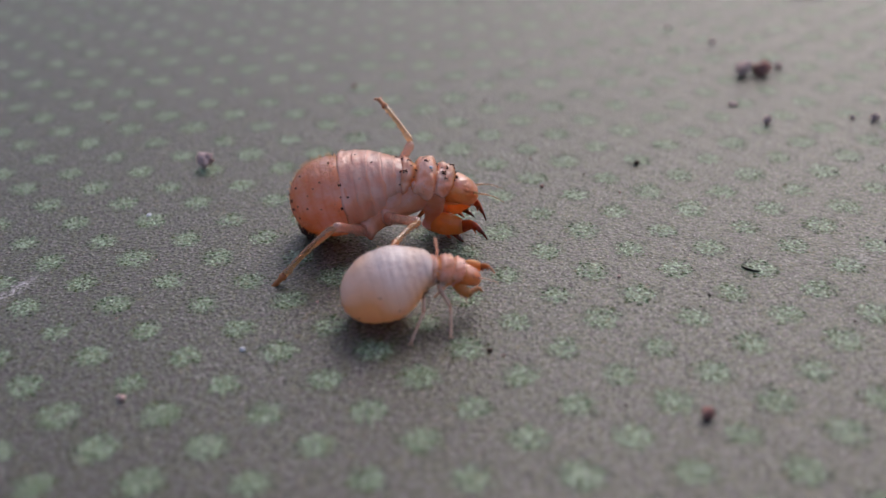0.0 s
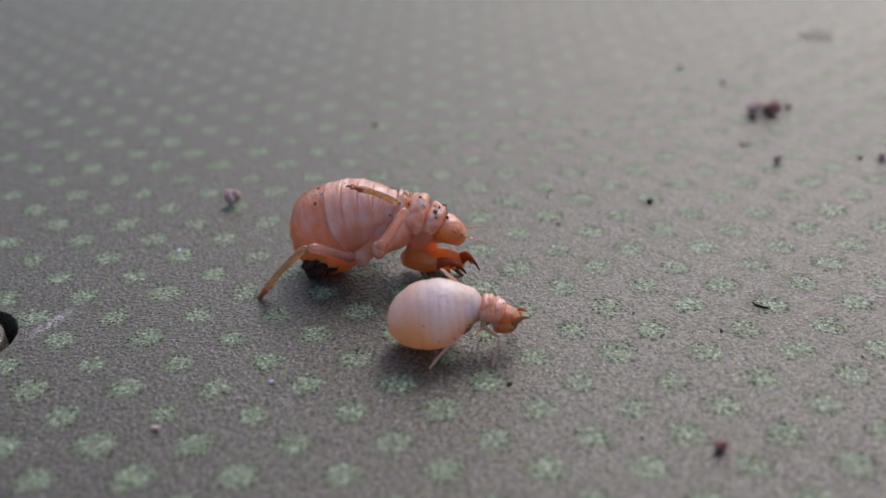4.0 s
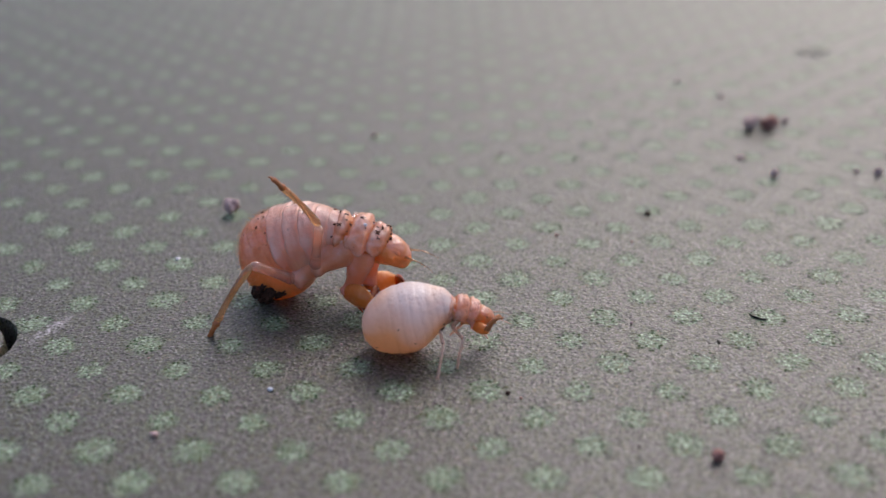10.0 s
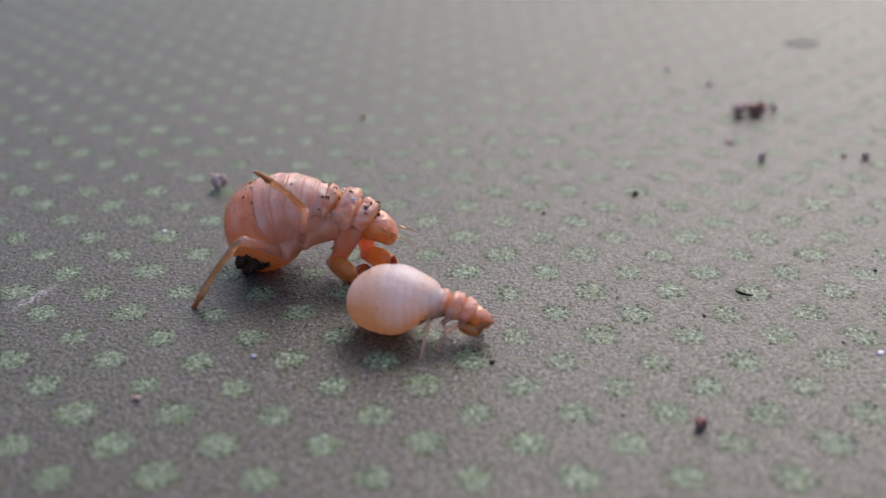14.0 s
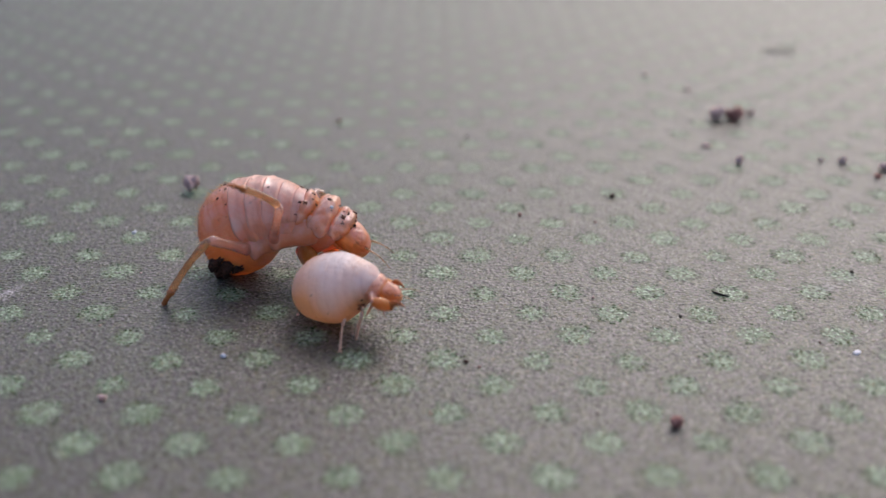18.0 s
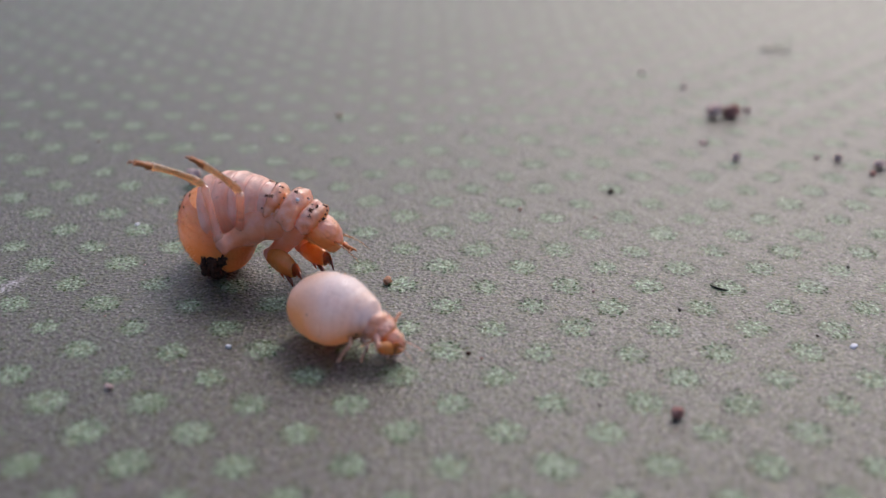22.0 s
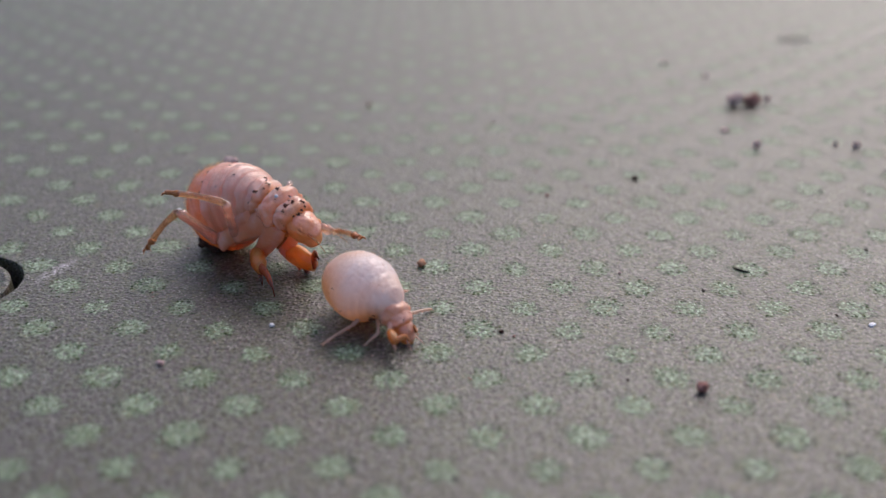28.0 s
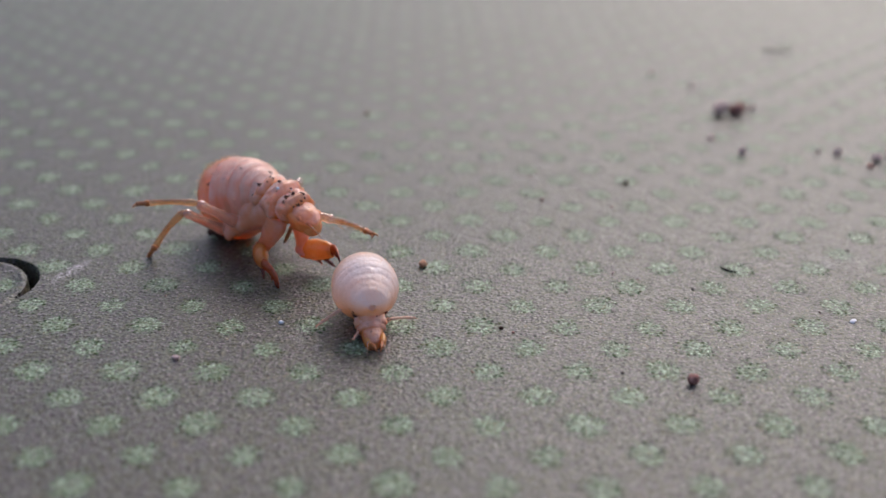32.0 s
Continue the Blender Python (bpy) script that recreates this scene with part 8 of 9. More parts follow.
    keyed(little["midneartibia"], [
        (0, 2.90, -0.99, 0.82, 0, 27, -100), (0.5, 2.59, -0.99, 0.35, 0, 27, -100), (1, 2.59, -1.26, 0.73, 0, 51, -136), (1.5, 2.95, -1.26, 0.77, 0, 51, -136),
        (2, 2.76, -0.97, 0.53, -0, 18, -89), (2.5, 2.93, -0.97, 0.35, -0, 18, -89), (3, 3.07, -1.09, 1.03, 0, 53, -117), (3.5, 3.31, -1.09, 1.06, 0, 53, -117),
        (5.5, 2.80, -1.25, 1.01, 0, 56, -108), (6, 2.97, -1.25, 1.00, 0, 56, -108), (6.5, 2.96, -1.25, 0.94, 0, 56, -108), (7, 3.03, -1.27, 1.18, -0, 71, -75),
        (7.5, 3.03, -1.27, 0.89, -0, 71, -75), (8, 3.26, -0.87, 0.35, -0, 13, -88), (8.5, 3.12, -0.89, 0.57, -0, 13, -88), (9, 2.99, -0.95, 1.08, -0, 48, -87),
        (9.5, 3.02, -0.96, 1.07, -0, 48, -87), (10, 2.75, -1.34, 1.23, 0, 64, -122), (10.5, 2.69, -1.34, 0.74, 0, 64, -122), (11, 2.84, -1.27, 1.20, 0, 83, -149),
        (11.5, 2.91, -1.28, 1.16, 0, 83, -149), (12, 3.08, -0.89, 0.23, 0, 14, -107), (12.5, 2.86, -0.89, 0.17, 0, 14, -107), (13, 2.66, -1.30, 0.73, 0, 41, -174),
        (13.5, 2.72, -1.30, 0.79, 0, 41, -174), (14, 2.96, -1.39, 0.99, 0, 68, 175), (14.5, 2.73, -1.39, 1.02, 0, 68, 175), (16.5, 1.51, -1.18, 0.95, 0, 71, 161),
        (17, 1.66, -1.18, 1.00, 0, 71, 161), (17.5, 1.56, -1.16, 0.97, 0, 71, 161), (18, 2.18, -1.37, 1.35, 0, 73, 161), (18.5, 2.44, -1.37, 1.55, 0, 73, 161),
        (19, 2.57, -1.34, 1.44, 0, 56, 132), (19.5, 2.63, -1.35, 1.50, 0, 56, 132), (20, 2.11, -1.37, 1.29, 0, 78, 146), (20.5, 2.17, -1.37, 1.31, 0, 78, 146),
        (21, 2.24, -1.32, 1.30, 0, 78, 93), (21.5, 2.34, -1.33, 1.02, 0, 78, 93), (22, 2.65, -1.15, 1.00, 0, 63, 152), (22.5, 2.73, -1.15, 1.05, 0, 63, 152),
        (23, 2.77, -1.09, 0.94, 0, 48, -173), (23.5, 2.66, -1.09, 0.79, 0, 48, -173), (24, 2.55, -0.75, 0.51, -0, 26, -86), (24.5, 2.75, -0.75, 0.64, -0, 26, -86),
        (25, 2.40, -0.95, 0.43, 0, 32, -93), (25.5, 3.11, -0.95, 0.75, 0, 32, -93), (27.5, 2.92, -1.09, 1.08, 0, 47, -129), (28, 2.50, -1.09, 0.60, 0, 47, -129),
        (28.5, 3.00, -1.18, 0.62, 0, 47, -129), (29, 3.56, -1.08, 1.59, 0, 37, -162), (29.5, 4.31, -1.06, 2.08, 0, 37, -162), (30, 3.10, -0.53, 1.48, 0, 53, 153),
        (30.5, 3.99, -0.53, 1.98, 0, 53, 153), (31, 3.83, -0.98, 2.03, 0, 47, 177), (31.5, 2.92, -0.98, 1.23, 0, 47, 177), (32, 1.98, -0.42, 0.46, -0, -10, -22),
    ])
    keyed(little["midfarfemur"], [
        (0, 2.46, 0.45, 1.54, 0, -60, 73), (0.5, 2.15, 0.46, 1.07, 0, -60, 73), (1, 2.02, 0.45, 0.88, 0, -60, 73), (1.5, 2.38, 0.45, 0.91, 0, -12, 72),
        (2, 2.36, 0.45, 1.29, 0, -12, 72), (2.5, 2.53, 0.45, 1.11, 0, -12, 72), (3, 2.30, 0.45, 1.13, 0, -12, 72), (3.5, 2.55, 0.45, 1.17, 0, -12, 72),
        (5.5, 2.28, 0.45, 1.30, 0, -12, 72), (6, 2.45, 0.45, 1.29, 0, -12, 72), (6.5, 2.43, 0.45, 1.23, 0, -12, 72), (7, 2.46, 0.45, 1.22, 0, -12, 72),
        (7.5, 2.46, 0.45, 0.93, 0, -12, 72), (8, 2.47, 0.45, 0.79, 0, -12, 72), (8.5, 2.32, 0.43, 1.00, 0, -12, 72), (9, 2.32, 0.45, 1.63, 0, -12, 72),
        (9.5, 2.35, 0.45, 1.61, 0, -12, 72), (10, 2.32, 0.45, 1.38, 0, -12, 72), (10.5, 2.26, 0.45, 0.89, 0, -12, 72), (11, 2.34, 0.45, 0.94, 0, -12, 72),
        (11.5, 2.41, 0.44, 0.90, 0, -12, 72), (12, 2.67, 0.45, 1.03, 0, -12, 72), (12.5, 2.44, 0.45, 0.97, 0, -12, 72), (13, 2.35, 0.45, 1.16, 0, -12, 72),
        (13.5, 2.41, 0.45, 1.22, 0, -12, 72), (14, 2.62, 0.45, 0.92, 0, -12, 72), (14.5, 2.39, 0.45, 0.95, 0, -12, 72), (16.5, 2.05, 0.45, 1.37, 0, -12, 72),
        (17, 2.21, 0.45, 1.42, 0, -12, 72), (17.5, 2.10, 0.47, 1.39, 0, -12, 72), (18, 1.79, 0.45, 1.33, 0, -12, 72), (18.5, 2.05, 0.45, 1.53, 0, -12, 72),
        (19, 2.17, 0.45, 1.65, 0, -12, 72), (19.5, 2.24, 0.45, 1.71, 0, -12, 72), (20, 2.23, 0.45, 1.66, 0, -12, 72), (20.5, 2.29, 0.45, 1.68, 0, -12, 72),
        (21, 1.95, 0.45, 1.70, 0, -12, 72), (21.5, 2.05, 0.44, 1.43, 0, -12, 72), (22, 1.97, 0.45, 0.80, 0, -13, 40), (22.5, 2.05, 0.45, 0.84, 0, -13, 40),
        (23, 2.01, 0.45, 0.84, 0, -13, 40), (23.5, 1.91, 0.45, 0.69, 0, -13, 40), (24, 1.62, 0.45, 0.34, 0, -16, 42), (24.5, 1.82, 0.45, 0.46, 0, -16, 42),
        (25, 1.54, 0.45, 0.30, 0, -11, 39), (25.5, 2.25, 0.45, 0.62, 0, -11, 39), (27.5, 2.16, 0.45, 1.18, 0, 13, 65), (28, 1.74, 0.45, 0.71, 0, 13, 65),
        (28.5, 2.25, 0.36, 0.73, 0, 13, 65), (29, 3.06, 0.45, 0.99, 0, 24, 136), (29.5, 3.81, 0.47, 1.48, 0, 24, 136), (30, 2.32, 0.45, 0.86, 0, 4, 147),
        (30.5, 3.21, 0.45, 1.36, 0, 4, 147), (31, 3.26, 0.45, 1.39, 0, 3, 149), (31.5, 2.35, 0.45, 0.60, 0, 3, 149), (32, 1.11, 0.45, -0.04, 0, -41, 43),
    ])
    keyed(little["midfartibia"], [
        (0, 2.61, 0.93, 2.41, 0, -60, -103), (0.5, 2.30, 0.93, 1.94, 0, -60, -103), (1, 2.17, 0.93, 1.75, 0, -60, -103), (1.5, 2.69, 1.38, 1.12, 0, 54, 59),
        (2, 2.67, 1.38, 1.50, 0, 54, 59), (2.5, 2.84, 1.38, 1.32, 0, 54, 59), (3, 2.61, 1.38, 1.34, 0, 54, 59), (3.5, 2.86, 1.38, 1.37, 0, 54, 59),
        (5.5, 2.59, 1.38, 1.51, 0, 54, 59), (6, 2.75, 1.38, 1.50, 0, 54, 59), (6.5, 2.74, 1.38, 1.44, 0, 54, 59), (7, 2.77, 1.38, 1.42, 0, 54, 59),
        (7.5, 2.76, 1.38, 1.13, 0, 54, 59), (8, 2.78, 1.38, 0.99, 0, 54, 59), (8.5, 2.63, 1.36, 1.21, 0, 54, 59), (9, 2.63, 1.38, 1.83, 0, 54, 59),
        (9.5, 2.66, 1.38, 1.82, 0, 54, 59), (10, 2.63, 1.38, 1.59, 0, 54, 59), (10.5, 2.57, 1.38, 1.10, 0, 54, 59), (11, 2.65, 1.38, 1.14, 0, 54, 59),
        (11.5, 2.72, 1.37, 1.10, 0, 54, 59), (12, 2.98, 1.38, 1.24, 0, 54, 59), (12.5, 2.75, 1.38, 1.18, 0, 54, 59), (13, 2.66, 1.38, 1.36, 0, 54, 59),
        (13.5, 2.71, 1.38, 1.42, 0, 54, 59), (14, 2.93, 1.38, 1.13, 0, 54, 59), (14.5, 2.70, 1.38, 1.16, 0, 54, 59), (16.5, 2.36, 1.38, 1.58, 0, 54, 59),
        (17, 2.52, 1.38, 1.63, 0, 54, 59), (17.5, 2.41, 1.40, 1.59, 0, 54, 59), (18, 2.10, 1.38, 1.53, 0, 54, 59), (18.5, 2.36, 1.38, 1.74, 0, 54, 59),
        (19, 2.48, 1.38, 1.85, 0, 54, 59), (19.5, 2.55, 1.38, 1.92, 0, 54, 59), (20, 2.54, 1.38, 1.87, 0, 54, 59), (20.5, 2.60, 1.38, 1.89, 0, 54, 59),
        (21, 2.25, 1.38, 1.91, 0, 54, 59), (21.5, 2.36, 1.37, 1.63, 0, 54, 59), (22, 2.71, 1.07, 1.02, -0, -49, -46), (22.5, 2.79, 1.07, 1.07, -0, -49, -46),
        (23, 2.76, 1.07, 1.06, -0, -49, -46), (23.5, 2.66, 1.07, 0.91, -0, -49, -46), (24, 2.33, 1.09, 0.62, -0, -44, -42), (24.5, 2.53, 1.09, 0.74, -0, -44, -42),
        (25, 2.30, 1.07, 0.49, -0, -44, -44), (25.5, 3.01, 1.07, 0.81, -0, -44, -44), (27.5, 2.57, 1.33, 0.95, 0, 15, 96), (28, 2.16, 1.33, 0.48, 0, 15, 96),
        (28.5, 2.66, 1.24, 0.50, 0, 15, 96), (29, 2.41, 1.09, 0.58, 0, 15, 105), (29.5, 3.16, 1.11, 1.07, 0, 15, 105), (30, 1.49, 1.00, 0.80, 0, -36, 24),
        (30.5, 2.37, 1.00, 1.30, 0, -36, 24), (31, 2.41, 0.97, 1.35, 0, 37, 122), (31.5, 1.50, 0.97, 0.55, 0, 37, 122), (32, 1.67, 0.96, 0.61, 0, 13, 112),
    ])
    keyed(little["forenearfemur"], [
        (0, 3.21, -0.10, 1.38, -0, 10, -52), (0.5, 2.97, -0.09, 0.80, -0, 10, -52), (1, 2.75, -0.48, 0.37, -0, -8, -26), (1.5, 3.09, -0.48, 0.44, -0, -8, -26),
        (2, 2.77, -0.31, 0.99, -0, 9, -9), (2.5, 2.93, -0.31, 0.82, -0, 9, -9), (3, 2.92, -0.20, 0.91, -0, -20, -19), (3.5, 3.21, -0.20, 0.88, -0, -20, -19),
        (5.5, 2.62, -0.17, 1.12, -0, -9, -26), (6, 2.70, -0.17, 1.21, -0, -9, -26), (6.5, 2.76, -0.18, 1.07, -0, -9, -26), (7, 2.96, -0.09, 1.08, -0, -29, -47),
        (7.5, 3.01, -0.09, 0.71, -0, -29, -47), (8, 3.02, -0.03, 0.57, -0, -4, -27), (8.5, 2.85, -0.04, 0.83, -0, -4, -27), (9, 3.27, -0.32, 1.50, -0, -11, -33),
        (9.5, 3.31, -0.32, 1.47, -0, -11, -33), (10, 3.36, -0.38, 1.21, -0, -15, -52), (10.5, 3.36, -0.38, 0.60, -0, -15, -52), (11, 3.14, -0.25, 0.59, -0, -12, -35),
        (11.5, 3.24, -0.25, 0.50, -0, -12, -35), (12, 3.76, -0.47, 0.65, -0, -2, -31), (12.5, 3.54, -0.47, 0.57, -0, -2, -31), (13, 2.89, -0.25, 0.72, -0, 24, -2),
        (13.5, 2.91, -0.25, 0.86, -0, 24, -2), (14, 3.40, -0.22, 0.62, -0, 4, -18), (14.5, 3.19, -0.22, 0.62, -0, 4, -18), (16.5, 3.03, -1.19, 1.95, 0, 31, 12),
        (17, 3.19, -1.19, 2.00, 0, 31, 12), (17.5, 3.05, -1.17, 2.02, 0, 31, 12), (18, 2.65, -1.19, 2.06, 0, 28, 38), (18.5, 2.92, -1.19, 2.26, 0, 28, 38),
        (19, 3.06, -1.21, 2.32, 0, 31, 24), (19.5, 3.07, -1.21, 2.44, 0, 31, 24), (20, 2.83, -1.17, 2.67, 0, 28, 58), (20.5, 2.92, -1.17, 2.67, 0, 28, 58),
        (21, 2.83, -1.12, 2.51, 0, 28, 60), (21.5, 3.01, -1.13, 2.17, 0, 28, 60), (22, 3.17, -1.09, 1.12, 0, 32, 64), (22.5, 3.25, -1.09, 1.16, 0, 32, 64),
        (23, 3.28, -1.02, 1.06, 0, 36, 65), (23.5, 3.18, -1.02, 0.91, 0, 36, 65), (24, 3.01, -0.80, 0.54, -0, -5, -13), (24.5, 3.21, -0.80, 0.69, -0, -5, -13),
        (25, 2.85, -0.98, 0.59, 0, 29, 48), (25.5, 3.54, -0.98, 0.96, 0, 29, 48), (27.5, 3.37, -0.95, 1.54, -0, -4, -26), (28, 3.08, -0.95, 0.79, -0, -4, -26),
        (28.5, 3.57, -1.04, 0.83, -0, -4, -26), (29, 4.48, -0.56, 1.29, -0, -4, -7), (29.5, 5.17, -0.54, 1.92, -0, -4, -7), (30, 3.67, -0.40, 1.34, 0, -2, 4),
        (30.5, 4.47, -0.40, 1.99, 0, -2, 4), (31, 4.43, -0.31, 2.16, 0, -4, 1), (31.5, 3.55, -0.31, 1.34, 0, -4, 1), (32, 2.49, -0.36, 0.30, 0, 9, 10),
    ])
    keyed(little["forenearclaw"], [
        (0, 3.73, -0.77, 1.24, 0, 14, 38), (0.5, 3.48, -0.76, 0.65, 0, 14, 38), (1, 3.51, -0.85, 0.48, 0, 7, 50), (1.5, 3.85, -0.85, 0.55, 0, 7, 50),
        (2, 3.60, -0.44, 0.85, -0, -37, -11), (2.5, 3.76, -0.44, 0.68, -0, -37, -11), (3, 3.68, -0.46, 1.20, -0, -41, -13), (3.5, 3.96, -0.46, 1.18, -0, -41, -13),
        (5.5, 3.37, -0.54, 1.25, 0, -24, 12), (6, 3.46, -0.54, 1.34, 0, -24, 12), (6.5, 3.51, -0.54, 1.20, 0, -24, 12), (7, 3.47, -0.63, 1.49, 0, -28, 17),
        (7.5, 3.52, -0.63, 1.12, 0, -28, 17), (8, 3.77, -0.41, 0.63, -0, -56, -15), (8.5, 3.61, -0.42, 0.90, -0, -56, -15), (9, 3.97, -0.77, 1.67, 0, -30, 5),
        (9.5, 4.01, -0.77, 1.64, 0, -30, 5), (10, 3.87, -1.03, 1.43, 0, -34, 17), (10.5, 3.87, -1.03, 0.82, 0, -34, 17), (11, 3.82, -0.73, 0.78, -0, -37, -19),
        (11.5, 3.91, -0.74, 0.68, -0, -37, -19), (12, 4.49, -0.90, 0.67, -0, -30, -7), (12.5, 4.27, -0.90, 0.59, -0, -30, -7), (13, 3.66, -0.28, 0.37, 0, -6, 17),
        (13.5, 3.69, -0.28, 0.51, 0, -6, 17), (14, 4.21, -0.48, 0.57, 0, -39, 9), (14.5, 3.99, -0.48, 0.56, 0, -39, 9), (16.5, 3.74, -1.04, 1.51, 0, -14, 31),
        (17, 3.90, -1.04, 1.56, 0, -14, 31), (17.5, 3.76, -1.02, 1.58, 0, -14, 31), (18, 3.25, -0.74, 1.67, -0, -25, -19), (18.5, 3.51, -0.74, 1.87, -0, -25, -19),
        (19, 3.73, -0.91, 1.87, 0, -28, 2), (19.5, 3.73, -0.91, 2.00, 0, -28, 2), (20, 3.23, -0.53, 2.28, 0, -33, 4), (20.5, 3.32, -0.53, 2.28, 0, -33, 4),
        (21, 3.21, -0.47, 2.12, -0, -35, -2), (21.5, 3.39, -0.48, 1.77, -0, -35, -2), (22, 3.48, -0.44, 0.67, -0, -35, -19), (22.5, 3.56, -0.44, 0.71, -0, -35, -19),
        (23, 3.57, -0.40, 0.57, 0, -32, 3), (23.5, 3.47, -0.40, 0.41, 0, -32, 3), (24, 3.84, -0.99, 0.62, 0, 13, 95), (24.5, 4.03, -0.99, 0.77, 0, 13, 95),
        (25, 3.34, -0.42, 0.18, -0, -43, -9), (25.5, 4.04, -0.42, 0.55, -0, -43, -9), (27.5, 4.13, -1.32, 1.60, 0, 20, 93), (28, 3.84, -1.32, 0.85, 0, 20, 93),
        (28.5, 4.33, -1.42, 0.89, 0, 20, 93), (29, 5.32, -0.67, 1.35, -0, -12, -1), (29.5, 6.01, -0.65, 1.99, -0, -12, -1), (30, 4.52, -0.33, 1.37, 0, -17, 3),
        (30.5, 5.32, -0.33, 2.02, 0, -17, 3), (31, 5.28, -0.31, 2.23, 0, -22, 3), (31.5, 4.39, -0.31, 1.40, 0, -22, 3), (32, 3.32, -0.21, 0.17, 0, -18, 14),
    ])
    keyed(little["forefarfemur"], [
        (0, 3.75, 0.81, 1.80, 0, 21, 9), (0.5, 3.50, 0.82, 1.21, 0, 21, 9), (1, 2.94, 0.20, 0.51, -0, 20, -13), (1.5, 3.28, 0.20, 0.58, -0, 20, -13),
        (2, 3.19, 0.84, 1.01, -0, -8, -55), (2.5, 3.35, 0.84, 0.83, -0, -8, -55), (3, 3.47, 0.64, 1.11, 0, 28, 56), (3.5, 3.76, 0.64, 1.09, 0, 28, 56),
        (5.5, 3.18, 0.83, 1.08, -0, -25, -50), (6, 3.26, 0.83, 1.18, -0, -25, -50), (6.5, 3.32, 0.83, 1.04, -0, -25, -50), (7, 3.36, 0.77, 1.00, -0, -37, -56),
        (7.5, 3.41, 0.76, 0.63, -0, -37, -56), (8, 3.34, 0.93, 0.45, -0, -7, -47), (8.5, 3.17, 0.92, 0.71, -0, -7, -47), (9, 3.53, 0.30, 1.87, -0, 13, -22),
        (9.5, 3.57, 0.30, 1.84, -0, 13, -22), (10, 3.55, 0.33, 1.47, 0, 35, 7), (10.5, 3.55, 0.33, 0.86, 0, 35, 7), (11, 3.42, 0.29, 0.72, 0, 35, 34),
        (11.5, 3.52, 0.28, 0.62, 0, 35, 34), (12, 3.81, 0.34, 0.73, -0, 25, -7), (12.5, 3.59, 0.34, 0.65, -0, 25, -7), (13, 3.48, 0.35, 0.84, 0, 47, 29),
        (13.5, 3.50, 0.36, 0.98, 0, 47, 29), (14, 3.84, 0.41, 0.84, 0, 32, 38), (14.5, 3.63, 0.41, 0.84, 0, 32, 38), (16.5, 3.14, 0.88, 1.25, -0, -14, -42),
        (17, 3.29, 0.88, 1.30, -0, -14, -42), (17.5, 3.14, 0.90, 1.32, -0, -14, -42), (18, 1.98, 1.21, 1.56, -0, -22, -26), (18.5, 2.24, 1.21, 1.77, -0, -22, -26),
        (19, 2.30, 1.13, 1.80, -0, -38, -17), (19.5, 2.31, 1.13, 1.92, -0, -38, -17), (20, 2.63, 0.10, 2.83, 0, 6, 74), (20.5, 2.72, 0.10, 2.83, 0, 6, 74),
        (21, 2.64, 0.05, 2.72, 0, 6, 76), (21.5, 2.82, 0.04, 2.37, 0, 6, 76), (22, 2.51, 0.79, 0.35, -0, -8, -25), (22.5, 2.60, 0.79, 0.39, -0, -8, -25),
        (23, 3.32, 0.21, 1.14, 0, 35, 91), (23.5, 3.22, 0.21, 0.98, 0, 35, 91), (24, 2.94, 0.20, 0.44, -0, -19, -31), (24.5, 3.14, 0.20, 0.59, -0, -19, -31),
        (25, 2.83, 0.15, 0.43, -0, -20, -30), (25.5, 3.53, 0.15, 0.79, -0, -20, -30), (27.5, 2.64, 0.60, 0.86, -0, -19, -16), (28, 2.35, 0.60, 0.11, -0, -19, -16),
        (28.5, 2.85, 0.51, 0.15, -0, -19, -16), (29, 3.43, 0.51, 0.51, -0, -4, -16), (29.5, 4.12, 0.53, 1.14, -0, -4, -16), (30, 2.46, 0.38, 0.63, -0, -6, -3),
        (30.5, 3.26, 0.38, 1.28, -0, -6, -3), (31, 3.22, 0.42, 1.41, 0, 53, 173), (31.5, 2.33, 0.42, 0.59, 0, 53, 173), (32, 2.52, 0.43, 0.24, -0, -4, -3),
    ])
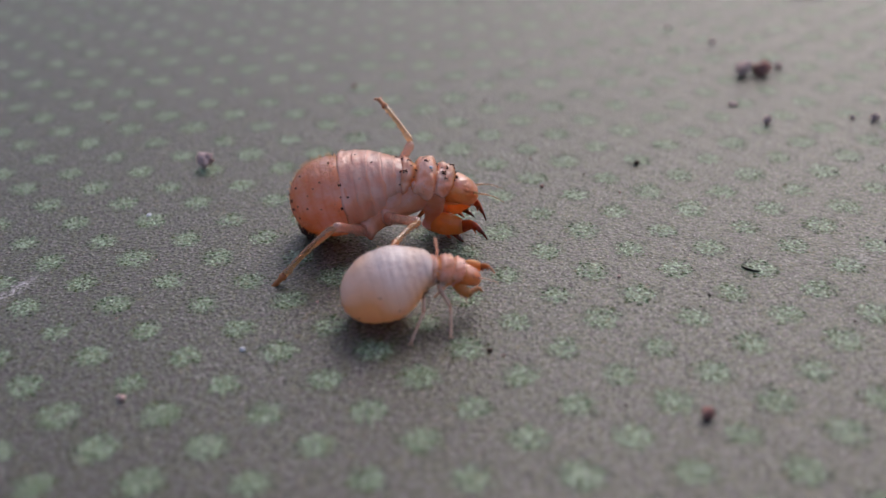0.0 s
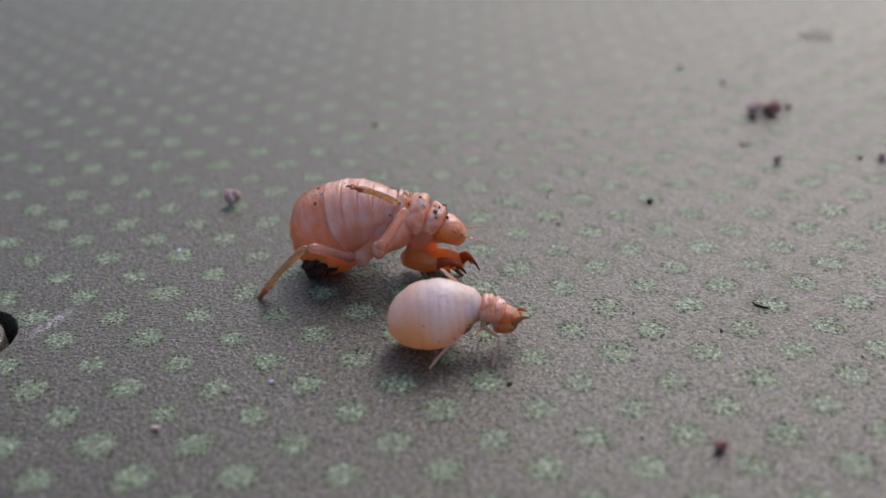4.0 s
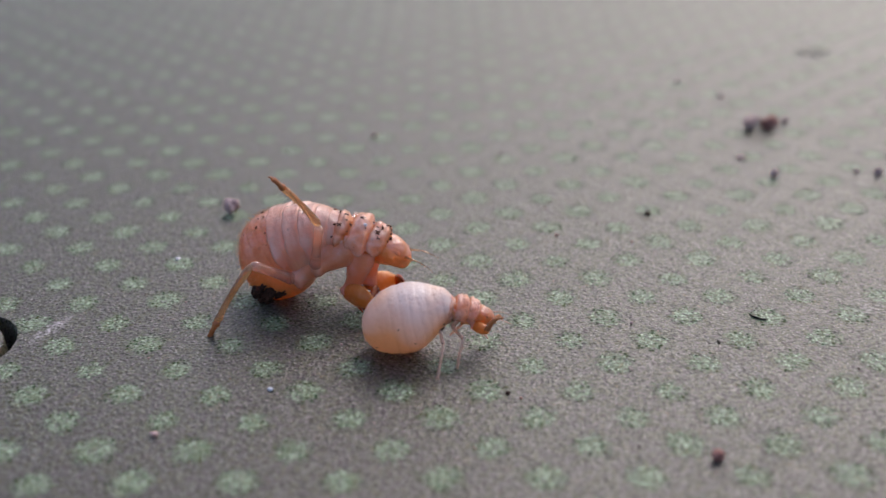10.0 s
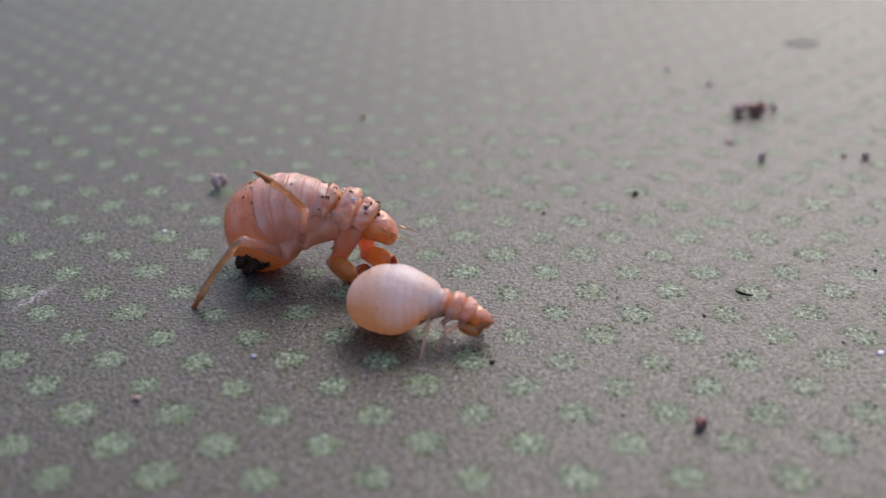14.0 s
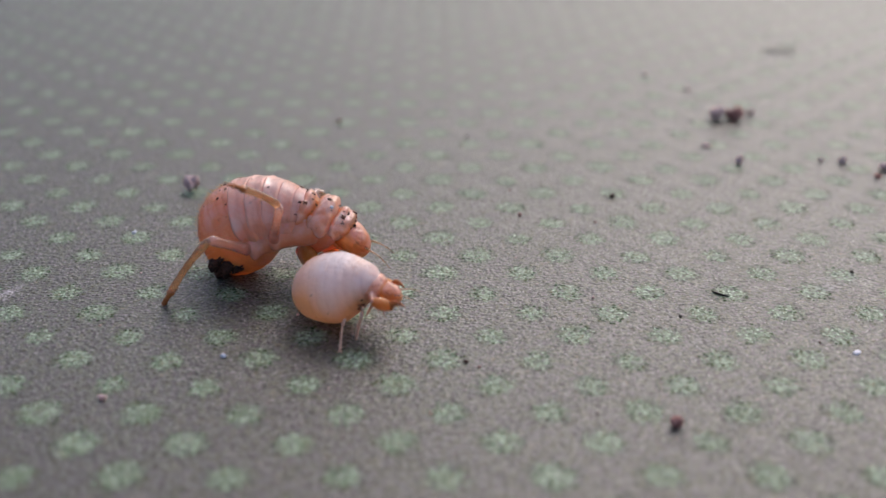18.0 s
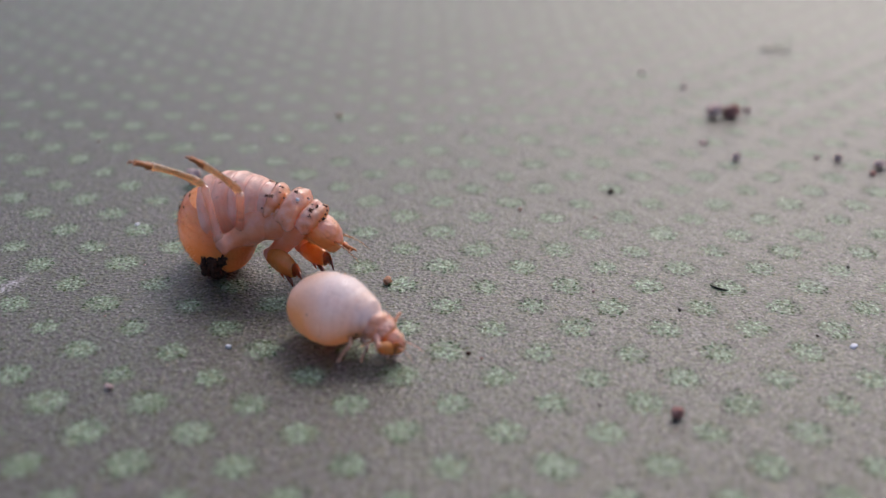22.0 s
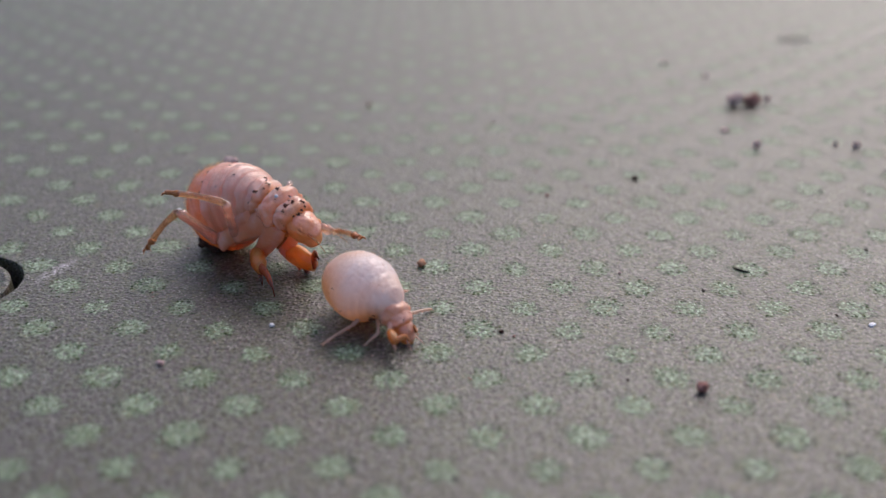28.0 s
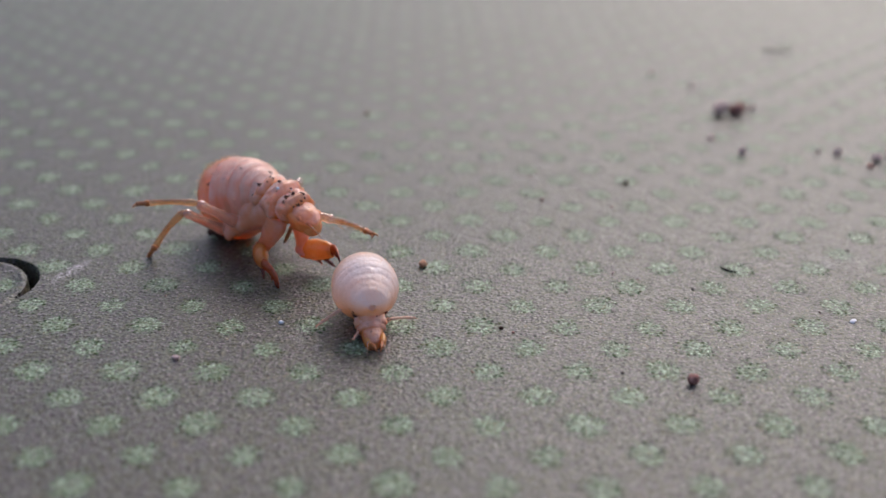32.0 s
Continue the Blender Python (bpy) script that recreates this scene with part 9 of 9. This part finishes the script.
    keyed(little["forefarclaw"], [
        (0, 4.53, 0.93, 1.50, -0, -12, -56), (0.5, 4.28, 0.94, 0.91, -0, -12, -56), (1, 3.72, 0.02, 0.22, -0, -36, -39), (1.5, 4.06, 0.02, 0.29, -0, -36, -39),
        (2, 3.68, 0.15, 1.12, 0, 14, 63), (2.5, 3.84, 0.15, 0.95, 0, 14, 63), (3, 3.89, 1.26, 0.71, -0, -46, -70), (3.5, 4.18, 1.26, 0.68, -0, -46, -70),
        (5.5, 3.67, 0.24, 1.45, 0, 17, 66), (6, 3.75, 0.24, 1.54, 0, 17, 66), (6.5, 3.81, 0.24, 1.40, 0, 17, 66), (7, 3.74, 0.20, 1.51, 0, 18, 72),
        (7.5, 3.79, 0.20, 1.14, 0, 18, 72), (8, 3.91, 0.31, 0.55, 0, 13, 68), (8.5, 3.74, 0.30, 0.82, 0, 13, 68), (9, 4.29, -0.01, 1.68, 0, 10, 36),
        (9.5, 4.34, -0.01, 1.65, 0, 10, 36), (10, 4.24, 0.42, 0.98, 0, 17, 47), (10.5, 4.24, 0.42, 0.37, 0, 17, 47), (11, 4.00, 0.68, 0.23, -0, -34, -46),
        (11.5, 4.09, 0.67, 0.14, -0, -34, -46), (12, 4.57, 0.25, 0.36, 0, 15, 72), (12.5, 4.35, 0.25, 0.28, 0, 15, 72), (13, 3.99, 0.63, 0.22, -0, -37, -46),
        (13.5, 4.01, 0.63, 0.36, -0, -37, -46), (14, 4.41, 0.85, 0.39, -0, -42, -58), (14.5, 4.20, 0.85, 0.38, -0, -42, -58), (16.5, 3.75, 0.33, 1.46, 0, 18, 70),
        (17, 3.90, 0.33, 1.51, 0, 18, 70), (17.5, 3.76, 0.35, 1.53, 0, 18, 70), (18, 2.69, 0.87, 1.88, -0, -18, -31), (18.5, 2.95, 0.87, 2.08, -0, -18, -31),
        (19, 2.95, 0.94, 2.32, -0, -3, -45), (19.5, 2.96, 0.93, 2.44, -0, -3, -45), (20, 2.87, 0.91, 2.75, -0, -2, -48), (20.5, 2.96, 0.91, 2.75, -0, -2, -48),
        (21, 2.84, 0.87, 2.63, -0, -28, -40), (21.5, 3.03, 0.86, 2.28, -0, -28, -40), (22, 3.27, 0.43, 0.47, -0, -29, -39), (22.5, 3.36, 0.43, 0.51, -0, -29, -39),
        (23, 3.31, 0.91, 0.65, -0, -15, -40), (23.5, 3.21, 0.91, 0.49, -0, -15, -40), (24, 3.63, -0.21, 0.72, 0, 40, 106), (24.5, 3.82, -0.21, 0.87, 0, 40, 106),
        (25, 3.52, -0.25, 0.71, 0, 30, 101), (25.5, 4.22, -0.25, 1.08, 0, 30, 101), (27.5, 3.42, 0.39, 1.14, -0, -19, -28), (28, 3.13, 0.39, 0.39, -0, -19, -28),
        (28.5, 3.63, 0.29, 0.43, -0, -19, -28), (29, 4.25, 0.27, 0.57, -0, -13, -22), (29.5, 4.94, 0.29, 1.20, -0, -13, -22), (30, 3.31, 0.34, 0.71, -0, -17, -16),
        (30.5, 4.11, 0.34, 1.36, -0, -17, -16), (31, 2.70, 0.48, 0.73, 0, 41, 179), (31.5, 1.82, 0.48, -0.09, 0, 41, 179), (32, 3.36, 0.38, 0.29, -0, -13, -15),
    ])
    spine(big, BIG)
    spine(little, LITTLE)


motions()
